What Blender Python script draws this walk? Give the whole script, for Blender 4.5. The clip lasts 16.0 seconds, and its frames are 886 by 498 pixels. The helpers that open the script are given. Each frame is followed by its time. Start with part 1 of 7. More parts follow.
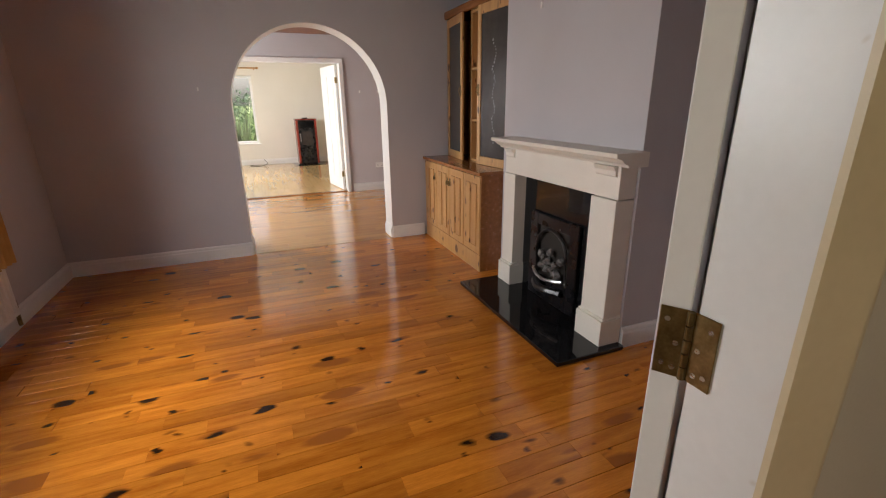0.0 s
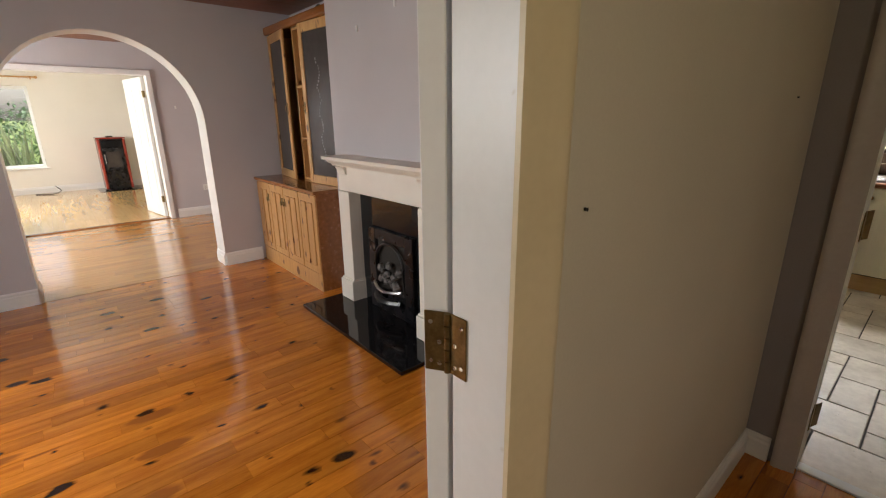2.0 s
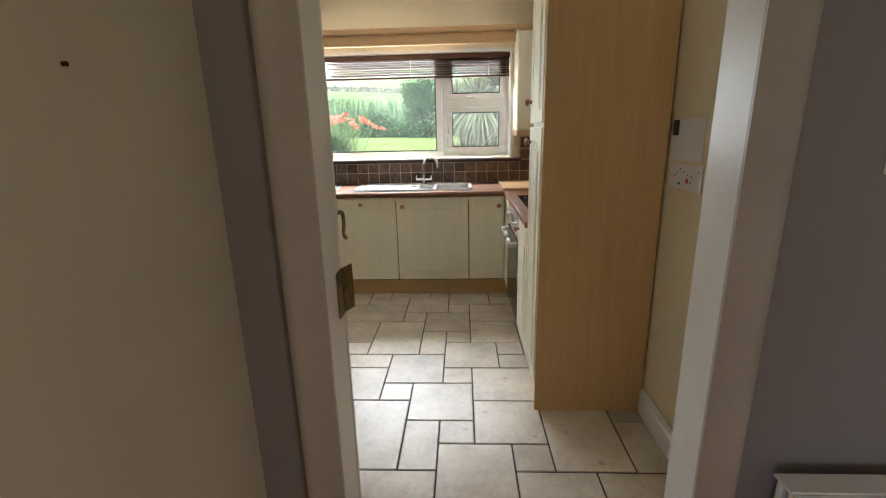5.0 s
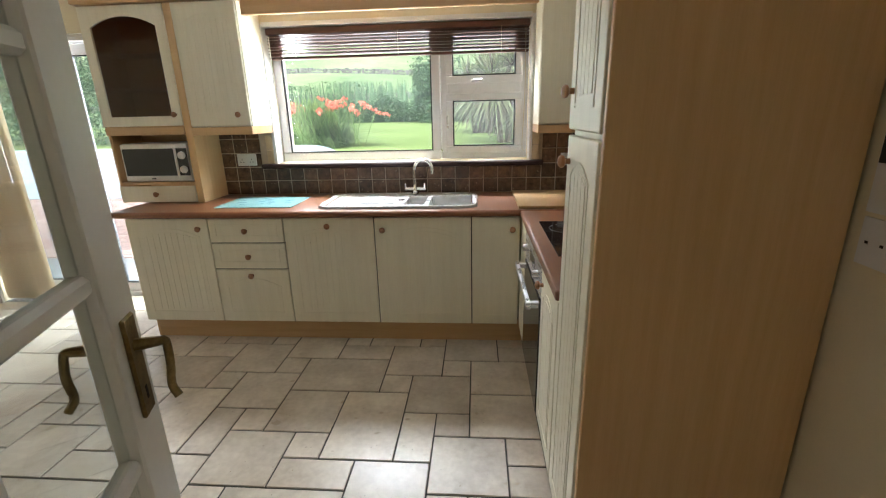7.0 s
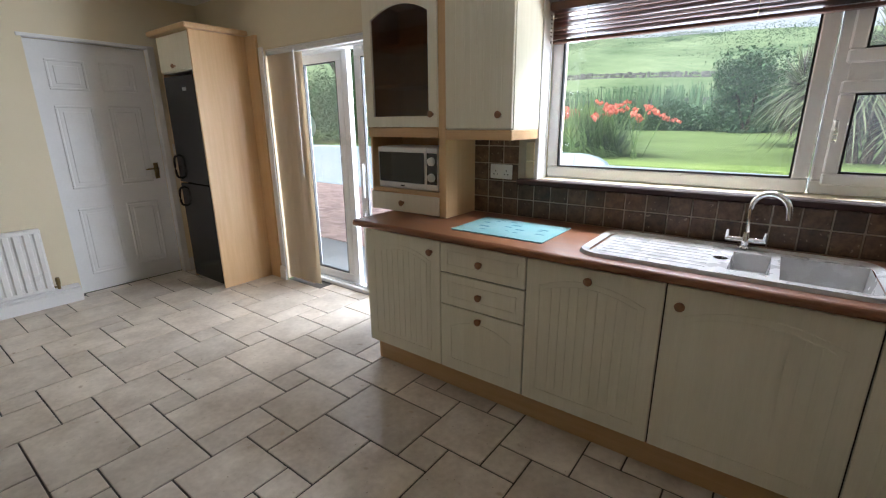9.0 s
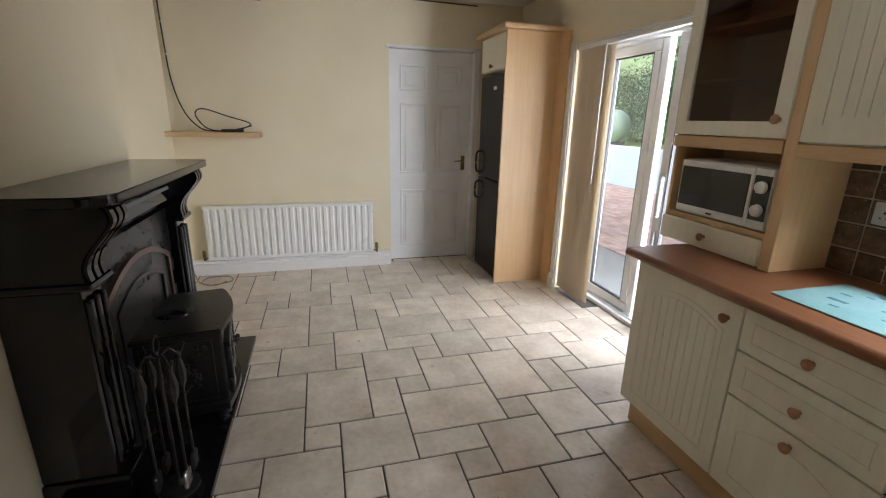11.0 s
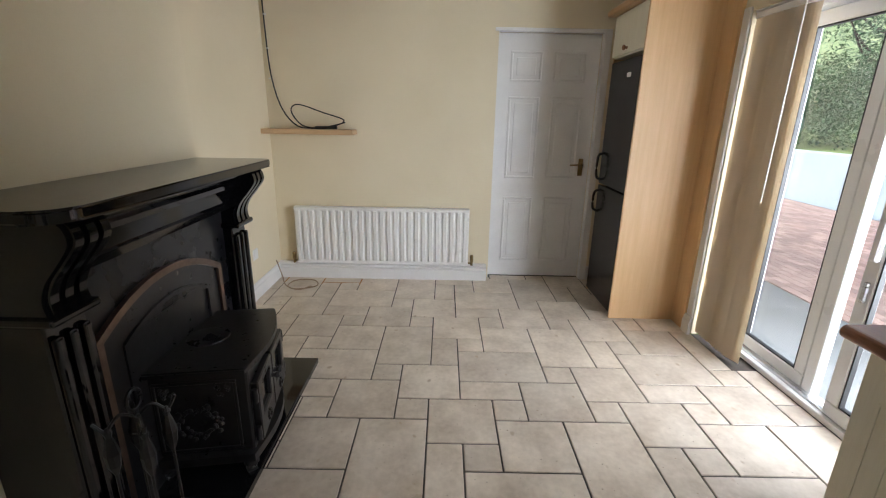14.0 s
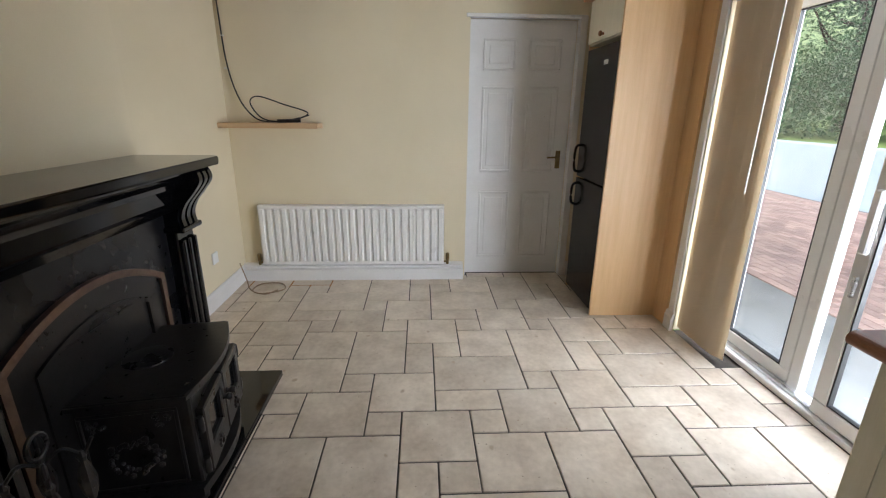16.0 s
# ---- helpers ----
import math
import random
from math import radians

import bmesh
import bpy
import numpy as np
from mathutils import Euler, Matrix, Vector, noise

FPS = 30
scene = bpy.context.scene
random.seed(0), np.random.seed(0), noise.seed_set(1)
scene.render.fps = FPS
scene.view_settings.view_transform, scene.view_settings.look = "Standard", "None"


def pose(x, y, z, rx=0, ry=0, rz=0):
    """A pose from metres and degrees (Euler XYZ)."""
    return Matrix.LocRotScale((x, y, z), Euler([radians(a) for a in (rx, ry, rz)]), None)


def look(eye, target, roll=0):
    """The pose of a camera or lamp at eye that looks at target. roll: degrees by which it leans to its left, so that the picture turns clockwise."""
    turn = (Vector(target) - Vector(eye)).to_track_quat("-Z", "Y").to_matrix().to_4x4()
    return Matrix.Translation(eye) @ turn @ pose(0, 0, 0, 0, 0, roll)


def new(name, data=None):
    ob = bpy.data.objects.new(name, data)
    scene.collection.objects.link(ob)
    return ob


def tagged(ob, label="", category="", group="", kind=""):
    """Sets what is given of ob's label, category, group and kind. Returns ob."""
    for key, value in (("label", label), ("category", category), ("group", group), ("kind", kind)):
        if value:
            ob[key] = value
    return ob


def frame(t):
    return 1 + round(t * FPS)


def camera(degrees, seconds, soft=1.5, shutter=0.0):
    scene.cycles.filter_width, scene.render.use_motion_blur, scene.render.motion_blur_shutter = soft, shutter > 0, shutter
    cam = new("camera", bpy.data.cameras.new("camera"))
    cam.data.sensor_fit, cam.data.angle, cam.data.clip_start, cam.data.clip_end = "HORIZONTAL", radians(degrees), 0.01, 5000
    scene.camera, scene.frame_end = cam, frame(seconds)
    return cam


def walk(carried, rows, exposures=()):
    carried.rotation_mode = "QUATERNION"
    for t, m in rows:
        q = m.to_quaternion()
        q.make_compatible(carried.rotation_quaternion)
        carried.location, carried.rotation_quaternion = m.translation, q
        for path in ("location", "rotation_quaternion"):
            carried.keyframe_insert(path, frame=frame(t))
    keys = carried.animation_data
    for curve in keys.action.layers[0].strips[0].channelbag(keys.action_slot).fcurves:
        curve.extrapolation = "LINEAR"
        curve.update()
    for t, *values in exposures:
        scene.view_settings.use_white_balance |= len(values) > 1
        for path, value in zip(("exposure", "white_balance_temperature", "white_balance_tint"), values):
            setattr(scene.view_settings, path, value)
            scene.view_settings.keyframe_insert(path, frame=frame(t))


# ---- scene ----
cam = camera(89.8, 16.0, soft=1.15)
PATH = [
    (0, (0.046, 0.066, 1.412), (-1.715, 0.779, 0.788), -0.7),
    (0.5, (0.055, 0.038, 1.409), (-1.687, 0.798, 0.785), -0.5),
    (1, (0.066, 0.044, 1.424), (-1.651, 0.873, 0.82), -0.6),
    (1.5, (0.087, 0.056, 1.435), (-1.55, 1.051, 0.859), -0.6),
    (2, (0.151, 0.16, 1.436), (-1.294, 1.42, 0.866), -0.5),
    (2.5, (0.213, 0.258, 1.431), (-0.956, 1.775, 0.854), -0.6),
    (3, (0.259, 0.419, 1.411), (-0.614, 2.127, 0.844), -1.2),
    (3.5, (0.284, 0.695, 1.408), (-0.305, 2.523, 0.852), -1.5),
    (4, (0.261, 0.897, 1.41), (-0.06, 2.792, 0.859), -0.8),
    (4.5, (0.241, 1.122, 1.399), (0.141, 3.051, 0.882), -1.4),
    (6.8, (0.358, 2.334, 1.451), (0.275, 4.247, 0.873), -1.3),
    (7, (0.337, 2.402, 1.472), (0.184, 4.308, 0.885), -1.4),
    (7.5, (0.297, 2.665, 1.449), (-0.097, 4.542, 0.881), -1.3),
    (8, (0.266, 2.911, 1.444), (-0.394, 4.718, 0.897), -1.1),
    (8.5, (0.131, 3.112, 1.44), (-0.755, 4.818, 0.891), -1.0),
    (9, (-0.027, 3.271, 1.449), (-1.185, 4.808, 0.906), -0.5),
    (9.5, (-0.131, 3.388, 1.462), (-1.578, 4.656, 0.917), -0.1),
    (10, (-0.175, 3.513, 1.46), (-1.836, 4.489, 0.926), 0.5),
    (10.2, (-0.179, 3.542, 1.463), (-1.904, 4.4, 0.928), 0.8),
    (12.3, (-0.582, 3.713, 1.475), (-2.476, 3.958, 0.879), 0.8),
    (12.5, (-0.635, 3.728, 1.471), (-2.533, 3.937, 0.875), 0.8),
    (13, (-0.741, 3.797, 1.457), (-2.654, 3.894, 0.881), 1.0),
    (13.5, (-0.815, 3.865, 1.453), (-2.734, 3.876, 0.891), 1.1),
    (14, (-0.853, 3.875, 1.45), (-2.769, 3.877, 0.877), 1.1),
    (14.5, (-0.873, 3.887, 1.444), (-2.787, 3.901, 0.865), 0.9),
    (15, (-0.889, 3.905, 1.44), (-2.802, 3.934, 0.858), 0.7),
    (15.5, (-0.931, 3.936, 1.431), (-2.842, 3.972, 0.843), 0.5),
    (16, (-1.027, 3.92, 1.435), (-2.933, 4.014, 0.837), 0.6),
]
EXPOSURES = [(0, 1.05, 6700, 12), (1.5, 1.1, 6700, 12), (2, 1.2, 6800, 11), (2.5, 1.35, 6900, 10), (3, 1.75, 6900, 10), (3.5, 1.85, 6500, 9), (4.5, 1.8, 6100, 9), (6.8, 1.6, 6100, 9), (7, 1.5, 6100, 9), (7.5, 1.28, 5950, 10), (8, 0.88, 5800, 11), (8.5, 0.85, 5750, 12), (9.5, 0.85, 5900, 14), (12.5, 1.02, 6050, 14), (16, 0.92, 6000, 13)]
walk(cam, [(t, look(eye, target, roll)) for t, eye, target, roll in PATH], EXPOSURES)

# ---- world and light ----
world = bpy.data.worlds.new("sky")
scene.world = world
world.use_nodes = True
wn = world.node_tree.nodes
sky = wn.new("ShaderNodeTexSky")
sky.sky_type = "NISHITA"
sky.sun_disc = False
sky.sun_elevation, sky.sun_rotation = radians(48), radians(200)
sky.dust_density, sky.air_density = 4.0, 1.2
haze = wn.new("ShaderNodeHueSaturation")
haze.inputs["Saturation"].default_value = 0.35
world.node_tree.links.new(sky.outputs[0], haze.inputs["Color"])
world.node_tree.links.new(haze.outputs[0], wn["Background"].inputs["Color"])
wn["Background"].inputs["Strength"].default_value = 0.15


def sun_lamp():
    d = bpy.data.lights.new("sun", "SUN")
    d.energy, d.angle, d.color = 0.7, radians(14), (1, 0.96, 0.9)
    o = new("sun", d)
    o.matrix_world = look((6, -16, 20), (0, 0, 0))


def window_light(eye, target, w, h, watts, color):
    """Sky light that enters by an opening."""
    d = bpy.data.lights.new("window_light", "AREA")
    d.shape, d.size, d.size_y, d.energy, d.color = "RECTANGLE", w, h, watts, color
    o = new("window_light", d)
    o.matrix_world = look(eye, target)


sun_lamp()
DAY = (0.93, 0.97, 1.0)
window_light((-0.2, 6.3, 2.5), (-0.4, 4.4, 0.7), 1.8, 0.7, 100, DAY)          # sky over the kitchen window
window_light((-0.2, 6.6, 0.45), (-0.3, 4.6, 2.3), 1.7, 0.7, 95, DAY)          # light off the ground below it
window_light((-2.95, 6.4, 2.6), (-2.9, 4.2, 0.3), 1.6, 0.8, 36, DAY)          # sky over the sliding door
window_light((-1.75, 6.9, 1.25), (-3.6, 4.3, 1.2), 1.3, 2.0, 110, DAY)         # open sky to the side of it
window_light((-2.2, -2.15, 1.75), (-2.4, 0.5, 0.8), 1.6, 1.1, 43, DAY)          # living room window
window_light((-12.4, -0.55, 2.45), (-9.5, 0.2, 0.4), 1.3, 0.6, 65, DAY)        # far room
# fill for the far and middle rooms, through added side windows out of view
window_light((-9.5, -1.95, 1.5), (-9.6, 0.5, 1.0), 1.8, 1.2, 62, DAY)
window_light((-6.2, -1.95, 1.5), (-6.2, 0.5, 0.9), 1.4, 1.1, 60, DAY)
window_light((2.25, -0.15, 1.5), (-0.3, -0.15, 1.3), 0.7, 1.0, 6.6, (1, 0.86, 0.66))  # warm hall lamp behind an added, unseen opening


# ---- materials ----
def ramp(nt, fac, stops):
    r = nt.nodes.new("ShaderNodeValToRGB")
    while len(r.color_ramp.elements) < len(stops):
        r.color_ramp.elements.new(0.5)
    for e, (p, c) in zip(r.color_ramp.elements, stops):
        e.position, e.color = p, (*c, 1)
    nt.links.new(fac, r.inputs[0])
    return r.outputs[0]


def mat(name, c1, c2, scale=6.0, rough=0.5, bump=0.05, metal=0.0, stretch=(1, 1, 1), fine=90.0, coat=0.0, vary=0.0, spots=None, gloss_vary=0.08, island=False):
    m = bpy.data.materials.new(name)
    m.use_nodes = True
    nt = m.node_tree
    n, l = nt.nodes, nt.links
    b = n["Principled BSDF"]
    tc = n.new("ShaderNodeTexCoord")
    mp = n.new("ShaderNodeMapping")
    mp.inputs["Scale"].default_value = stretch
    l.new(tc.outputs["Object"], mp.inputs["Vector"])
    vec = mp.outputs[0]
    rnd = None
    if vary:
        if island:
            rnd = n.new("ShaderNodeNewGeometry").outputs["Random Per Island"]
        else:
            rnd = n.new("ShaderNodeObjectInfo").outputs["Random"]
        off = n.new("ShaderNodeVectorMath")
        off.operation = "MULTIPLY_ADD"
        l.new(rnd, off.inputs[0])
        off.inputs[1].default_value = (37.0, 61.0, 23.0)
        l.new(vec, off.inputs[2])
        vec = off.outputs[0]
    big = n.new("ShaderNodeTexNoise")
    big.inputs["Scale"].default_value, big.inputs["Detail"].default_value = scale, 5
    l.new(vec, big.inputs["Vector"])
    small = n.new("ShaderNodeTexNoise")
    small.inputs["Scale"].default_value, small.inputs["Detail"].default_value = fine, 3
    l.new(vec, small.inputs["Vector"])
    mixn = n.new("ShaderNodeMath")
    mixn.operation = "MULTIPLY_ADD"
    mixn.inputs[1].default_value = 0.3
    l.new(small.outputs[0], mixn.inputs[0])
    sc = n.new("ShaderNodeMath")
    sc.operation = "MULTIPLY"
    sc.inputs[1].default_value = 0.7
    l.new(big.outputs[0], sc.inputs[0])
    l.new(sc.outputs[0], mixn.inputs[2])
    col = ramp(nt, mixn.outputs[0], [(0.32, c1), (0.68, c2)])
    if vary:
        hs = n.new("ShaderNodeHueSaturation")
        mr = n.new("ShaderNodeMapRange")
        mr.inputs["To Min"].default_value, mr.inputs["To Max"].default_value = 1 - vary, 1 + vary
        l.new(rnd, mr.inputs["Value"])
        l.new(mr.outputs[0], hs.inputs["Value"])
        l.new(col, hs.inputs["Color"])
        col = hs.outputs[0]
    for sscale, size, sc1, sstretch in ([spots] if isinstance(spots, tuple) else spots or []):
        mp2 = n.new("ShaderNodeMapping")
        mp2.inputs["Scale"].default_value = sstretch
        wob = n.new("ShaderNodeVectorMath")
        wob.operation = "MULTIPLY_ADD"
        jit = n.new("ShaderNodeVectorMath")
        jit.operation = "MULTIPLY_ADD"
        jit.inputs[0].default_value, jit.inputs[1].default_value = (0, 0, 0), (41.0, 29.0, 0.0)
        if rnd:
            l.new(rnd, jit.inputs[0])
        l.new(tc.outputs["Object"], jit.inputs[2])
        l.new(big.outputs["Color"], wob.inputs[0])
        wob.inputs[1].default_value = (0.07, 0.10, 0.07)
        l.new(jit.outputs[0], wob.inputs[2])
        l.new(wob.outputs[0], mp2.inputs["Vector"])
        vo = n.new("ShaderNodeTexVoronoi")
        vo.inputs["Scale"].default_value = sscale
        l.new(mp2.outputs[0], vo.inputs["Vector"])
        pick = n.new("ShaderNodeSeparateColor")
        l.new(vo.outputs["Color"], pick.inputs[0])
        gate = n.new("ShaderNodeMath")
        gate.operation = "MULTIPLY"
        l.new(pick.outputs[0], gate.inputs[0])
        gate.inputs[1].default_value = size
        less = n.new("ShaderNodeMath")
        less.operation = "SUBTRACT"
        l.new(gate.outputs[0], less.inputs[0])
        l.new(vo.outputs["Distance"], less.inputs[1])
        edge = n.new("ShaderNodeMapRange")
        edge.inputs["From Min"].default_value, edge.inputs["From Max"].default_value = -0.03, 0.06
        l.new(less.outputs[0], edge.inputs["Value"])
        mx = n.new("ShaderNodeMix")
        mx.data_type = "RGBA"
        l.new(edge.outputs[0], mx.inputs["Factor"])
        l.new(col, mx.inputs["A"])
        mx.inputs["B"].default_value = (*sc1, 1)
        col = mx.outputs["Result"]
    l.new(col, b.inputs["Base Color"])
    rr = n.new("ShaderNodeMapRange")
    rr.inputs["To Min"].default_value, rr.inputs["To Max"].default_value = max(rough - gloss_vary, 0.02), min(rough + gloss_vary, 1)
    l.new(big.outputs[0], rr.inputs["Value"])
    l.new(rr.outputs[0], b.inputs["Roughness"])
    b.inputs["Metallic"].default_value = metal
    b.inputs["Coat Weight"].default_value = coat
    b.inputs["Coat Roughness"].default_value = 0.1
    if bump:
        bp = n.new("ShaderNodeBump")
        bp.inputs["Strength"].default_value, bp.inputs["Distance"].default_value = bump, 0.01
        l.new(mixn.outputs[0], bp.inputs["Height"])
        l.new(bp.outputs[0], b.inputs["Normal"])
    return m


def glass(name, tint=(1, 1, 1), rough=0.0, haze_dust=0.0):
    m = bpy.data.materials.new(name)
    m.use_nodes = True
    n, l = m.node_tree.nodes, m.node_tree.links
    n.remove(n["Principled BSDF"])
    t = n.new("ShaderNodeBsdfTransparent")
    t.inputs[0].default_value = (*tint, 1)
    g = n.new("ShaderNodeBsdfGlossy")
    g.inputs["Roughness"].default_value = rough
    lw = n.new("ShaderNodeLayerWeight")
    lw.inputs["Blend"].default_value = 0.5
    pw = n.new("ShaderNodeMath")
    pw.operation = "POWER"
    pw.inputs[1].default_value = 4.0
    l.new(lw.outputs["Facing"], pw.inputs[0])
    fr = n.new("ShaderNodeMath")
    fr.operation = "MULTIPLY_ADD"
    fr.inputs[1].default_value, fr.inputs[2].default_value = 0.55, 0.035
    l.new(pw.outputs[0], fr.inputs[0])
    mx = n.new("ShaderNodeMixShader")
    l.new(fr.outputs[0], mx.inputs[0])
    l.new(t.outputs[0], mx.inputs[1])
    l.new(g.outputs[0], mx.inputs[2])
    out = mx.outputs[0]
    if haze_dust:
        # outer film: outdoor haze and glare put into the pane, with dust and dried salt
        tc = n.new("ShaderNodeTexCoord")
        no = n.new("ShaderNodeTexNoise")
        no.inputs["Scale"].default_value, no.inputs["Detail"].default_value = 2.2, 6
        l.new(tc.outputs["Object"], no.inputs["Vector"])
        mr = n.new("ShaderNodeMapRange")
        mr.inputs["From Min"].default_value, mr.inputs["From Max"].default_value = 0.3, 0.75
        mr.inputs["To Min"].default_value, mr.inputs["To Max"].default_value = haze_dust * 0.4, haze_dust * 1.6
        l.new(no.outputs[0], mr.inputs["Value"])
        tr = n.new("ShaderNodeBsdfTranslucent")
        tr.inputs[0].default_value = (0.9, 0.95, 1.0, 1)
        film = n.new("ShaderNodeMixShader")
        l.new(mr.outputs[0], film.inputs[0])
        l.new(out, film.inputs[1])
        l.new(tr.outputs[0], film.inputs[2])
        out = film.outputs[0]
    l.new(out, n["Material Output"].inputs["Surface"])
    return m


M_CREAM = mat("cream_wall_paint", (0.72, 0.63, 0.44), (0.77, 0.68, 0.49), 2.0, 0.7, 0.06, fine=160)
M_LILAC = mat("lilac_grey_wall_paint", (0.50, 0.47, 0.485), (0.55, 0.52, 0.535), 2.0, 0.7, 0.06, fine=160)
# kitchen architrave paint greyed: its shade on the hall side, as colour
M_TRIMSHADE = mat("shaded_architrave_paint", (0.42, 0.38, 0.36), (0.50, 0.455, 0.43), 5.0, 0.4, 0.05, fine=60)
# lilac paint darkened: shade of the wall that faces away from light
M_LILACSHADE = mat("shaded_lilac_hall_paint", (0.25, 0.225, 0.235), (0.29, 0.265, 0.275), 2.0, 0.7, 0.06, fine=160)
M_HALL = mat("stone_grey_wall_paint", (0.54, 0.49, 0.40), (0.60, 0.545, 0.45), 2.0, 0.7, 0.06, fine=160)
M_OFFW = mat("pale_wall_paint", (0.76, 0.73, 0.66), (0.80, 0.77, 0.70), 2.0, 0.7, 0.05, fine=160)
M_CEIL = mat("ceiling_paint", (0.76, 0.74, 0.70), (0.81, 0.79, 0.75), 2.0, 0.8, 0.05)
M_WHITE = mat("white_gloss_paint", (0.74, 0.73, 0.71), (0.80, 0.79, 0.77), 5.0, 0.35, 0.04, fine=60, spots=(9.0, 0.03, (0.5, 0.42, 0.3), (1, 1, 1)))
M_CREAMTRIM = mat("cream_architrave_paint", (0.62, 0.52, 0.34), (0.70, 0.59, 0.40), 5.0, 0.4, 0.05, fine=60)
M_UPVC = mat("white_upvc", (0.78, 0.78, 0.78), (0.83, 0.83, 0.83), 4.0, 0.3, 0.0)
M_RAD = mat("radiator_enamel", (0.80, 0.79, 0.76), (0.84, 0.83, 0.80), 5.0, 0.3, 0.0)
M_DOOR = mat("ivory_cabinet_foil", (0.80, 0.75, 0.585), (0.87, 0.82, 0.66), 5.0, 0.38, 0.05, stretch=(6, 6, 0.4), fine=40)
M_BEECH = mat("beech_laminate", (0.66, 0.42, 0.20), (0.74, 0.50, 0.26), 4.0, 0.42, 0.03, stretch=(9, 9, 0.5), fine=40)
M_BEECHX = mat("beech_laminate_lengthwise", (0.58, 0.36, 0.17), (0.67, 0.44, 0.23), 4.0, 0.42, 0.03, stretch=(0.5, 9, 9), fine=40)
M_TOP = mat("wood_effect_worktop", (0.20, 0.078, 0.032), (0.30, 0.125, 0.055), 5.0, 0.4, 0.03, stretch=(0.7, 7, 7), fine=50)
M_TOPY = mat("wood_effect_worktop_return", (0.20, 0.078, 0.032), (0.30, 0.125, 0.055), 5.0, 0.4, 0.03, stretch=(7, 0.7, 7), fine=50)
M_KNOB = mat("turned_wood_knob", (0.28, 0.12, 0.045), (0.40, 0.19, 0.08), 30.0, 0.35, 0.03, coat=0.3)
M_FLOORTILE = mat("beige_stone_floor_tile", (0.49, 0.405, 0.31), (0.76, 0.675, 0.56), 5.0, 0.33, 0.16, fine=34, vary=0.10, spots=[(9.0, 0.16, (0.50, 0.40, 0.29), (1, 1.4, 1)), (31.0, 0.11, (0.33, 0.25, 0.17), (1, 1, 1))], gloss_vary=0.12)
M_GROUT = mat("dark_grey_grout", (0.06, 0.052, 0.045), (0.11, 0.095, 0.08), 20.0, 0.9, 0.1)
M_SPLASH = mat("brown_stone_wall_tile", (0.045, 0.022, 0.012), (0.20, 0.12, 0.07), 26.0, 0.45, 0.2, fine=90, vary=0.4, spots=(34.0, 0.22, (0.36, 0.28, 0.2), (1, 1, 1)))
M_SPGROUT = mat("wall_tile_grout", (0.50, 0.42, 0.32), (0.60, 0.51, 0.40), 20.0, 0.9, 0.05)
M_PINE = mat("varnished_pine_board", (0.38, 0.108, 0.009), (0.66, 0.235, 0.026), 3.0, 0.15, 0.03, stretch=(9, 0.8, 1), fine=30, vary=0.2, coat=0.4, spots=[(2.6, 0.30, (0.31, 0.095, 0.014), (2.6, 0.9, 1)), (2.6, 0.22, (0.022, 0.007, 0.003), (2.6, 1.5, 1)), (5.5, 0.17, (0.030, 0.009, 0.004), (1.6, 1.1, 1))], gloss_vary=0.05)
M_PINEFAR = mat("varnished_pine_boards_far", (0.40, 0.17, 0.04), (0.56, 0.27, 0.075), 3.0, 0.14, 0.02, stretch=(9, 0.8, 1), fine=30, vary=0.14, island=True, coat=0.4, gloss_vary=0.04)
M_PALEBOARD = mat("pale_varnished_boards", (0.52, 0.33, 0.14), (0.64, 0.43, 0.20), 3.0, 0.14, 0.02, stretch=(0.8, 9, 1), fine=30, vary=0.12, island=True, coat=0.4)
M_DARKFLOOR = mat("board_joint_dark", (0.10, 0.035, 0.01), (0.14, 0.05, 0.015), 9.0, 0.6, 0.0)
M_PINEFURN = mat("knotty_pine_furniture", (0.46, 0.23, 0.075), (0.60, 0.34, 0.13), 4.0, 0.35, 0.03, stretch=(8, 8, 0.7), fine=30, coat=0.2, spots=[(7.5, 0.30, (0.11, 0.035, 0.012), (1.6, 1.6, 0.9)), (5.0, 0.2, (0.25, 0.10, 0.03), (1.6, 1.6, 0.7))])
M_PINETOP = mat("stained_pine_top", (0.22, 0.075, 0.018), (0.34, 0.13, 0.038), 4.0, 0.25, 0.03, stretch=(0.8, 8, 8), fine=30, coat=0.3)
M_CEILWOOD = mat("dark_stained_ceiling_boards", (0.17, 0.052, 0.018), (0.27, 0.09, 0.032), 4.0, 0.4, 0.03, stretch=(8, 0.7, 8), fine=30, vary=0.15, island=True)
M_MANTELW = mat("ivory_fireplace_paint", (0.74, 0.70, 0.62), (0.80, 0.76, 0.68), 5.0, 0.45, 0.03)
M_GRANITE = mat("polished_black_granite", (0.004, 0.004, 0.005), (0.013, 0.013, 0.014), 60.0, 0.05, 0.0, gloss_vary=0.02)
M_MARBLE = mat("glossy_black_fireplace_stone", (0.003, 0.003, 0.004), (0.008, 0.008, 0.009), 14.0, 0.08, 0.0, gloss_vary=0.03)
M_IRON = mat("black_cast_iron", (0.007, 0.007, 0.008), (0.020, 0.019, 0.019), 30.0, 0.3, 0.12, fine=180)
M_MATTBLACK = mat("matt_black_panel", (0.005, 0.005, 0.006), (0.010, 0.010, 0.012), 12.0, 0.28, 0.03)
M_BRONZE = mat("bronzed_metal", (0.17, 0.115, 0.09), (0.27, 0.19, 0.15), 20.0, 0.35, 0.02, metal=0.9)
M_BRASS = mat("aged_brass", (0.14, 0.095, 0.035), (0.30, 0.22, 0.10), 40.0, 0.38, 0.06, metal=0.9, fine=200)
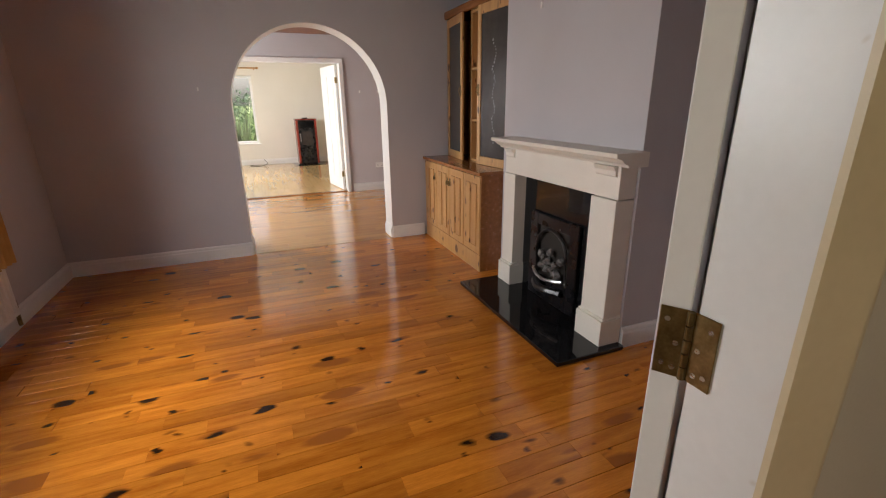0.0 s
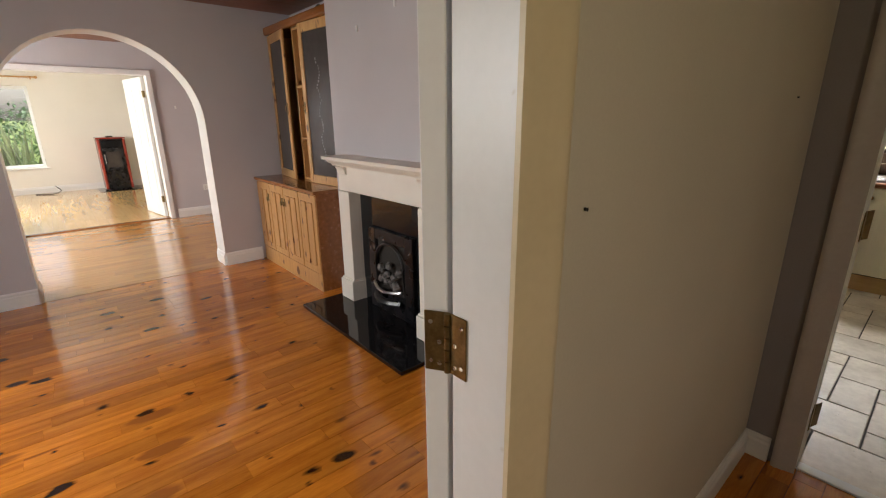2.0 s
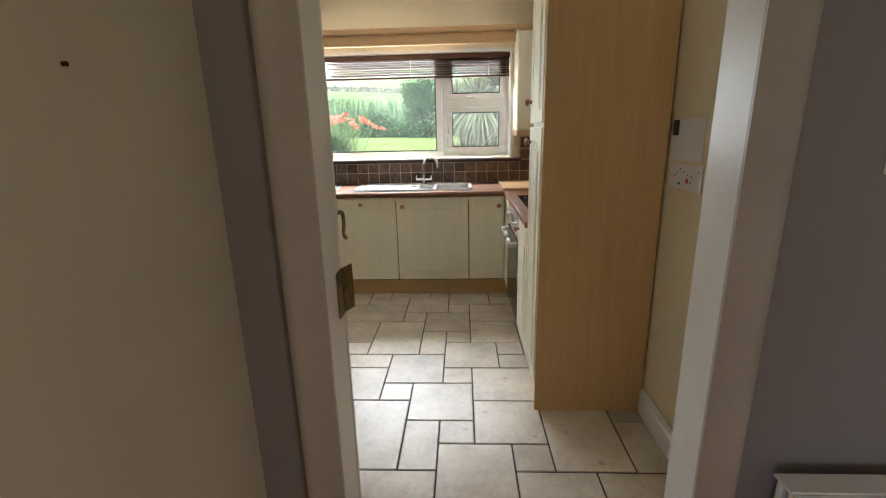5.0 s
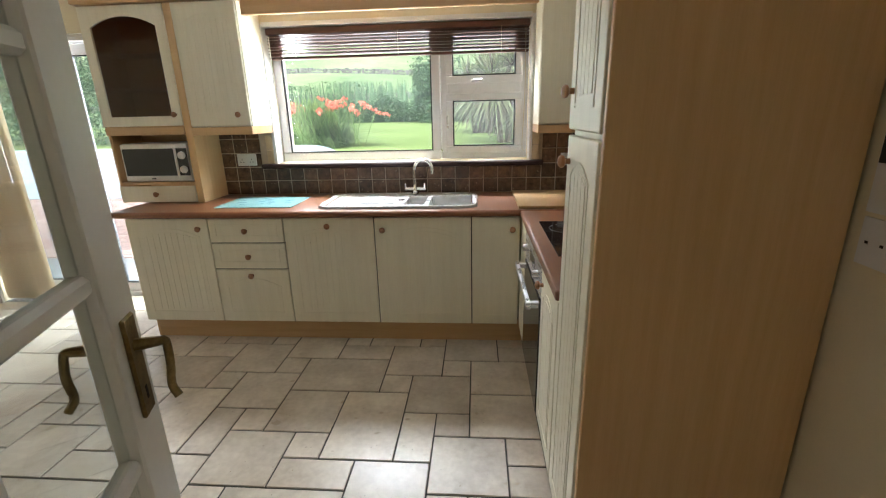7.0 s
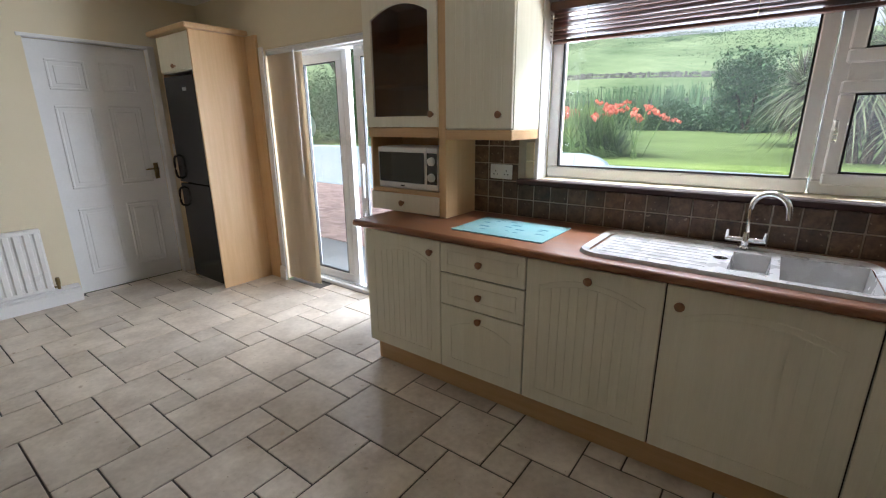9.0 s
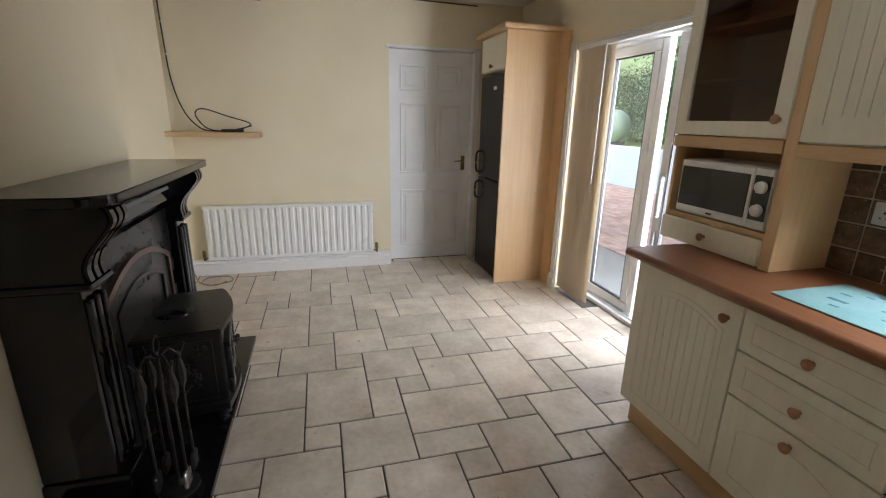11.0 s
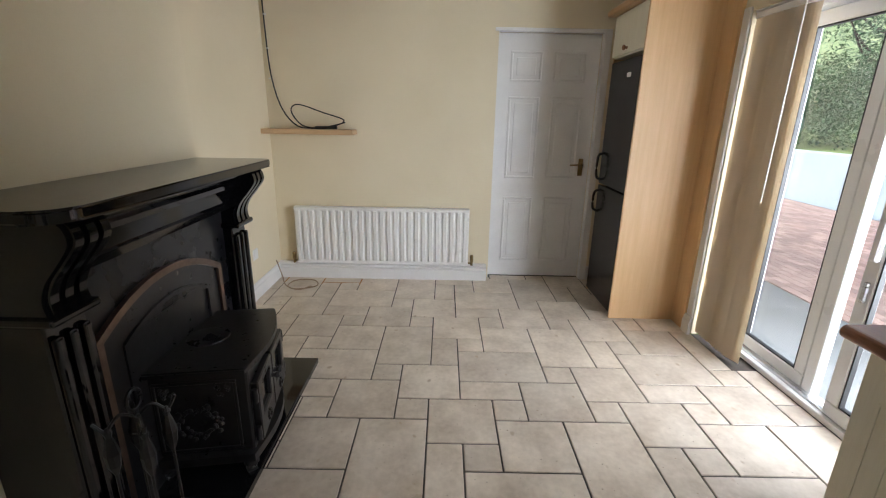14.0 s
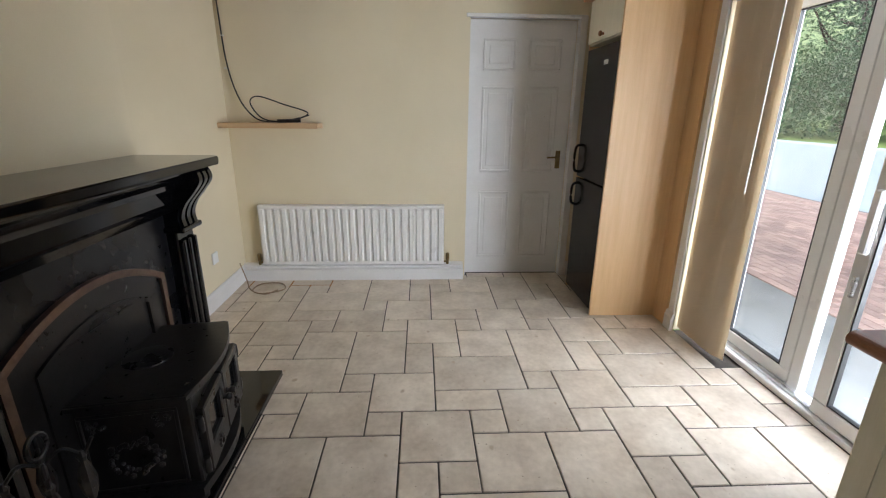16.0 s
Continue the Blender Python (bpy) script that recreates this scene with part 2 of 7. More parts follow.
M_CHROME = mat("chrome", (0.80, 0.80, 0.81), (0.86, 0.86, 0.87), 10.0, 0.08, 0.0, metal=1.0, gloss_vary=0.03)
M_STEEL = mat("brushed_steel", (0.58, 0.58, 0.58), (0.66, 0.66, 0.66), 10.0, 0.28, 0.02, metal=1.0, stretch=(1, 1, 20))
M_SINK = mat("white_composite_sink", (0.54, 0.53, 0.52), (0.60, 0.59, 0.58), 12.0, 0.28, 0.02)
M_TEAL = mat("pale_turquoise_glass_board", (0.27, 0.52, 0.53), (0.36, 0.60, 0.60), 7.0, 0.12, 0.0)
M_TEALDK = mat("teal_print", (0.10, 0.27, 0.31), (0.15, 0.34, 0.38), 30.0, 0.2, 0.0)
M_BLACKGL = mat("black_glass", (0.006, 0.006, 0.007), (0.010, 0.010, 0.011), 5.0, 0.06, 0.0, gloss_vary=0.02)
M_FRIDGE = mat("black_fridge_enamel", (0.005, 0.005, 0.006), (0.009, 0.009, 0.011), 6.0, 0.22, 0.0)
M_PLASTICW = mat("white_plastic", (0.76, 0.75, 0.72), (0.80, 0.79, 0.76), 8.0, 0.35, 0.0)
M_BLIND = mat("dark_wood_blind_slat", (0.055, 0.018, 0.010), (0.10, 0.033, 0.018), 6.0, 0.35, 0.02, stretch=(0.6, 8, 8))
M_SILL = mat("dark_mahogany_sill", (0.022, 0.008, 0.006), (0.045, 0.015, 0.010), 6.0, 0.5, 0.02, stretch=(0.6, 8, 8))
M_VBLIND = mat("cream_fabric_blind", (0.74, 0.66, 0.53), (0.80, 0.72, 0.59), 4.0, 0.8, 0.05, fine=300)
def let_light_through(m, share, color):
    """Thin cloth: part of the light passes to the other side."""
    n, l = m.node_tree.nodes, m.node_tree.links
    tr = n.new("ShaderNodeBsdfTranslucent")
    tr.inputs[0].default_value = (*color, 1)
    mx = n.new("ShaderNodeMixShader")
    mx.inputs[0].default_value = share
    l.new(n["Principled BSDF"].outputs[0], mx.inputs[1])
    l.new(tr.outputs[0], mx.inputs[2])
    l.new(mx.outputs[0], n["Material Output"].inputs["Surface"])


let_light_through(M_VBLIND, 0.5, (0.84, 0.75, 0.60))
M_CABLE = mat("black_cable", (0.01, 0.01, 0.01), (0.02, 0.02, 0.02), 30.0, 0.5, 0.0)
M_TANCABLE = mat("tan_cable", (0.25, 0.17, 0.10), (0.32, 0.23, 0.15), 30.0, 0.5, 0.0)
M_SMOKED = glass("smoked_glass", (0.62, 0.54, 0.47), 0.02)
M_GLASS = glass("hazy_dusty_window_glass", haze_dust=0.004)
M_BEVEL = glass("door_glass", (0.93, 0.96, 0.96))
M_ETCHED = mat("etched_grey_glass", (0.045, 0.038, 0.035), (0.065, 0.055, 0.05), 14.0, 0.18, 0.0)
M_ETCH = mat("etched_pattern", (0.22, 0.21, 0.22), (0.27, 0.26, 0.27), 14.0, 0.6, 0.0)
M_RED = mat("dark_red_enamel", (0.26, 0.035, 0.022), (0.33, 0.05, 0.03), 6.0, 0.25, 0.0)
M_DARK = mat("dark_interior", (0.02, 0.016, 0.013), (0.03, 0.025, 0.02), 6.0, 0.8, 0.0)
M_CURTAIN = mat("ochre_curtain_cloth", (0.52, 0.33, 0.12), (0.62, 0.41, 0.17), 9.0, 0.9, 0.1, fine=300)
M_PAPER = mat("white_paper", (0.72, 0.71, 0.70), (0.76, 0.75, 0.74), 5.0, 0.8, 0.0)
M_INK = mat("dark_ink", (0.02, 0.016, 0.016), (0.03, 0.025, 0.025), 5.0, 0.7, 0.0)
M_REDINK = mat("red_ink", (0.6, 0.05, 0.05), (0.65, 0.08, 0.07), 5.0, 0.7, 0.0)
M_COAL = mat("ash_grey_coals", (0.03, 0.03, 0.03), (0.22, 0.20, 0.19), 25.0, 0.9, 0.3)
M_GRASS = mat("lawn_grass", (0.17, 0.26, 0.06), (0.27, 0.38, 0.11), 0.6, 0.9, 0.3, fine=40)
M_FIELD = mat("hill_pasture", (0.13, 0.22, 0.08), (0.36, 0.46, 0.22), 0.09, 0.95, 0.2, fine=0.6)
M_LEAF = mat("hedge_leaf", (0.07, 0.14, 0.065), (0.17, 0.29, 0.14), 0.8, 0.6, 0.0, vary=0.45, island=True)
M_BLADE = mat("strap_leaf", (0.13, 0.24, 0.07), (0.30, 0.44, 0.16), 2.0, 0.5, 0.0, vary=0.35, island=True)
M_SKIRT = mat("dead_palm_leaf", (0.07, 0.055, 0.045), (0.20, 0.17, 0.14), 2.0, 0.7, 0.0, vary=0.4, island=True)
M_PALMLEAF = mat("palm_leaf", (0.09, 0.14, 0.06), (0.33, 0.36, 0.20), 2.0, 0.5, 0.0, vary=0.4, island=True)
M_BARK = mat("brown_bark", (0.06, 0.045, 0.035), (0.14, 0.11, 0.085), 8.0, 0.9, 0.4)
M_FLOWER = mat("orange_red_flower", (0.66, 0.15, 0.10), (0.80, 0.30, 0.20), 6.0, 0.6, 0.0, vary=0.2, island=True)
M_PAVER = mat("red_brick_paver", (0.36, 0.235, 0.20), (0.50, 0.37, 0.32), 5.0, 0.8, 0.1, vary=0.22, island=True)
M_CONC = mat("concrete", (0.16, 0.17, 0.17), (0.24, 0.25, 0.25), 3.0, 0.85, 0.15, spots=(14.0, 0.12, (0.6, 0.6, 0.56), (1, 1, 1)))
M_BLUEWALL = mat("pale_blue_render", (0.42, 0.54, 0.62), (0.50, 0.61, 0.68), 2.5, 0.8, 0.1)
M_TANK = mat("pale_green_plastic_tank", (0.42, 0.60, 0.52), (0.48, 0.66, 0.58), 3.0, 0.45, 0.0)
M_STONE = mat("drystone_grey", (0.12, 0.12, 0.11), (0.28, 0.28, 0.26), 4.0, 0.9, 0.3, vary=0.3, island=True)


# ---- mesh helpers ----
def bx(bm, x0, x1, y0, y1, z0, z1, b=0.0, seg=1):
    vs = [bm.verts.new((x, y, z)) for z in (z0, z1) for y in (y0, y1) for x in (x0, x1)]
    fs = [bm.faces.new([vs[i] for i in q]) for q in ((0, 2, 3, 1), (4, 5, 7, 6), (0, 1, 5, 4), (1, 3, 7, 5), (3, 2, 6, 7), (2, 0, 4, 6))]
    if b:
        es = {e for f in fs for e in f.edges}
        bmesh.ops.bevel(bm, geom=list(es), offset=b, segments=seg, affect="EDGES", profile=0.5)
    return bm


def box(x0, x1, y0, y1, z0, z1, b=0.0, seg=1):
    return bx(bmesh.new(), x0, x1, y0, y1, z0, z1, b, seg)


def prism(bm, pts, f, d0, d1):
    """A flat outline pushed from depth d0 to d1; f(u, v, d) gives the place."""
    a = [bm.verts.new(f(u, v, d0)) for u, v in pts]
    c = [bm.verts.new(f(u, v, d1)) for u, v in pts]
    n = len(pts)
    bm.faces.new(a)
    bm.faces.new(c[::-1])
    for i in range(n):
        bm.faces.new((a[i], c[i], c[(i + 1) % n], a[(i + 1) % n]))
    return bm


def lathe(bm, prof, m=Matrix.Identity(4), n=16):
    rings = [[bm.verts.new(m @ Vector((r * math.cos(2 * math.pi * i / n), r * math.sin(2 * math.pi * i / n), z))) for i in range(n)] for r, z in prof]
    for a, c in zip(rings, rings[1:]):
        for i in range(n):
            bm.faces.new((a[i], a[(i + 1) % n], c[(i + 1) % n], c[i]))
    bm.faces.new(rings[0][::-1])
    bm.faces.new(rings[-1])
    return bm


def sweep(bm, pts, r, n=8):
    """A round bar along points; r is one radius or one for each point."""
    pts = [Vector(p) for p in pts]
    rs = r if isinstance(r, (list, tuple)) else [r] * len(pts)
    rings = []
    for i, p in enumerate(pts):
        d = (pts[min(i + 1, len(pts) - 1)] - pts[max(i - 1, 0)]).normalized()
        q = d.to_track_quat("Z", "Y")
        rings.append([bm.verts.new(p + q @ Vector((rs[i] * math.cos(2 * math.pi * k / n), rs[i] * math.sin(2 * math.pi * k / n), 0))) for k in range(n)])
    for a, c in zip(rings, rings[1:]):
        for k in range(n):
            bm.faces.new((a[k], a[(k + 1) % n], c[(k + 1) % n], c[k]))
    bm.faces.new(rings[0][::-1])
    bm.faces.new(rings[-1])
    return bm


def smooth_path(pts, n=6):
    """A rounded line through points."""
    P = [Vector(p) for p in pts]
    P = [2 * P[0] - P[1], *P, 2 * P[-1] - P[-2]]
    out = []
    for i in range(1, len(P) - 2):
        for k in range(n):
            t = k / n
            out.append(0.5 * ((2 * P[i]) + (P[i + 1] - P[i - 1]) * t + (2 * P[i - 1] - 5 * P[i] + 4 * P[i + 1] - P[i + 2]) * t * t + (3 * P[i] - P[i - 1] - 3 * P[i + 1] + P[i + 2]) * t ** 3))
    return out + [P[-2]]


def mesh_of(name, bm, material, soft=False):
    bmesh.ops.recalc_face_normals(bm, faces=bm.faces)
    me = bpy.data.meshes.new(name)
    bm.to_mesh(me)
    bm.free()
    me.materials.append(material)
    if soft:
        me.shade_smooth()
        me.set_sharp_from_angle(angle=radians(40))
    return me


def part(name, bm, material, parent=None, label="", m=None, soft=False):
    """One mesh object; with a parent it is a part, built in the parent's place m, or in the world."""
    o = new(name, mesh_of(name, bm, material, soft))
    if parent:
        o.parent = parent
        o.matrix_parent_inverse = parent.matrix_world.inverted() if m is None else Matrix.Identity(4)
        if m is not None:
            o.matrix_basis = m
    if label:
        o["label"] = label
    return o


def thing(name, label, category, m=Matrix.Identity(4), group="", kind=""):
    o = new(name)
    o.empty_display_size = 0.1
    o.matrix_world = m
    return tagged(o, label, category, group, kind)


def solo(name, bm, material, label, category, group="", kind="", soft=False):
    return tagged(part(name, bm, material, soft=soft), label, category, group, kind)


def structure(name, bm, material, label, category="wall", soft=False):
    return solo(name, bm, material, label, category, kind="structure", soft=soft)


I4 = Matrix.Identity(4)
XZ = lambda y0: (lambda u, v, d: (u, y0 + d, v))


# ---- setting: floors, walls, ceilings ----
# kitchen x -4.80..1.15, y 2.37..5.65; hall x -0.22..1.9, y -1.3..2.25; living room x -4.55..-0.34, y -1.59..2.25
KX0, KX1, KY0, KY1, KZ = -4.80, 1.15, 2.37, 5.65, 2.56
LX0, LX1, LY0, LY1, LZ = -4.55, -0.34, -1.59, 2.25, 2.42


def wall_y(bm, y0, y1, x0, x1, z1, holes=()):
    """A wall along x with openings (xa, xb, za, zb) that go through it."""
    xs = x0
    for xa, xb, za, zb in sorted(holes):
        bx(bm, xs, xa, y0, y1, 0, z1)
        if za > 0:
            bx(bm, xa, xb, y0, y1, 0, za)
        if zb < z1:
            bx(bm, xa, xb, y0, y1, zb, z1)
        xs = xb
    bx(bm, xs, x1, y0, y1, 0, z1)
    return bm


def wall_x(bm, x0, x1, y0, y1, z1, holes=()):
    ys = y0
    for ya, yb, za, zb in sorted(holes):
        bx(bm, x0, x1, ys, ya, 0, z1)
        if za > 0:
            bx(bm, x0, x1, ya, yb, 0, za)
        if zb < z1:
            bx(bm, x0, x1, ya, yb, zb, z1)
        ys = yb
    bx(bm, x0, x1, ys, y1, 0, z1)
    return bm


WIN = (-1.13, 0.70, 1.14, 2.06)          # kitchen window opening
SLD = (-3.72, -2.10, 0.0, 2.07)          # sliding door opening
structure("wall_north", wall_y(bmesh.new(), KY1, KY1 + 0.32, KX0 - 0.3, KX1 + 0.3, 2.9, [WIN, SLD]), M_CREAM, "cream painted outer kitchen wall with window and sliding door")
structure("wall_kitchen_west", wall_x(bmesh.new(), KX0 - 0.14, KX0, KY0 - 0.12, KY1, 2.9, [(4.30, 5.16, 0, 2.12)]), M_CREAM, "cream painted kitchen wall with a white door")
structure("wall_kitchen_east", box(KX1, KX1 + 0.2, KY0, KY1, 0, 2.9), M_CREAM, "cream painted kitchen side wall beside the tall unit")
structure("wall_kitchen_south", wall_y(bmesh.new(), KY0 - 0.059, KY0, KX0, KX1, 2.9, [(-0.06, 0.80, 0, 2.06)]), M_CREAM, "cream painted kitchen wall with the glazed door")
structure("wall_living_north", box(LX0, LX1 + 0.06, LY1, LY1 + 0.06, 0, 2.9), M_LILAC, "lilac grey living room wall behind the fireplace")
structure("wall_hall_north", wall_y(bmesh.new(), LY1, LY1 + 0.06, LX1 + 0.06, 2.0, 2.9, [(-0.06, 0.80, 0, 2.06)]), M_LILACSHADE, "lilac grey hall wall darkened for shade, with a door to the kitchen")
structure("wall_hall_west", wall_x(bmesh.new(), LX1 + 0.06, -0.22, -1.4, LY1, 2.9, [(-0.23, 0.64, 0, 2.06)]), M_HALL, "stone grey hall wall with a few nail marks")
structure("wall_living_east", wall_x(bmesh.new(), LX1, LX1 + 0.06, LY0, LY1, 2.9, [(-0.23, 0.64, 0, 2.06)]), M_LILAC, "lilac grey living room wall round the door")
structure("wall_living_south", wall_y(bmesh.new(), LY0 - 0.3, LY0, -12.4, LX1 + 0.06, 2.9, [(-3.0, -1.4, 0.9, 2.05), (-7.0, -5.5, 0.9, 2.05), (-10.5, -8.6, 0.5, 2.1)]), M_LILAC, "lilac grey outer wall with windows")
structure("wall_hall_south", box(-0.28, 2.0, -1.6, -1.4, 0, 2.9), M_HALL, "stone grey hall end wall")
structure("wall_hall_east", wall_x(bmesh.new(), 1.9, 2.0, -1.4, LY1, 2.9, [(-0.55, 0.25, 0.95, 2.05)]), M_HALL, "stone grey hall side wall")
structure("chimney_breast_living", box(-3.20, -1.75, 1.93, LY1, 0, LZ), M_LILAC, "lilac grey chimney breast above the fireplace", "chimney breast")
structure("chimney_breast_kitchen", box(-3.22, -1.68, KY0, 2.58, 0, KZ), M_CREAM, "cream chimney breast behind the black fireplace", "chimney breast")


def arch_wall():
    """Wall with a round-headed opening between the living room and the next room."""
    bm = bmesh.new()
    y0, y1, zs, r = -0.105, 1.335, 1.40, 0.72
    f = lambda u, v, d: (LX0 - d, u, v)
    N = 28
    c = (y0 + y1) / 2
    curve = [(c - r * math.cos(math.pi * i / N), zs + r * math.sin(math.pi * i / N)) for i in range(1, N)]
    prism(bm, [(LY0, 0), (y0, 0), (y0, zs)] + curve + [(y1, zs), (y1, 0), (2.305, 0), (2.305, 2.9), (LY0, 2.9)], f, 0, 0.26)
    structure("wall_arch", bm, M_LILAC, "lilac grey wall with a round-headed archway")
    bm = bmesh.new()
    ring = [(y0, 0), (y0, zs)] + [(c - r * math.cos(math.pi * i / N), zs + r * math.sin(math.pi * i / N)) for i in range(1, N)] + [(y1, zs), (y1, 0)]
    inner = []
    for i, (u, v) in enumerate(ring):
        d = Vector((c - u, zs - v)) if v > zs else Vector((1 if u < c else -1, 0))
        d = d.normalized() * 0.004
        inner.append((u + d.x, v + d.y))
    for i in range(len(ring) - 1):
        prism(bm, [ring[i], ring[i + 1], inner[i + 1], inner[i]], f, -0.003, 0.263)
    structure("arch_lining", bm, M_WHITE, "white painted reveal of the archway", "arch")


arch_wall()
structure("wall_middle_west", wall_x(bmesh.new(), -7.62, -7.50, LY0, 3.2, 2.9, [(-0.30, 1.44, 0, 2.08)]), M_LILAC, "lilac grey wall with a wide double doorway")
structure("wall_middle_north", box(-7.50, LX0 - 0.26, 3.2, 3.3, 0, 2.9), M_LILAC, "lilac grey side wall of the middle room")
structure("wall_far_west", wall_x(bmesh.new(), -12.4, -12.1, LY0, 3.2, 2.9, [(-1.2, 0.125, 0.52, 2.08)]), M_OFFW, "pale far wall with a window onto the garden")
structure("wall_far_north", box(-12.4, -7.62, 3.2, 3.3, 0, 2.9), M_OFFW, "pale side wall of the far room")
structure("ceiling_kitchen", box(KX0 - 0.14, KX1 + 0.2, KY0, KY1, KZ, KZ + 0.08), M_CEIL, "off-white kitchen ceiling", "ceiling")
structure("ceiling_far", box(-12.2, -7.56, LY0, 3.2, 2.5, 2.58), M_OFFW, "pale far room ceiling", "ceiling")
structure("ceiling_hall", box(-0.25, 1.95, -1.45, LY1, LZ, LZ + 0.08), M_CEIL, "off-white hall ceiling", "ceiling")
bm = bmesh.new()
for i in range(48):
    bx(bm, -7.55 + i * 0.15, -7.55 + i * 0.15 + 0.146, LY0, 3.2 if i < 19 else LY1, LZ, LZ + 0.02)
bx(bm, -7.55, -0.3, LY0, 3.2, LZ + 0.022, LZ + 0.08)
structure("ceiling_boards", bm, M_CEILWOOD, "dark stained timber board ceiling", "ceiling")

structure("floor_kitchen", box(KX0 - 0.1, KX1, 2.30, KY1, -0.12, -0.006), M_GROUT, "beige stone tiled kitchen floor with dark joints", "floor")
structure("floor_living", box(LX0 - 0.26, LX1 + 0.12, LY0, LY1, -0.12, -0.006), M_DARKFLOOR, "varnished knotty pine board floor", "floor")
structure("floor_hall", box(LX1 + 0.12, 1.9, -1.4, 2.30, -0.12, -0.006), M_DARKFLOOR, "varnished pine hall floor", "floor")
structure("floor_middle", box(-7.56, LX0 - 0.26, LY0, 3.2, -0.12, -0.006), M_DARKFLOOR, "varnished pine floor of the middle room", "floor")
structure("floor_far", box(-12.1, -7.56, LY0, 3.2, -0.12, -0.006), M_DARKFLOOR, "pale varnished floor of the far room", "floor")
structure("door_sill_board", box(SLD[0], SLD[1], KY1, KY1 + 0.32, -0.14, -0.006), M_GROUT, "tiled sill of the sliding door", "floor")
structure("threshold_strip", box(-0.03, 0.77, 2.28, 2.335, -0.006, 0.008, 0.003), M_WHITE, "white painted door threshold strip", "threshold")
structure("threshold_far", box(-7.60, -7.52, -0.3, 1.42, -0.006, 0.012, 0.003), M_PINETOP, "dark timber threshold strip", "threshold")


def skirting(name, runs, h, t, material, label):
    """Moulded boards along wall runs: (x0, y0, x1, y1, nx, ny), the normal pointing into the room."""
    for x0, y0, x1, y1, nx, ny in runs:
        bm = bmesh.new()
        d = Vector((x1 - x0, y1 - y0, 0))
        prof = [(0, 0), (t, 0), (t, h * 0.72), (t * 0.7, h * 0.80), (t * 0.7, h * 0.9), (t * 0.35, h), (0, h)]
        a = [bm.verts.new((x0 + nx * u, y0 + ny * u, v)) for u, v in prof]
        c = [bm.verts.new((x1 + nx * u, y1 + ny * u, v)) for u, v in prof]
        n = len(prof)
        bm.faces.new(a)
        bm.faces.new(c[::-1])
        for i in range(n):
            bm.faces.new((a[i], c[i], c[(i + 1) % n], a[(i + 1) % n]))
        structure(name, bm, material, label, "baseboard")


skirting("baseboard", [(LX0, LY0, LX0, -0.105, 1, 0), (LX0, 1.335, LX0, 1.70, 1, 0), (LX0, LY0, LX1, LY0, 0, 1), (-1.75, 1.93, -1.75, LY1, 1, 0), (-1.75, LY1, LX1, LY1, 0, -1),
                       (LX0, 1.335, LX0 - 0.26, 1.335, 0, -1), (LX0, -0.105, LX0 - 0.26, -0.105, 0, 1),
                       (-7.50, 1.50, -7.50, 3.2, 1, 0), (-7.50, LY0, -7.50, -0.36, 1, 0), (-12.1, LY0, -12.1, 3.2, 1, 0), (-12.1, 3.2, -7.62, 3.2, 0, -1)], 0.13, 0.02, M_WHITE, "white moulded skirting board")
skirting("baseboard", [(-0.22, 0.71, -0.22, LY1, 1, 0), (-0.22, LY1, -0.125, LY1, 0, -1), (0.86, LY1, 1.9, LY1, 0, -1)], 0.11, 0.018, M_WHITE, "white hall skirting board")
skirting("baseboard", [(KX0, 4.28, KX0, KY0, 1, 0)], 0.135, 0.10, M_WHITE, "deep white boxed skirting under the radiator")
skirting("baseboard", [(KX0, KY0, -3.22, KY0, 0, 1), (KX0, 5.22, KX0, KY1, 1, 0), (-3.785, KY1 - 0.018, -3.70, KY1 - 0.018, 0, -1), (KX1, KY0, KX1, 3.40, -1, 0)], 0.13, 0.022, M_WHITE, "white kitchen skirting board")


def moulded_frame(name, label, m, w, h, aw, depth, material, lining):
    """Door lining with architrave on the near side; local x across, y into the wall, z up."""
    t = thing(name, label, "door frame", m, kind="structure")
    for s, x in ((-1, 0.0), (1, w)):
        bm = bmesh.new()
        x0, x1 = (x - aw, x + 0.006) if s < 0 else (x - 0.006, x + aw)
        e, q = (x0, 1) if s < 0 else (x1, -1)
        prof = [(0, -0.001), (0, -0.021), (0.006, -0.026), (0.02, -0.027), (0.028, -0.022), (aw * 0.6, -0.019), (aw * 0.75, -0.015), (aw - 0.004, -0.013), (aw + 0.006, -0.010), (aw + 0.006, -0.001)]
        prism(bm, [(e + q * u, v) for u, v in prof], lambda u, v, d: (u, v, d), 0, h + aw)
        part("architrave", bm, material, t, m=I4, soft=True)
        part("jamb", box(x - 0.028 if s < 0 else x - 0.004, x + 0.004 if s < 0 else x + 0.028, 0.0, depth, 0, h), lining, t, m=I4)
    bm = bmesh.new()
    bx(bm, 0.006, w - 0.006, -0.022, -0.001, h - 0.006, h + aw, 0.004)
    part("architrave", bm, material, t, m=I4)
    part("jamb", box(0.0, w, 0.0, depth, h - 0.02, h + 0.01), lining, t, m=I4)
    return t


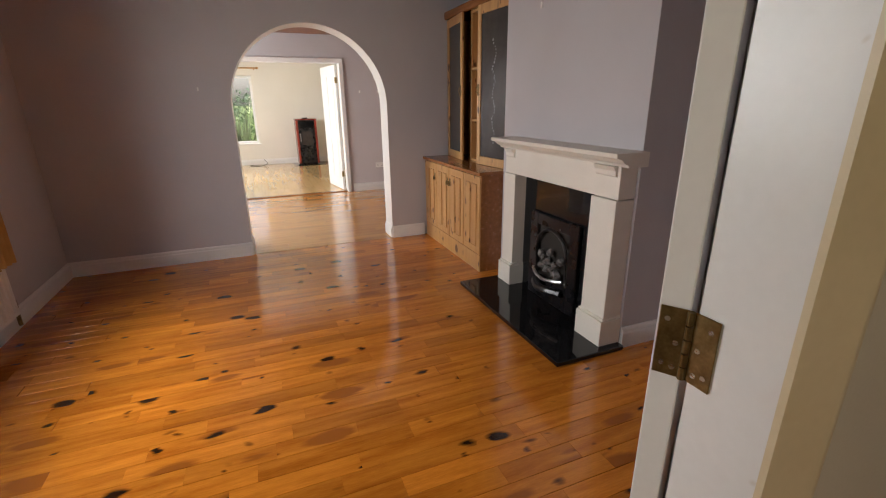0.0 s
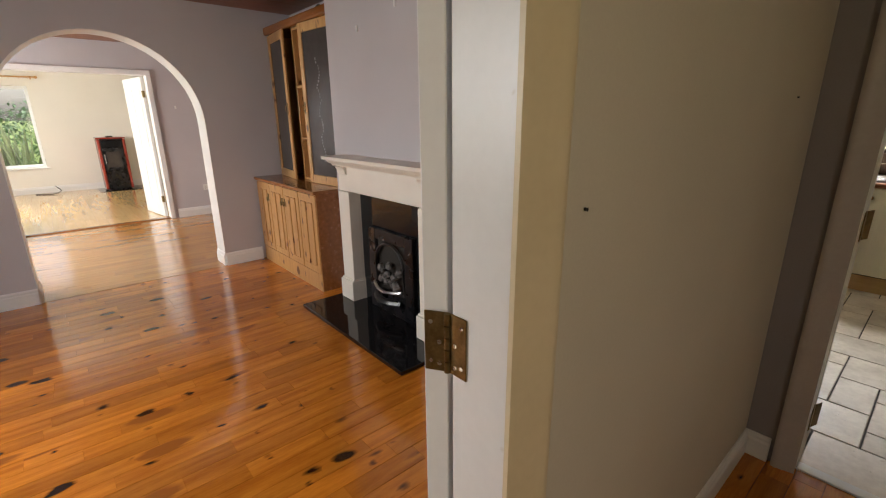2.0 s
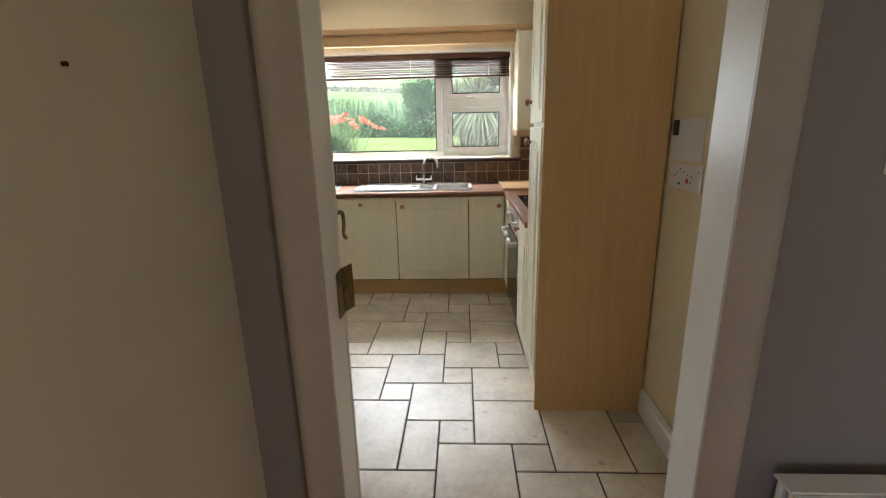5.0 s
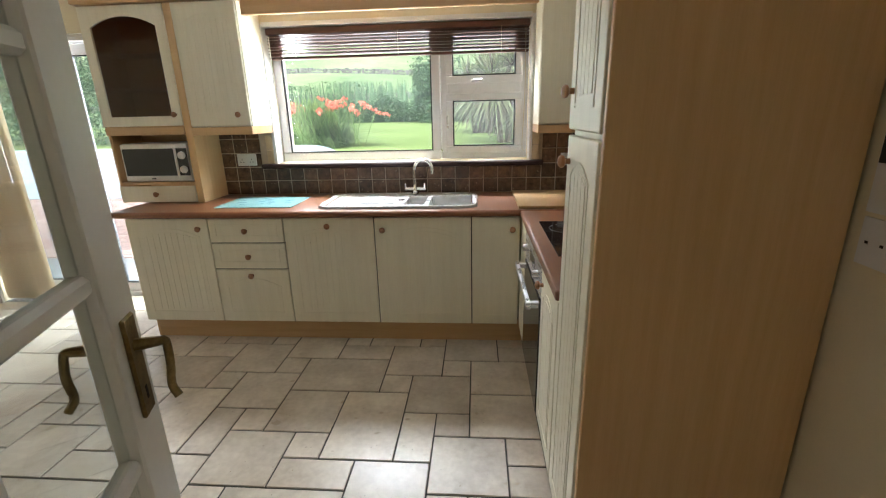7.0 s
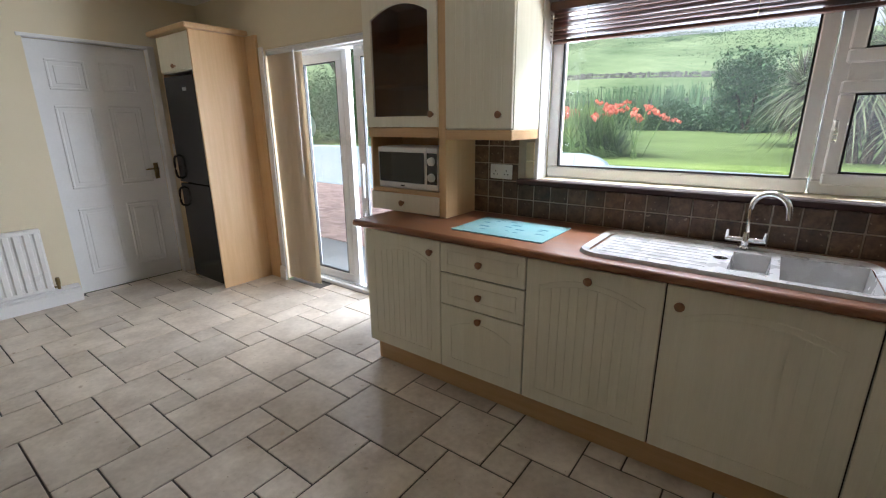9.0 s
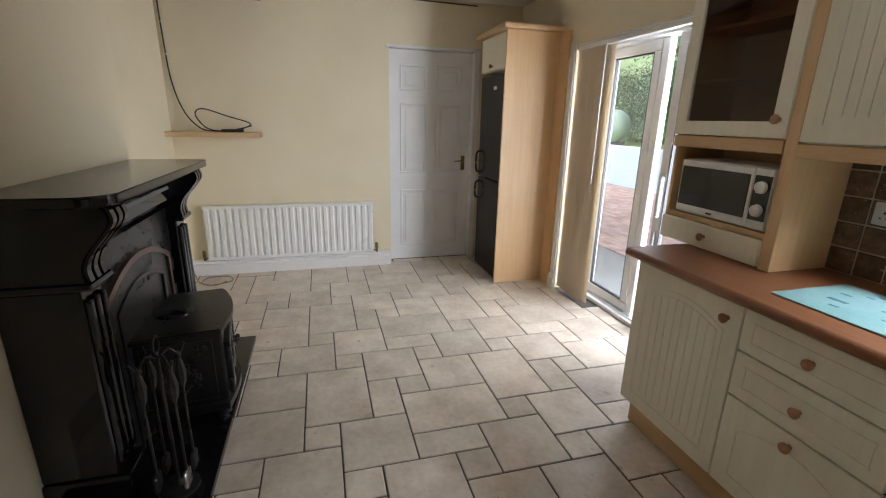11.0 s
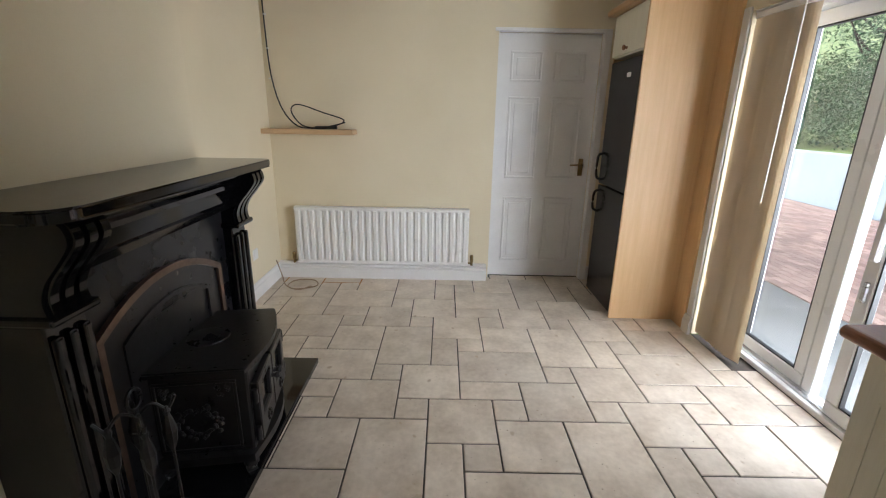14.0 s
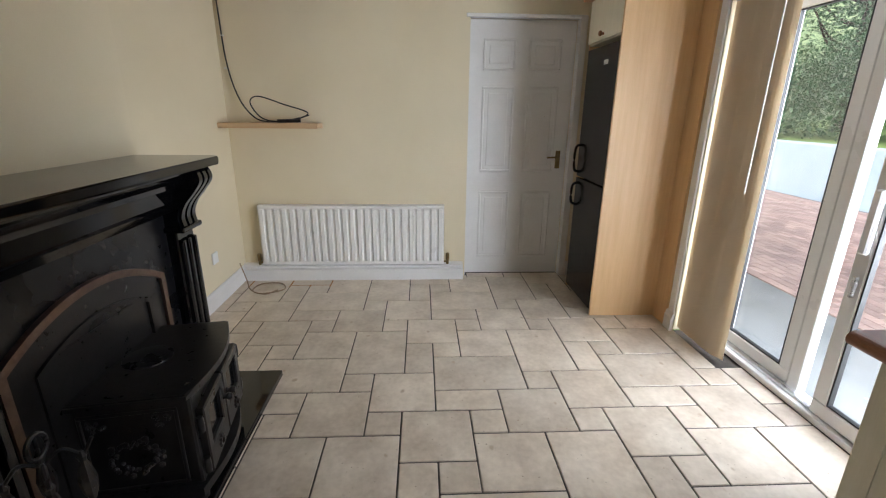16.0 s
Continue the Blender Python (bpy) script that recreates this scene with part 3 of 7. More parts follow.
def hinge(parent, m, fold=0):
    """A brass butt hinge: one leaf along +x, the other folded back by an angle, a knuckle and screws."""
    for k, (x0, x1) in enumerate(((0.004, 0.042), (-0.042, -0.004))):
        mm = m @ pose(0, 0, 0, 0, 0, fold if k else 0)
        bm = bmesh.new()
        bx(bm, x0, x1, -0.001, 0.002, -0.055, 0.055, 0.001)
        leaf = part("hinge_leaf", bm, M_BRASS, parent, "tarnished brass hinge leaf", m=mm)
        s = 1 if x0 > 0 else -1
        for x, z in ((0.016, 0.0), (0.031, 0.036), (0.031, -0.036), (0.016, -0.04)):
            part("screw", lathe(bmesh.new(), [(0.0042, 0), (0.0036, 0.0012)], Matrix.Translation((s * x, -0.001, z)) @ pose(0, 0, 0, 90), 8), M_STEEL, leaf, m=I4)
    bm = bmesh.new()
    for k in range(5):
        lathe(bm, [(0.0055, -0.055 + k * 0.022 + 0.001), (0.0055, -0.055 + k * 0.022 + 0.021)], Matrix.Translation((0, -0.003, 0)), 10)
    part("hinge_knuckle", bm, M_BRASS, parent, m=m)


# living room doorway, seen from the hall: local x runs along world +y, local y into the wall (-x)
LD = pose(-0.22, -0.20, 0, 0, 0, 90)
f1 = moulded_frame("door_frame_living", "white door lining with a chipped cream architrave", LD, 0.81, 2.03, 0.085, 0.118, M_CREAMTRIM, M_WHITE)
leafm = pose(-0.352, 0.607, 0, 0, 0, 122)


def living_door():
    t = thing("door_1", "white panelled living room door standing wide open", "door", leafm, kind="structure")
    part("leaf", box(0.0, 0.78, 0.0, 0.042, 0.008, 2.02, 0.002), M_WHITE, t, m=I4)
    for z0, z1 in ((0.22, 0.85), (1.05, 1.85)):
        for x0, x1 in ((0.12, 0.36), (0.43, 0.67)):
            part("door_panel", box(x0, x1, -0.006, 0.0, z0, z1, 0.005), M_WHITE, t, m=I4)


living_door()
for z in (0.25, 1.075, 1.80):
    hinge(f1, LD.inverted() @ pose(-0.345, 0.603, z), 32)

# kitchen doorway, seen from the hall
KD = pose(-0.035, 2.25, 0)
f2 = moulded_frame("door_frame_kitchen", "white kitchen door lining with worn architrave greyed for shade", KD, 0.81, 2.03, 0.075, 0.12, M_TRIMSHADE, M_WHITE)
for z in (0.22, 1.04, 1.82):
    hinge(f2, pose(0.007, 0.118, z, 0, 0, -90), -20)


def glazed_door(m):
    """White glazed door with ten panes and a lever handle on each face; x from hinge to lock."""
    t = thing("door_2", "white glazed kitchen door standing open with brass lever handles", "door", m, kind="structure")
    W, H, T = 0.765, 2.02, 0.042
    st, cols, rows = 0.105, 2, 5
    for x0, x1 in ((0, st), (W - st, W)):
        part("stile", box(x0, x1, 0, T, 0.008, H, 0.004), M_WHITE, t, m=I4)
    part("rail", box(st, W - st, 0, T, 0.008, 0.22, 0.004), M_WHITE, t, m=I4)
    part("rail", box(st, W - st, 0, T, H - 0.11, H, 0.004), M_WHITE, t, m=I4)
    z0, z1 = 0.22, H - 0.11
    xm = W / 2
    part("mullion", box(xm - 0.017, xm + 0.017, 0.004, T - 0.004, z0, z1, 0.008), M_WHITE, t, m=I4)
    dz = (z1 - z0) / rows
    for r in range(1, rows):
        for a, b2 in ((st, xm - 0.017), (xm + 0.017, W - st)):
            part("glazing_bar", box(a, b2, 0.004, T - 0.004, z0 + r * dz - 0.017, z0 + r * dz + 0.017, 0.008), M_WHITE, t, m=I4)
    for r in range(rows):
        for a, b2 in ((st, xm - 0.017), (xm + 0.017, W - st)):
            zz0, zz1 = z0 + r * dz + (0.017 if r else 0), z0 + (r + 1) * dz - (0.017 if r < rows - 1 else 0)
            p = part("pane", box(a, b2, T / 2 - 0.002, T / 2 + 0.002, zz0, zz1), M_BEVEL, t, m=I4)
            p.visible_shadow = False
    for s in (-1, 1):
        y = -0.004 if s < 0 else T + 0.004
        hd = part("handle_plate", box(W - 0.075, W - 0.03, y - 0.004, y + 0.004, 0.965, 1.155, 0.003), M_BRASS, t, "antique brass lever plate", m=I4)
        bm = bmesh.new()
        sweep(bm, [(W - 0.052, y, 1.10), (W - 0.052, y + s * 0.05, 1.102)], [0.012, 0.008], 10)
        sweep(bm, smooth_path([(W - 0.052, y + s * 0.045, 1.102), (W - 0.054, y + s * 0.052, 1.098), (W - 0.062, y + s * 0.054, 1.06), (W - 0.064, y + s * 0.050, 1.02), (W - 0.072, y + s * 0.060, 1.0)]), 0.0072, 10)
        part("lever", bm, M_BRASS, hd, m=I4)
        part("keyhole", box(W - 0.056, W - 0.049, y + s * 0.004 - 0.001, y + s * 0.004 + 0.001, 0.995, 1.02), M_INK, hd, m=I4)


glazed_door(pose(-0.026, 2.372, 0, 0, 0, 109.2))


def six_panel_door():
    """White six-panel door in the kitchen's west wall."""
    t = thing("door_3", "white painted six-panel door, closed, with a dark lever handle", "door", pose(-4.86, 4.30, 0), kind="structure")
    part("leaf", box(-4.90, -4.86, 4.305, 5.155, 0.008, 2.115), M_WHITE, t)
    w = 0.85
    for y0, y1 in ((4.305 + 0.11, 4.305 + 0.375), (4.305 + 0.475, 4.305 + 0.74)):
        for z0, z1 in ((0.16, 0.76), (0.93, 1.62), (1.74, 1.98)):
            bm = bmesh.new()
            b = 0.02
            for a0, a1, c0, c1 in ((y0, y1, z0, z0 + b), (y0, y1, z1 - b, z1), (y0, y0 + b, z0 + b, z1 - b), (y1 - b, y1, z0 + b, z1 - b)):
                bx(bm, -4.862, -4.850, a0, a1, c0, c1, 0.005)
            bx(bm, -4.862, -4.853, y0 + 0.05, y1 - 0.05, z0 + 0.05, z1 - 0.05, 0.004)
            part("door_panel", bm, M_WHITE, t)
    h = part("handle_plate", box(-4.858, -4.851, 5.065, 5.105, 0.96, 1.11, 0.003), M_BRASS, t, "dark bronze handle plate")
    bm = bmesh.new()
    sweep(bm, [(-4.852, 5.085, 1.06), (-4.81, 5.085, 1.06), (-4.805, 5.03, 1.058), (-4.805, 4.98, 1.055)], 0.007, 8)
    part("lever", bm, M_BRASS, h, m=I4)
    structure("door_trim", box(-4.86, -4.785, 5.158, 5.215, 0, 2.14, 0.004), M_WHITE, "white door casing beside the fridge", "trim")
    structure("door_trim", box(-4.86, -4.79, 4.27, 5.215, 2.118, 2.145, 0.004), M_WHITE, "white casing over the door", "trim")
    structure("door_lining", box(-4.90, -4.802, 4.28, 4.3045, 0, 2.118), M_WHITE, "white door reveal", "trim")
    structure("backing_wall", box(-5.2, -5.1, 4.0, 5.5, 0, 2.5), M_DARK, "dark space behind the closed door")


six_panel_door()
tagged(part("door_stop_plate", box(-4.7995, -4.793, 5.24, 5.30, 1.18, 1.28, 0.003), M_PLASTICW), "small white plastic plate by the door", "switch plate")


# ---- kitchen window, blind, sliding door ----
def glazing_unit(t, x0, x1, z0, z1, y, fw, fd=0.06, sash="window_frame"):
    """A frame of four bars with its pane."""
    bm = bmesh.new()
    bx(bm, x0, x1, y, y + fd, z0, z0 + fw, 0.006)
    bx(bm, x0, x1, y, y + fd, z1 - fw, z1, 0.006)
    bx(bm, x0, x0 + fw, y, y + fd, z0 + fw, z1 - fw, 0.006)
    bx(bm, x1 - fw, x1, y, y + fd, z0 + fw, z1 - fw, 0.006)
    fr = part(sash, bm, M_UPVC, t)
    bm = bmesh.new()
    g = 0.008
    for a, b, c, d in ((x0 + fw, x1 - fw, z0 + fw, z0 + fw + g), (x0 + fw, x1 - fw, z1 - fw - g, z1 - fw), (x0 + fw, x0 + fw + g, z0 + fw, z1 - fw), (x1 - fw - g, x1 - fw, z0 + fw, z1 - fw)):
        bx(bm, a, b, y + 0.005, y + 0.03, c, d)
    part("gasket", bm, M_CABLE, fr, "black rubber gasket", m=I4)
    p = part("pane", box(x0 + fw, x1 - fw, y + 0.026, y + 0.03, z0 + fw, z1 - fw), M_GLASS, fr, m=I4)
    p.visible_shadow = False
    return fr


def kitchen_window():
    t = thing("window_1", "white plastic framed kitchen window with two opening lights", "window", pose(-0.2, 5.75, 1.14), kind="structure")
    y = 5.745
    x0, x1, z0, z1 = -1.125, 0.695, 1.145, 2.055
    glazing_unit(t, x0, 0.075, z0, z1, y, 0.06)
    glazing_unit(t, 0.079, x1, z0, z1, y + 0.004, 0.055)
    a = glazing_unit(t, 0.115, 0.655, 1.185, 1.60, y - 0.018, 0.05, 0.05, "opening_light")
    b = glazing_unit(t, 0.115, 0.655, 1.665, 2.02, y - 0.018, 0.05, 0.05, "opening_light")
    part("transom", box(0.13, 0.645, y + 0.002, y + 0.05, 1.595, 1.672, 0.003), M_UPVC, t)
    part("handle", sweep(bmesh.new(), smooth_path([(0.125, y - 0.02, 1.44), (0.125, y - 0.045, 1.44), (0.128, y - 0.05, 1.40), (0.128, y - 0.05, 1.36)]), 0.008), M_STEEL, a, "metal window catch", m=I4)
    part("handle", sweep(bmesh.new(), smooth_path([(0.37, y - 0.02, 1.683), (0.37, y - 0.045, 1.683), (0.33, y - 0.05, 1.681), (0.30, y - 0.05, 1.68)]), 0.008), M_STEEL, b, "metal window catch", m=I4)
    for xa, xb in ((-1.15, -1.128), (0.698, 0.72)):
        structure("window_reveal", box(xa, xb, 5.628, 5.745, 1.125, 2.075, 0.003), M_WHITE, "white window reveal board", "trim")
    structure("window_reveal", box(-1.127, 0.697, 5.635, 5.745, 2.057, 2.085), M_WHITE, "white window head board", "trim")
    structure("window_sill", box(-1.24, 0.80, 5.585, 5.742, 1.105, 1.138, 0.006), M_SILL, "dark mahogany window sill", "sill")


kitchen_window()


def blind():
    t = thing("venetian_blind", "dark wooden venetian blind drawn up over the window", "blind", pose(-0.2, 5.70, 1.86))
    part("headrail", box(-1.12, 0.69, 5.672, 5.725, 2.01, 2.052, 0.004), M_BLIND, t)
    for k in range(7):
        z = 1.885 + k * 0.0205
        bm = box(-1.115, 0.685, -0.022, 0.022, -0.0015, 0.0015)
        bmesh.ops.transform(bm, matrix=pose(0, 5.70, z, -16 + (k % 3) * 4), verts=bm.verts)
        part("slat", bm, M_BLIND, t)
    part("bottom_rail", box(-1.115, 0.685, 5.68, 5.72, 1.852, 1.868, 0.004), M_BLIND, t)
    for x in (-0.92, -0.2, 0.5):
        part("cord", sweep(bmesh.new(), [(x, 5.674, 1.86), (x, 5.674, 2.02)], 0.0015, 5), M_CREAM, t)
    part("pull_cord", sweep(bmesh.new(), smooth_path([(0.66, 5.672, 2.0), (0.665, 5.67, 1.6), (0.655, 5.67, 1.25), (0.668, 5.668, 1.2)]), 0.002, 5), M_CREAM, t)
    part("pull_cord", sweep(bmesh.new(), [(-1.10, 5.672, 2.0), (-1.10, 5.67, 1.27)], 0.004, 6), M_PLASTICW, t, "white plastic tilt wand")


blind()


def sliding_door():
    t = thing("sliding_door", "white framed glass sliding patio door, partly open", "sliding door", pose(-2.95, 5.85, 0), kind="structure")
    x0, x1, y = SLD[0], SLD[1], 5.80
    bm = bmesh.new()
    bx(bm, x0, x1, y, y + 0.13, 0, 0.035, 0.004)
    bx(bm, x0, x1, y, y + 0.13, 2.03, 2.068, 0.004)
    bx(bm, x0, x0 + 0.06, y, y + 0.13, 0.035, 2.03, 0.004)
    bx(bm, x1 - 0.05, x1, y, y + 0.13, 0.035, 2.03, 0.004)
    part("frame", bm, M_UPVC, t)
    part("track", box(x0 + 0.06, x1 - 0.05, y + 0.03, y + 0.05, 0.035, 0.05), M_STEEL, t)

    def leaf(a, b, yy):
        fw = 0.075
        f = glazing_unit(t, a, b, 0.04, 2.025, yy, fw, 0.045, "sliding_leaf")
        return f
    leaf(-3.585, -3.008, 5.875)
    part("meeting_stile", box(-3.006, -2.934, 5.872, 5.922, 0.04, 2.025, 0.006), M_UPVC, t)
    g = leaf(-2.80, -2.15, 5.82)
    part("handle", box(-2.775, -2.735, 5.795, 5.822, 0.86, 1.14, 0.008), M_UPVC, g, "long white pull handle", m=I4)
    part("latch", box(-2.765, -2.745, 5.800, 5.822, 0.66, 0.76, 0.004), M_STEEL, g, "worn metal latch", m=I4)
    structure("door_lining_board", box(-3.785, -3.722, 5.632, 5.649, 0, 2.09, 0.004), M_WHITE, "white door reveal board", "trim")
    structure("door_lining_board", box(-3.72, -2.10, 5.66, 5.80, 2.055, 2.0695, 0.004), M_WHITE, "white door head board", "trim")


sliding_door()


def vertical_blind():
    t = thing("vertical_blind", "cream fabric vertical blind drawn to one side", "blind", pose(-3.65, 5.74, 0))
    part("headrail", box(-3.715, -2.12, 5.665, 5.705, 2.022, 2.054, 0.003), M_PLASTICW, t)
    random.seed(5)
    for k in range(14):
        x = -3.665 + k * 0.027
        bm = bmesh.new()
        a = radians(24 + random.uniform(-6, 6))
        for i in range(5):
            u0, u1 = -0.045 + i * 0.018, -0.045 + (i + 1) * 0.018
            bow = lambda u: 0.006 * (1 - (u / 0.045) ** 2)
            f = lambda u, d: (x + u * math.cos(a) - (bow(u) + d) * math.sin(a), 5.685 + u * math.sin(a) + (bow(u) + d) * math.cos(a))
            q = [f(u0, 0), f(u1, 0), f(u1, 0.001), f(u0, 0.001)]
            prism(bm, q, lambda p, r, d: (p, r, d), 0.025, 2.022)
        part("slat", bm, M_VBLIND, t)
    part("bead_cord", sweep(bmesh.new(), [(-3.30, 5.64, 2.03), (-3.305, 5.64, 1.02)], 0.004, 6), M_PLASTICW, t, "white plastic wand")


vertical_blind()


# ---- kitchen units ----
def knob(parent, x, y, z, m=I4):
    bm = bmesh.new()
    lathe(bm, [(0.009, 0), (0.008, 0.012), (0.017, 0.018), (0.0185, 0.026), (0.012, 0.033), (0.004, 0.035)], Matrix.Translation((x, y, z)) @ pose(0, 0, 0, 90), 14)
    return part("knob", bm, M_KNOB, parent, "turned wooden knob", m=m, soft=True)


def front(parent, x0, x1, z0, z1, m, kx=None, kz=None, arch=True, name="door", grooved=True):
    """Ivory moulded cabinet front; local front faces -y at y = 0."""
    g = 0.003
    x0, x1, z0, z1 = x0 + g, x1 - g, z0 + g, z1 - g
    bm = box(x0, x1, -0.018, 0.0, z0, z1, 0.004, 2)
    d = part(name, bm, M_DOOR, parent, m=m)
    w, h = x1 - x0, z1 - z0
    if grooved:
        s = min(0.062, w * 0.2, h * 0.25)
        a0, a1, c0, c1 = x0 + s, x1 - s, z0 + s, z1 - s
        rise = min(0.055, w * 0.12) if arch else 0.0
        N = 10
        top = lambda u: c1 - rise * ((2 * (u - a0) / (a1 - a0) - 1) ** 2)
        bm = bmesh.new()
        f = lambda u, v, dd: (u, dd, v)
        r = 0.007
        pts = [(a0 + (a1 - a0) * i / N, top(a0 + (a1 - a0) * i / N)) for i in range(N + 1)]
        path = [(a0, c0)] + pts + [(a1, c0), (a0, c0)]
        for (u0, v0), (u1, v1) in zip(path, path[1:]):
            e = Vector((u1 - u0, v1 - v0))
            if e.length < 1e-5:
                continue
            e.normalize()
            nn = Vector((-e.y, e.x)) * r
            prism(bm, [(u0 - e.x * r * 0.5, v0 - e.y * r * 0.5), (u1 + e.x * r * 0.5, v1 + e.y * r * 0.5), (u1 + e.x * r * 0.5 - nn.x, v1 + e.y * r * 0.5 - nn.y), (u0 - e.x * r * 0.5 - nn.x, v0 - e.y * r * 0.5 - nn.y)], f, -0.0205, -0.017)
        part("moulding", bm, M_DOOR, d, m=I4)
        if w > 0.2 and h > 0.4:
            n = max(3, round((a1 - a0 - 0.05) / 0.042))
            sw = (a1 - a0 - 0.05) / n
            for i in range(n):
                u0, u1 = a0 + 0.025 + i * sw + 0.0016, a0 + 0.025 + (i + 1) * sw - 0.0016
                bm = prism(bmesh.new(), [(u0, c0 + 0.026), (u1, c0 + 0.026), (u1, top(u1) - 0.026), (u0, top(u0) - 0.026)], f, -0.0202, -0.017)
                part("tongue_board", bm, M_DOOR, d, m=I4)
    if kx is not None:
        knob(d, kx, -0.018, kz)
    return d


GROUP = "fitted kitchen units"


def base_unit(x0, x1, label, fronts, m, name="base_cabinet", depth=0.56, body_top=0.866):
    """A carcass with its fronts; local x along the run."""
    t = thing(name, label, "cabinet", m @ Matrix.Translation((x0, 0, 0)), GROUP)
    mm = Matrix.Translation((-x0, 0, 0))
    # dark body colour stands in for shade in the gaps between fronts
    part("body", box(x0 + 0.001, x1 - 0.001, 0.005, depth, 0.145, body_top), M_DARK, t, m=mm)
    for f in fronts:
        front(t, f[0], f[1], f[2], f[3], mm, *f[4:])
    part("foot", box(x0 + 0.03, x1 - 0.03, 0.07, depth - 0.05, 0.0, 0.145), M_DARK, t, m=mm)
    return t


R1 = pose(0, 5.047, 0)
Z0, Z1 = 0.152, 0.866
base_unit(-1.925, -1.372, "ivory grooved base cabinet at the worktop end", [(-1.925, -1.372, Z0, Z1, -1.43, 0.80)], R1)
base_unit(-1.372, -0.88, "ivory three-drawer base cabinet", [(-1.372, -0.88, 0.703, Z1, -1.125, 0.785, False, "drawer"), (-1.372, -0.88, 0.527, 0.703, -1.125, 0.615, False, "drawer"), (-1.372, -0.88, Z0, 0.527, -1.125, 0.485, True, "drawer")], R1, "drawer_cabinet")
base_unit(-0.88, -0.30, "ivory base cabinet door below the draining board", [(-0.88, -0.30, Z0, Z1, -0.59, 0.815)], R1, body_top=0.74)
base_unit(-0.30, 0.303, "ivory base cabinet below the sink bowl", [(-0.30, 0.303, Z0, Z1, -0.245, 0.79)], R1, body_top=0.74)
base_unit(0.303, 0.598, "narrow ivory base cabinet in the corner", [(0.303, 0.598, Z0, Z1, 0.55, 0.79)], R1, body_top=0.74)
tagged(part("plinth", box(-1.90, 0.635, 5.097, 5.115, 0, 0.146), M_BEECHX), "beech laminate plinth under the sink run", "plinth")
tagged(part("plinth", box(-1.918, -1.90, 5.097, 5.60, 0, 0.146), M_BEECH), "beech laminate plinth end", "plinth")
bm = bmesh.new()
bx(bm, -1.995, -0.14, 5.02, 5.638, 0.87, 0.91)
bx(bm, 0.32, 1.14, 5.02, 5.638, 0.87, 0.91)
bx(bm, -0.14, 0.32, 5.02, 5.10, 0.87, 0.91)
bx(bm, -0.14, 0.32, 5.48, 5.638, 0.87, 0.91)
sweep(bm, [(-1.995, 5.02, 0.89), (1.14, 5.02, 0.89)], 0.02, 16)
solo("worktop", bm, M_TOP, "brown wood-effect laminate worktop under the window", "worktop")
solo("worktop", box(0.591, 1.14, 3.764, 4.998, 0.87, 0.91, 0.010, 2), M_TOPY, "brown wood-effect laminate worktop round the hob", "worktop")

# the return run faces west: local x runs towards world -y, starting at the corner
R2 = pose(0.62, 5.04, 0, 0, 0, -90)
part("filler", box(0.0, 0.30, -0.016, 0.0, Z0, Z1), M_DOOR, base_unit(0.0, 0.30, "ivory corner filler cabinet beside the oven", [], R2, depth=0.5), m=I4)
base_unit(0.90, 1.27, "ivory base cabinet between oven and tall unit", [(0.90, 1.27, Z0, Z1, 0.95, 0.80)], R2, depth=0.5)
tagged(part("plinth", box(0.66, 0.678, 3.77, 5.09, 0, 0.146), M_BEECH), "beech laminate plinth under the oven run", "plinth")


def oven():
    t = thing("oven", "built-in steel and black glass oven under the hob", "oven", R2 @ Matrix.Translation((0.30, 0, 0.15)))
    mm = R2 @ Matrix.Identity(4)
    inv = Matrix.Translation((-0.30, 0, -0.15))
    part("body", box(0.302, 0.898, 0.0, 0.5, 0.15, 0.866), M_STEEL, t, m=inv)
    part("glass_door", box(0.306, 0.894, -0.022, -0.001, 0.155, 0.70, 0.003), M_BLACKGL, t, "black glass oven door", m=inv)
    c = part("control_panel", box(0.306, 0.894, -0.020, -0.001, 0.715, 0.862, 0.003), M_STEEL, t, m=inv)
    part("display", box(0.52, 0.68, -0.0215, -0.0195, 0.77, 0.82), M_BLACKGL, c, m=I4)
    for x in (0.40, 0.80):
        bm = bmesh.new()
        lathe(bm, [(0.02, 0), (0.018, 0.022), (0.015, 0.025)], Matrix.Translation((x, -0.020, 0.79)) @ pose(0, 0, 0, 90), 16)
        part("dial", bm, M_STEEL, c, m=I4, soft=True)
    bm = bmesh.new()
    bx(bm, 0.32, 0.88, -0.075, -0.055, 0.655, 0.69, 0.006, 2)
    bx(bm, 0.33, 0.36, -0.06, -0.02, 0.66, 0.685, 0.003)
    bx(bm, 0.84, 0.87, -0.06, -0.02, 0.66, 0.685, 0.003)
    part("handle", bm, M_STEEL, t, "wide steel bar handle", m=inv)


oven()
hb = thing("hob", "black glass ceramic hob set in the worktop", "hob", pose(0.9, 4.4, 0.91))
part("glass", box(0.66, 1.10, 4.12, 4.70, 0.9105, 0.916, 0.002), M_BLACKGL, hb)
for x, y, r in ((0.78, 4.26, 0.07), (0.78, 4.55, 0.09), (0.99, 4.26, 0.09), (0.99, 4.55, 0.07)):
    bm = bmesh.new()
    N = 28
    for i in range(N):
        a, b2 = 2 * math.pi * i / N, 2 * math.pi * (i + 1) / N
        prism(bm, [(x + rr * math.cos(q), y + rr * math.sin(q)) for rr, q in ((r, a), (r, b2), (r - 0.002, b2), (r - 0.002, a))], lambda u, v, d: (u, v, d), 0.9158, 0.9164)
    part("ring", bm, M_STEEL, hb)


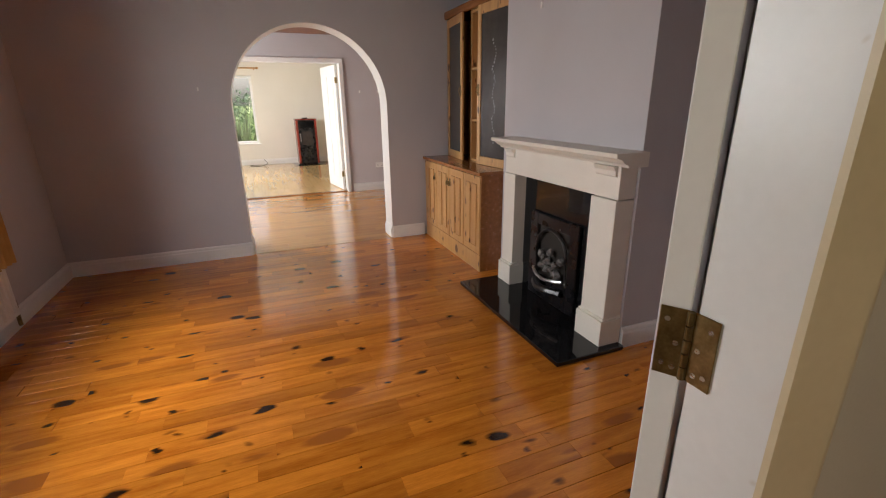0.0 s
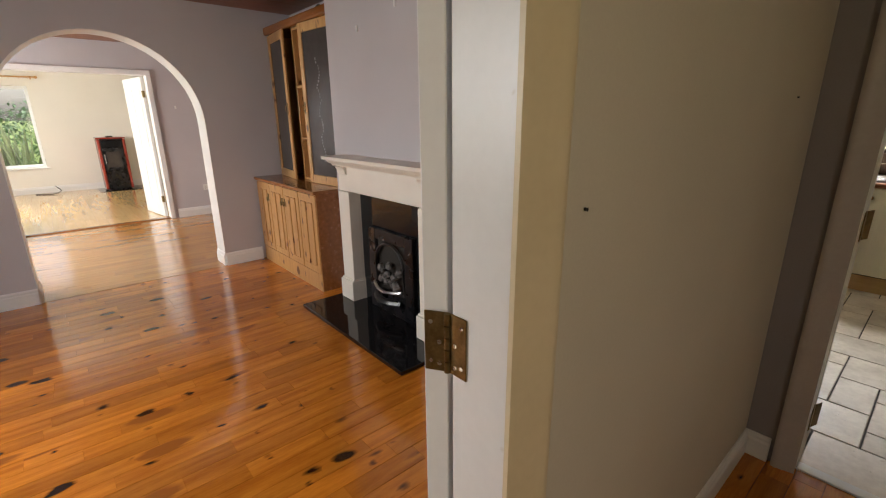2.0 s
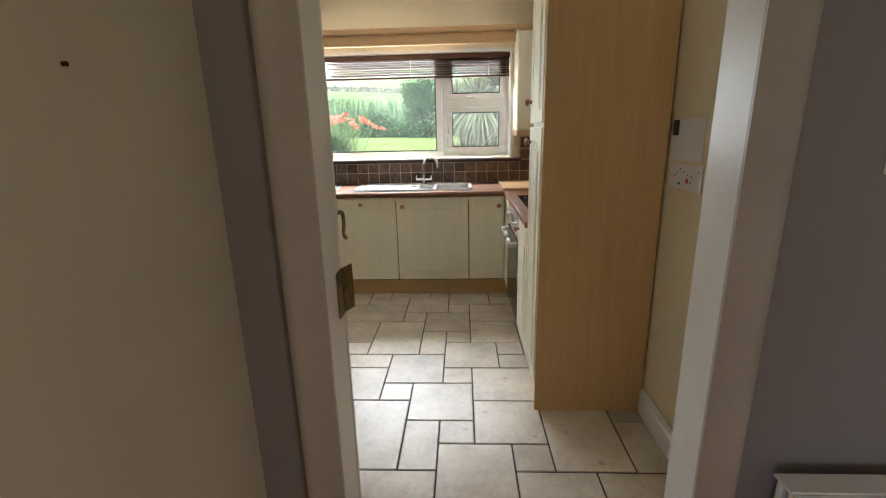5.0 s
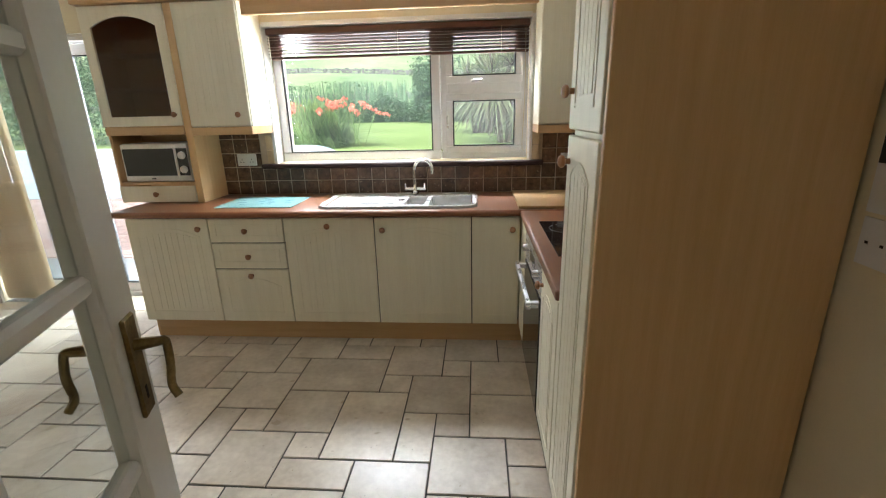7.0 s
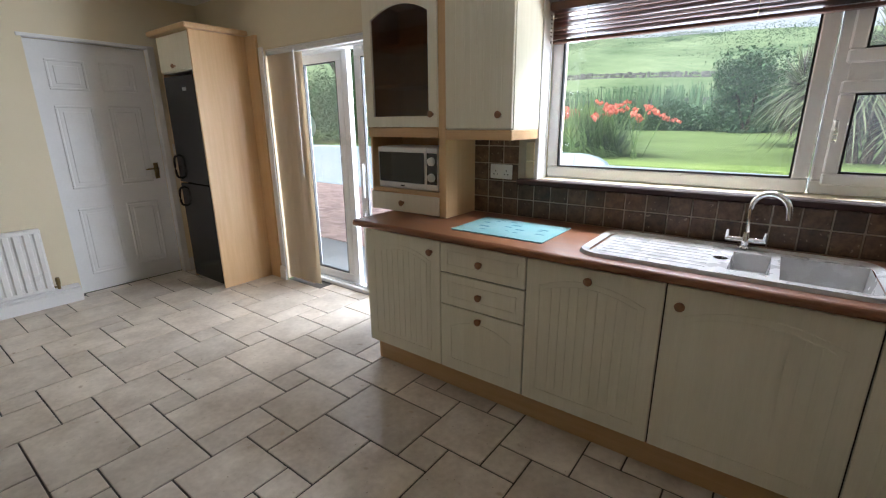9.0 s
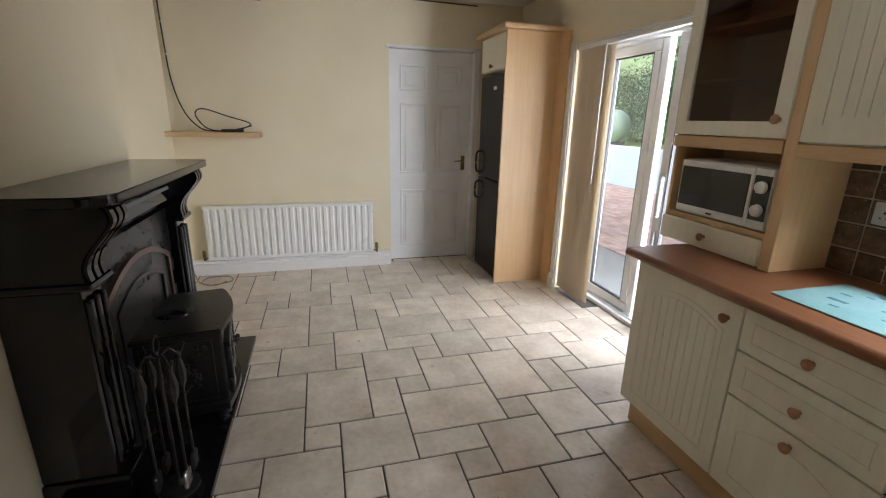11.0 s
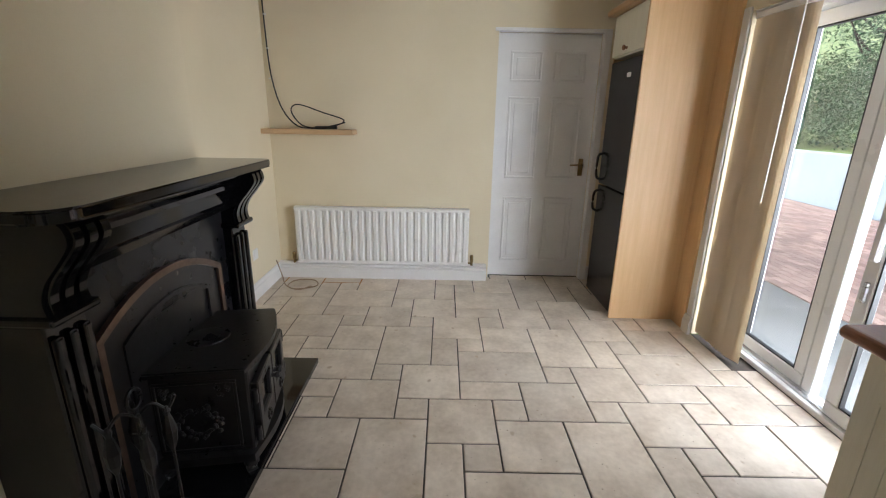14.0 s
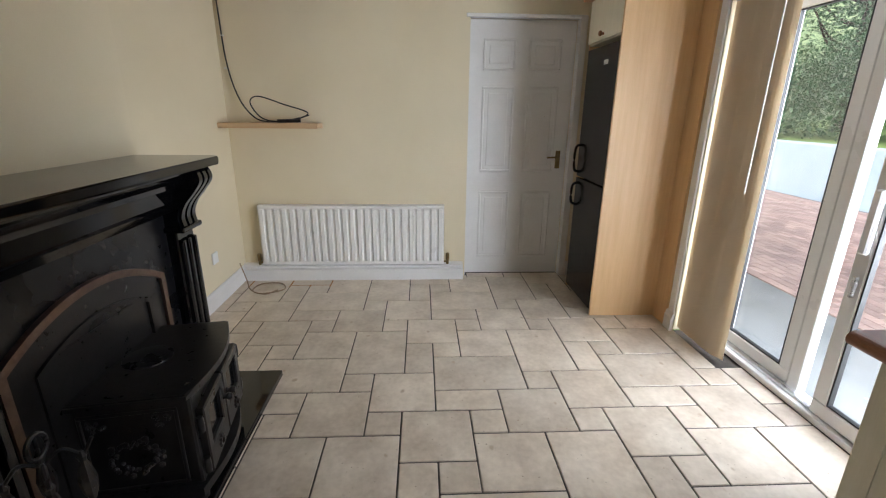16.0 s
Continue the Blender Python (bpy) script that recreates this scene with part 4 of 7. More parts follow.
def tall_unit():
    m = pose(0.62, 3.76, 0, 0, 0, -90)
    t = thing("tall_cabinet", "tall ivory larder cabinet with beech side panel", "cabinet", m, GROUP)
    part("body", box(0.002, 0.338, 0.0, 0.50, 0.145, 2.20), M_DOOR, t, m=I4)
    front(t, 0.0, 0.342, 0.152, 1.405, I4, 0.045, 1.33)
    front(t, 0.0, 0.342, 1.415, 2.19, I4, 0.045, 1.52)
    part("side_panel", box(0.342, 0.360, -0.012, 0.522, 0, 2.22, 0.002), M_BEECH, t, "beech laminate side panel", m=I4)
    part("plinth", box(0.0, 0.342, 0.05, 0.07, 0, 0.145), M_BEECH, t, m=I4)
    part("cornice", box(-0.02, 0.37, -0.04, 0.5, 2.205, 2.25, 0.012, 2), M_BEECHX, t, m=I4)


tall_unit()


def upper(x0, x1, z0, z1, label, m, depth, kx, kz, base_strip=True):
    t = thing("wall_cabinet", label, "cabinet", m @ Matrix.Translation((x0, 0, z0)), GROUP)
    mm = Matrix.Translation((-x0, 0, -z0))
    part("body", box(x0, x1, 0.001, depth, z0, z1), M_DOOR, t, m=mm)
    front(t, x0, x1, z0 + 0.002, z1, mm, kx, kz)
    if base_strip:
        part("light_pelmet", box(x0 - 0.002, x1 + 0.002, -0.018, depth - 0.01, z0 - 0.052, z0 - 0.001, 0.004), M_BEECHX, t, "beech pelmet strip", m=mm)
    return t


R3 = pose(0, 5.34, 0)
upper(-1.55, -1.135, 1.415, 2.16, "ivory wall cabinet beside the window", R3, 0.29, -1.205, 1.49)
upper(0.72, 1.0, 1.385, 2.16, "ivory wall cabinet in the corner", R3, 0.29, 0.955, 1.46)
cu = pose(1.0, 5.34, 0, 0, 0, -42)
t = thing("wall_cabinet", "angled ivory corner wall cabinet", "cabinet", cu @ Matrix.Translation((0, 0, 1.385)), GROUP)
part("body", box(0.0, 0.19, 0.001, 0.10, 0, 0.775), M_DOOR, t, m=I4)
front(t, 0.0, 0.19, 0.002, 0.775, I4, 0.15, 0.09)
part("light_pelmet", box(0.0, 0.19, -0.018, 0.10, -0.052, -0.001), M_BEECHX, t, "beech pelmet strip", m=I4)
R4 = pose(0.86, 5.15, 0, 0, 0, -90)
upper(0.38, 1.02, 1.62, 2.16, "short ivory wall cabinet over the hob", R4, 0.27, 0.44, 1.70, False)


def dresser():
    """Unit on the worktop: glazed cupboard, microwave niche and a small drawer."""
    x0, x1, y0, y1 = -2.16, -1.552, 5.34, 5.636
    t = thing("dresser_cabinet", "beech dresser unit with smoked glass door and microwave niche", "cabinet", pose(-1.85, 5.5, 0.91), GROUP)
    part("side_panel", box(x1 - 0.05, x1, y0 - 0.01, y1, 0.911, 2.16, 0.002), M_BEECH, t)
    part("side_panel", box(x0, x0 + 0.018, y0, y1, 0.911, 2.16, 0.002), M_BEECH, t)
    part("back_panel", box(x0 + 0.018, x1 - 0.05, y1 - 0.012, y1 - 0.002, 0.911, 2.16), M_BEECH, t)
    for z in (1.035, 1.375, 2.14):
        part("shelf", box(x0 + 0.018, x1 - 0.05, y0, y1 - 0.012, z, z + 0.02), M_BEECHX, t)
    part("niche_rail", box(x0, x1 - 0.05, y0 - 0.016, y0 - 0.001, 1.372, 1.425, 0.002), M_BEECHX, t)
    for z in (1.66, 1.88):
        part("shelf", box(x0 + 0.018, x1 - 0.05, y0 + 0.03, y1 - 0.012, z, z + 0.016), M_BEECHX, t)
    front(t, x0 + 0.003, x1 - 0.05, 0.915, 1.032, t.matrix_world.inverted() @ pose(0, y0, 0), -1.88, 0.975, False, "drawer", False)
    # arched glazed door
    a0, a1, c0, c1 = x0, x1 - 0.05, 1.43, 2.155
    s = 0.062
    i0, i1, b0, b1 = a0 + s, a1 - s, c0 + s, c1 - s
    bm = bmesh.new()
    f = XZ(y0)
    rise, N = 0.06, 14
    top = lambda u: b1 - rise * ((2 * (u - i0) / (i1 - i0) - 1) ** 2)
    prism(bm, [(a0, c0), (a1, c0), (a1, b0), (a0, b0)], f, -0.02, -0.001)
    prism(bm, [(a0, b0), (i0, b0), (i0, c1), (a0, c1)], f, -0.02, -0.001)
    prism(bm, [(i1, b0), (a1, b0), (a1, c1), (i1, c1)], f, -0.02, -0.001)
    for k in range(N):
        u0, u1 = i0 + (i1 - i0) * k / N, i0 + (i1 - i0) * (k + 1) / N
        prism(bm, [(u0, top(u0)), (u1, top(u1)), (u1, c1), (u0, c1)], f, -0.02, -0.001)
    d = part("glazed_door", bm, M_DOOR, t)
    part("pane", box(i0 - 0.008, i1 + 0.008, y0 - 0.008, y0 - 0.004, b0 - 0.008, b1 + 0.0), M_SMOKED, d, "smoked grey glass pane", m=I4)
    knob(d, a1 - 0.035, y0 - 0.02, 1.50)


dresser()


def microwave():
    x0, x1, y0 = -2.105, -1.625, 5.352
    t = thing("microwave", "small white microwave oven with dark window", "microwave", pose(-1.86, 5.5, 1.056))
    part("body", box(x0, x1, y0 + 0.012, 5.61, 1.056, 1.315, 0.006), M_PLASTICW, t)
    d = part("oven_door", box(x0, x1 - 0.085, y0 - 0.006, y0 + 0.011, 1.062, 1.312, 0.005), M_PLASTICW, t)
    part("door_glass", box(x0 + 0.012, x1 - 0.10, y0 - 0.009, y0 - 0.004, 1.098, 1.282, 0.002), M_BLACKGL, d, "black door window", m=I4)
    part("maker_mark", box(x0 + 0.19, x0 + 0.22, y0 - 0.009, y0 - 0.005, 1.075, 1.083), M_MATTBLACK, d, m=I4)
    c = part("control_panel", box(x1 - 0.083, x1, y0 - 0.006, y0 + 0.011, 1.062, 1.312, 0.004), M_PLASTICW, t)
    part("panel_face", box(x1 - 0.080, x1 - 0.004, y0 - 0.0075, y0 - 0.005, 1.098, 1.282, 0.001), M_BLACKGL, c, "black control panel face", m=I4)
    for z in (1.14, 1.235):
        bm = bmesh.new()
        lathe(bm, [(0.026, 0), (0.024, 0.016), (0.02, 0.019)], Matrix.Translation((x1 - 0.042, y0 - 0.006, z)) @ pose(0, 0, 0, 90), 18)
        part("dial", bm, M_PLASTICW, c, "round white dial", m=I4, soft=True)


microwave()

# cornice that links the wall units over the window
solo("cornice", box(-2.19, -1.115, 5.30, 5.636, 2.162, 2.205, 0.012, 2), M_BEECHX, "beech cornice on the wall cabinets", "cornice")
solo("cornice", box(-1.113, 0.70, 5.345, 5.375, 2.075, 2.16, 0.004), M_BEECHX, "beech pelmet board bridging the window", "pelmet")
solo("cornice", box(-1.113, 0.70, 5.305, 5.40, 2.162, 2.205, 0.012, 2), M_BEECHX, "beech cornice over the window pelmet", "cornice")
solo("cornice", box(0.702, 1.03, 5.30, 5.636, 2.162, 2.205, 0.012, 2), M_BEECHX, "beech cornice on the corner wall cabinet", "cornice")
solo("cornice", box(0.82, 1.14, 4.10, 4.79, 2.162, 2.205, 0.012, 2), M_BEECH, "beech cornice over the hob cabinet", "cornice")


def sink():
    """White composite sink: ribbed drainer, main bowl and half bowl."""
    t = thing("sink", "white composite sink with ribbed drainer and one and a half bowls", "sink", pose(-0.17, 5.3, 0.91))
    x0, x1, y0, y1 = -0.68, 0.34, 5.065, 5.56
    bowls = [(-0.13, 0.0, 5.17, 5.45, 0.09), (0.03, 0.30, 5.135, 5.475, 0.15)]
    bm = bmesh.new()
    r, N = 0.09, 6
    outline = []
    for cx, cy, a0 in ((x1 - r, y1 - r, 0), (x0 + r, y1 - r, 90), (x0 + r, y0 + r, 180), (x1 - r, y0 + r, 270)):
        outline += [(cx + r * math.cos(radians(a0 + 90 * i / N)), cy + r * math.sin(radians(a0 + 90 * i / N))) for i in range(N + 1)]
    rim_o = [bm.verts.new((x, y, 0.9105)) for x, y in outline]
    cx, cy = (x0 + x1) / 2, (y0 + y1) / 2
    rim_t = [bm.verts.new((x + (cx - x) * 0.012, y + (cy - y) * 0.02, 0.925)) for x, y in outline]
    rim_i = [bm.verts.new((x + (cx - x) * 0.05, y + (cy - y) * 0.09, 0.924)) for x, y in outline]
    floor_ = [bm.verts.new((x + (cx - x) * 0.07, y + (cy - y) * 0.12, 0.917)) for x, y in outline]
    n = len(outline)
    for a, b in ((rim_o, rim_t), (rim_t, rim_i), (rim_i, floor_)):
        for i in range(n):
            bm.faces.new((a[i], a[(i + 1) % n], b[(i + 1) % n], b[i]))
    for q in ((-0.63, -0.13, 5.10, 5.525), (-0.13, 0.30, 5.10, 5.135), (-0.13, 0.30, 5.475, 5.525), (-0.13, 0.0, 5.135, 5.17), (-0.13, 0.0, 5.45, 5.475), (0.0, 0.03, 5.135, 5.475)):
        bx(bm, *q, 0.912, 0.9172)
    part("basin_deck", bm, M_SINK, t, soft=True)
    for a0, a1, c0, c1, d in bowls:
        bm = bmesh.new()
        e = 0.022
        rings = [[(a0, c0), (a1, c0), (a1, c1), (a0, c1)], [(a0 + e * 0.4, c0 + e * 0.4), (a1 - e * 0.4, c0 + e * 0.4), (a1 - e * 0.4, c1 - e * 0.4), (a0 + e * 0.4, c1 - e * 0.4)], [(a0 + e * 2, c0 + e * 2), (a1 - e * 2, c0 + e * 2), (a1 - e * 2, c1 - e * 2), (a0 + e * 2, c1 - e * 2)]]
        vv = [[bm.verts.new((px, py, z)) for px, py in ring] for ring, z in zip(rings, (0.917, 0.917 - d + 0.02, 0.917 - d))]
        for lo, hi in zip(vv, vv[1:]):
            for i in range(4):
                bm.faces.new((lo[i], lo[(i + 1) % 4], hi[(i + 1) % 4], hi[i]))
        bm.faces.new(vv[-1])
        part("bowl", bm, M_SINK, t)
        bm = bmesh.new()
        lathe(bm, [(0.03, 0), (0.03, 0.003), (0.02, 0.0035)], Matrix.Translation(((a0 + a1) / 2, (c0 + c1) / 2, 0.9175 - d)), 18)
        part("waste", bm, M_CHROME, t, "chrome waste fitting", soft=True)
    bm = bmesh.new()
    for i in range(7):
        bx(bm, -0.60, -0.20, 5.15 + i * 0.048, 5.164 + i * 0.048, 0.917, 0.9192, 0.0015)
    part("drainer_ribs", bm, M_SINK, t)
    bm = bmesh.new()
    lathe(bm, [(0.026, 0), (0.026, 0.003), (0.018, 0.004)], Matrix.Translation((-0.165, 5.31, 0.9172)), 18)
    part("waste", bm, M_CHROME, t, "chrome waste fitting", soft=True)


sink()


def tap():
    t = thing("mixer_tap", "chrome swan-neck kitchen mixer tap with lever heads", "tap", pose(-0.10, 5.53, 0.925))
    X, Y, z = -0.10, 5.52, 0.924
    bm = bmesh.new()
    lathe(bm, [(0.027, 0), (0.026, 0.008), (0.016, 0.014), (0.0145, 0.06), (0.011, 0.07)], Matrix.Translation((X, Y, z)), 18)
    part("base", bm, M_CHROME, t, soft=True)
    a = radians(-22)
    ux, uy = math.cos(a), math.sin(a)
    pts = [(X, Y, z + 0.06), (X, Y, z + 0.17)] + [(X + ux * 0.07 * (1 - math.cos(q)), Y + uy * 0.07 * (1 - math.cos(q)), z + 0.17 + 0.07 * math.sin(q)) for q in [math.pi * i / 10 for i in range(1, 10)]]
    pts.append((X + ux * 0.142, Y + uy * 0.142, z + 0.145))
    part("spout", sweep(bmesh.new(), pts, 0.0125, 12), M_CHROME, t, soft=True)
    part("cross_bar", sweep(bmesh.new(), [(X - 0.07, Y, z + 0.035), (X + 0.07, Y, z + 0.035)], 0.012, 12), M_CHROME, t, soft=True)
    for s in (-1, 1):
        part("lever", sweep(bmesh.new(), [(X + s * 0.066, Y, z + 0.03), (X + s * 0.068, Y - 0.005, z + 0.075)], [0.011, 0.006], 10), M_CHROME, t, soft=True)


tap()
cb = thing("chopping_board", "pale turquoise glass worktop saver with dark print", "board", pose(-1.11, 5.3, 0.91))
part("board", box(-1.37, -0.855, 5.125, 5.49, 0.9105, 0.917, 0.002), M_TEAL, cb)
random.seed(8)
for i in range(14):
    x, y, w = random.uniform(-1.33, -0.95), random.uniform(5.2, 5.45), random.uniform(0.02, 0.06)
    part("printed_leaf", box(x, x + w, y, y + w * 0.35, 0.9171, 0.9176), M_TEALDK, cb)
solo("wooden_board", box(0.585, 1.12, 5.035, 5.60, 0.911, 0.928, 0.003), M_BEECHX, "pale beech board lying in the worktop corner", "board")


def double_socket(name, m, w=0.146, holes=True, label="white double wall socket"):
    """A plate with two outlets; local front faces -y."""
    t = thing(name, label, "socket", m)
    part("plate", box(-w / 2, w / 2, -0.010, 0.0, -0.043, 0.043, 0.004, 2), M_PLASTICW, t, m=I4)
    if holes:
        for x in (-0.036, 0.036):
            part("switch", box(x - 0.006 + (0.02 if x > 0 else -0.02), x + 0.006 + (0.02 if x > 0 else -0.02), -0.0125, -0.0095, 0.012, 0.030, 0.001), M_PLASTICW, t, m=I4)
            bm = bmesh.new()
            for dx, dz, ww, hh in ((0, 0.004, 0.005, 0.010), (-0.011, -0.016, 0.008, 0.005), (0.011, -0.016, 0.008, 0.005)):
                bx(bm, x + dx - ww / 2, x + dx + ww / 2, -0.0104, -0.0098, dz - hh / 2, dz + hh / 2)
            part("pin_holes", bm, M_INK, t, m=I4)
    return t


double_socket("wall_socket", pose(-1.36, 5.632, 1.17))
double_socket("wall_socket", pose(0.995, 5.632, 1.14))
double_socket("wall_socket", pose(1.132, 5.30, 1.13, 0, 0, -90))
double_socket("light_switch", pose(1.07, 2.249, 1.345), 0.10, False, "white plastic light switch plate in the hall")
bx_sw = thing("thermostat_plate", "small white blanking plate on the hall wall", "switch plate", pose(1.07, 2.238, 1.345))
part("cover", box(-0.012, 0.012, -0.006, 0.0, -0.02, 0.02, 0.002), M_PLASTICW, bx_sw, m=I4)


# ---- fridge housing, radiators, shelf, cables ----
def fridge_housing():
    x0, x1, y0, y1 = -4.57, -3.948, 5.144, 5.632
    t = thing("fridge_housing", "tall beech fridge housing with ivory top cupboard", "cabinet", pose(-4.25, 5.4, 0), GROUP)
    part("side_panel", box(x1 - 0.02, x1, y0, y1, 0, 2.19, 0.002), M_BEECH, t, "beech laminate side panel")
    part("side_panel", box(x0, x0 + 0.02, y0 + 0.02, y1, 0, 2.19, 0.002), M_BEECH, t, "beech laminate side panel")
    part("back_panel", box(x0 + 0.02, x1 - 0.02, y1 - 0.02, y1 - 0.005, 0, 2.19), M_DARK, t)
    part("scribe_strip", box(x1 + 0.001, -3.79, y1 - 0.012, y1 + 0.012, 0, 2.19), M_BEECH, t)
    part("top_box", box(x0 + 0.02, x1 - 0.02, y0 + 0.022, y1 - 0.02, 1.89, 2.185), M_DOOR, t)
    front(t, x0 + 0.02, x1 - 0.02, 1.895, 2.185, t.matrix_world.inverted() @ pose(0, y0 + 0.02, 0), -4.26, 1.935, False, "door", False)
    part("cornice", box(x0 - 0.05, x1 + 0.045, y0 - 0.045, y1, 2.192, 2.235, 0.012, 2), M_BEECHX, t)


fridge_housing()


def fridge():
    x0, x1, y0 = -4.535, -3.985, 5.155
    t = thing("fridge_freezer", "tall black fridge freezer with two bar handles", "fridge", pose(-4.26, 5.4, 0))
    part("body", box(x0, x1, y0 + 0.06, 5.60, 0.02, 1.86, 0.004), M_FRIDGE, t)
    for z0, z1, h0, h1 in ((0.03, 0.935, 0.72, 0.90), (0.945, 1.86, 0.98, 1.19)):
        d = part("fridge_door", box(x0, x1, y0 - 0.005, y0 + 0.055, z0, z1, 0.008, 2), M_FRIDGE, t)
        bm = bmesh.new()
        sweep(bm, smooth_path([(x0 + 0.05, y0 - 0.005, h0), (x0 + 0.05, y0 - 0.045, h0 + 0.03), (x0 + 0.05, y0 - 0.045, h1 - 0.03), (x0 + 0.05, y0 - 0.005, h1)]), 0.010, 8)
        part("handle", bm, M_FRIDGE, d, "black bar handle", m=I4, soft=True)
        if z0 > 0.5:
            part("sticker", box(x0 + 0.33, x0 + 0.40, y0 - 0.0065, y0 - 0.0045, 1.735, 1.765), M_PAPER, d, "pale paper sticker", m=I4)


fridge()


def radiator(m, w, h, label, n, valve=True):
    """Pressed steel panel radiator; local front faces -y, x along the wall."""
    t = thing("radiator", label, "radiator", m)
    bm = bmesh.new()
    bx(bm, 0, w, -0.012, 0.0, 0, h, 0.004)
    bx(bm, 0, w, -0.022, -0.008, h - 0.03, h, 0.006, 2)
    bx(bm, 0, w, -0.022, -0.008, 0, 0.03, 0.006, 2)
    part("panel", bm, M_RAD, t, m=I4)
    p = w / n
    for i in range(n):
        bm = bmesh.new()
        x0, x1 = i * p + p * 0.12, (i + 1) * p - p * 0.12
        prism(bm, [(x0, -0.012), (x0 + p * 0.16, -0.028), (x1 - p * 0.16, -0.028), (x1, -0.012)], lambda u, v, d: (u, v, d), 0.028, h - 0.028)
        part("flute", bm, M_RAD, t, m=I4)
    part("back_panel", box(0.01, w - 0.01, 0.03, 0.045, 0.01, h - 0.01, 0.004), M_RAD, t, m=I4)
    bm = bmesh.new()
    for x in (0.15, w - 0.18):
        bx(bm, x, x + 0.03, 0.0, 0.062, 0.05, h - 0.05)
    part("bracket", bm, M_RAD, t, m=I4)
    bm = bmesh.new()
    bx(bm, 0, w, -0.01, 0.045, h - 0.004, h + 0.002, 0.002)
    part("top_grille", bm, M_RAD, t, m=I4)
    if valve:
        for x in (-0.035, w + 0.035):
            bm = bmesh.new()
            lathe(bm, [(0.012, -0.10), (0.012, 0.02), (0.016, 0.025), (0.016, 0.075), (0.011, 0.085)], Matrix.Translation((x, 0.01, 0.01)), 12)
            sweep(bm, [(x, 0.01, 0.015), (0 if x < 0 else w, 0.01, 0.015)], 0.009, 8)
            part("valve", bm, M_BRASS, t, "metal radiator valve", m=I4, soft=True)
    return t


# west wall: local x runs towards world +y, front faces +x
radiator(pose(-4.748, 2.545, 0.135, 0, 0, 90), 1.565, 0.52, "white ribbed panel radiator on the cream wall", 25)
radiator(pose(0.905, 2.165, 0.16, 0, 0, 0), 0.95, 0.52, "white ribbed panel radiator in the hall", 16)
radiator(pose(-2.0, -1.52, 0.14, 0, 0, 180), 1.42, 0.5, "white radiator under the living room window", 22)

solo("wall_shelf", box(-4.80, -4.605, 2.31, 3.12, 1.285, 1.325, 0.003), mat("shelf_beech", (0.55, 0.36, 0.19), (0.63, 0.43, 0.25), 4.0, 0.45, 0.03, stretch=(9, 0.5, 9)), "thick pale beech floating shelf on the wall", "shelf")
cab = smooth_path([(-4.79, 2.40, 2.55), (-4.785, 2.41, 2.1), (-4.78, 2.43, 1.75), (-4.76, 2.50, 1.50), (-4.72, 2.62, 1.36), (-4.69, 2.75, 1.333), (-4.68, 2.92, 1.345), (-4.68, 3.04, 1.40), (-4.70, 2.86, 1.46), (-4.71, 2.66, 1.52), (-4.70, 2.60, 1.47), (-4.69, 2.68, 1.36), (-4.69, 2.82, 1.335), (-4.68, 2.96, 1.36), (-4.67, 3.05, 1.385)], 6)
tv = thing("aerial_cable", "loose black cable hanging down onto the shelf", "cable", pose(-4.7, 2.7, 1.325))
part("lead", sweep(bmesh.new(), cab, 0.0055, 6), M_CABLE, tv, soft=True)
part("plug", sweep(bmesh.new(), [(-4.68, 2.80, 1.338), (-4.67, 2.98, 1.342)], 0.013, 8), M_CABLE, tv, soft=True)
for z in (1.72, 1.95, 2.2):
    part("clip", box(-4.80, -4.778, 2.405, 2.425, z, z + 0.008), M_PLASTICW, tv)
solo("ceiling_cable", sweep(bmesh.new(), smooth_path([(-4.77, 2.40, 2.54), (-4.775, 3.2, 2.53), (-4.77, 4.1, 2.535), (-4.77, 4.75, 2.53), (-4.775, 5.16, 2.525)]), 0.006, 6), M_CABLE, "black cable clipped along the top of the wall", "cable", soft=True)
solo("floor_cable", sweep(bmesh.new(), smooth_path([(-4.62, 2.395, 0.19), (-4.56, 2.46, 0.06), (-4.5, 2.50, 0.008), (-4.40, 2.62, 0.008), (-4.48, 2.78, 0.008), (-4.62, 2.72, 0.008), (-4.60, 2.56, 0.010), (-4.45, 2.54, 0.012), (-4.38, 2.66, 0.012), (-4.46, 2.74, 0.014)]), 0.005, 6), M_TANCABLE, "coil of thin tan cable on the floor", "cable", soft=True)
double_socket("aerial_socket", pose(-4.25, 2.371, 0.36, 0, 0, 180), 0.086, False, "small white wall plate near the floor")

# papers on the east wall
cal = thing("wall_calendar", "white paper calendar with dark corner hung on the wall", "calendar", pose(1.147, 3.25, 1.3))
part("sheet", box(1.1465, 1.149, 3.12, 3.375, 1.255, 1.42), M_PAPER, cal)
part("print", box(1.1445, 1.1462, 3.325, 3.372, 1.355, 1.417), M_INK, cal)
nt = thing("memo_paper", "white memo paper with dark and red marks", "paper", pose(1.147, 3.24, 1.2))
part("sheet", box(1.1455, 1.149, 3.10, 3.372, 1.145, 1.245), M_PAPER, nt)
random.seed(3)
bm = bmesh.new()
for i in range(12):
    y, z = random.uniform(3.12, 3.35), random.uniform(1.155, 1.23)
    bx(bm, 1.1445, 1.1452, y, y + 0.008, z, z + 0.006)
part("marks", bm, M_INK, nt)
part("red_mark", box(1.1445, 1.1452, 3.20, 3.22, 1.17, 1.19), M_REDINK, nt)


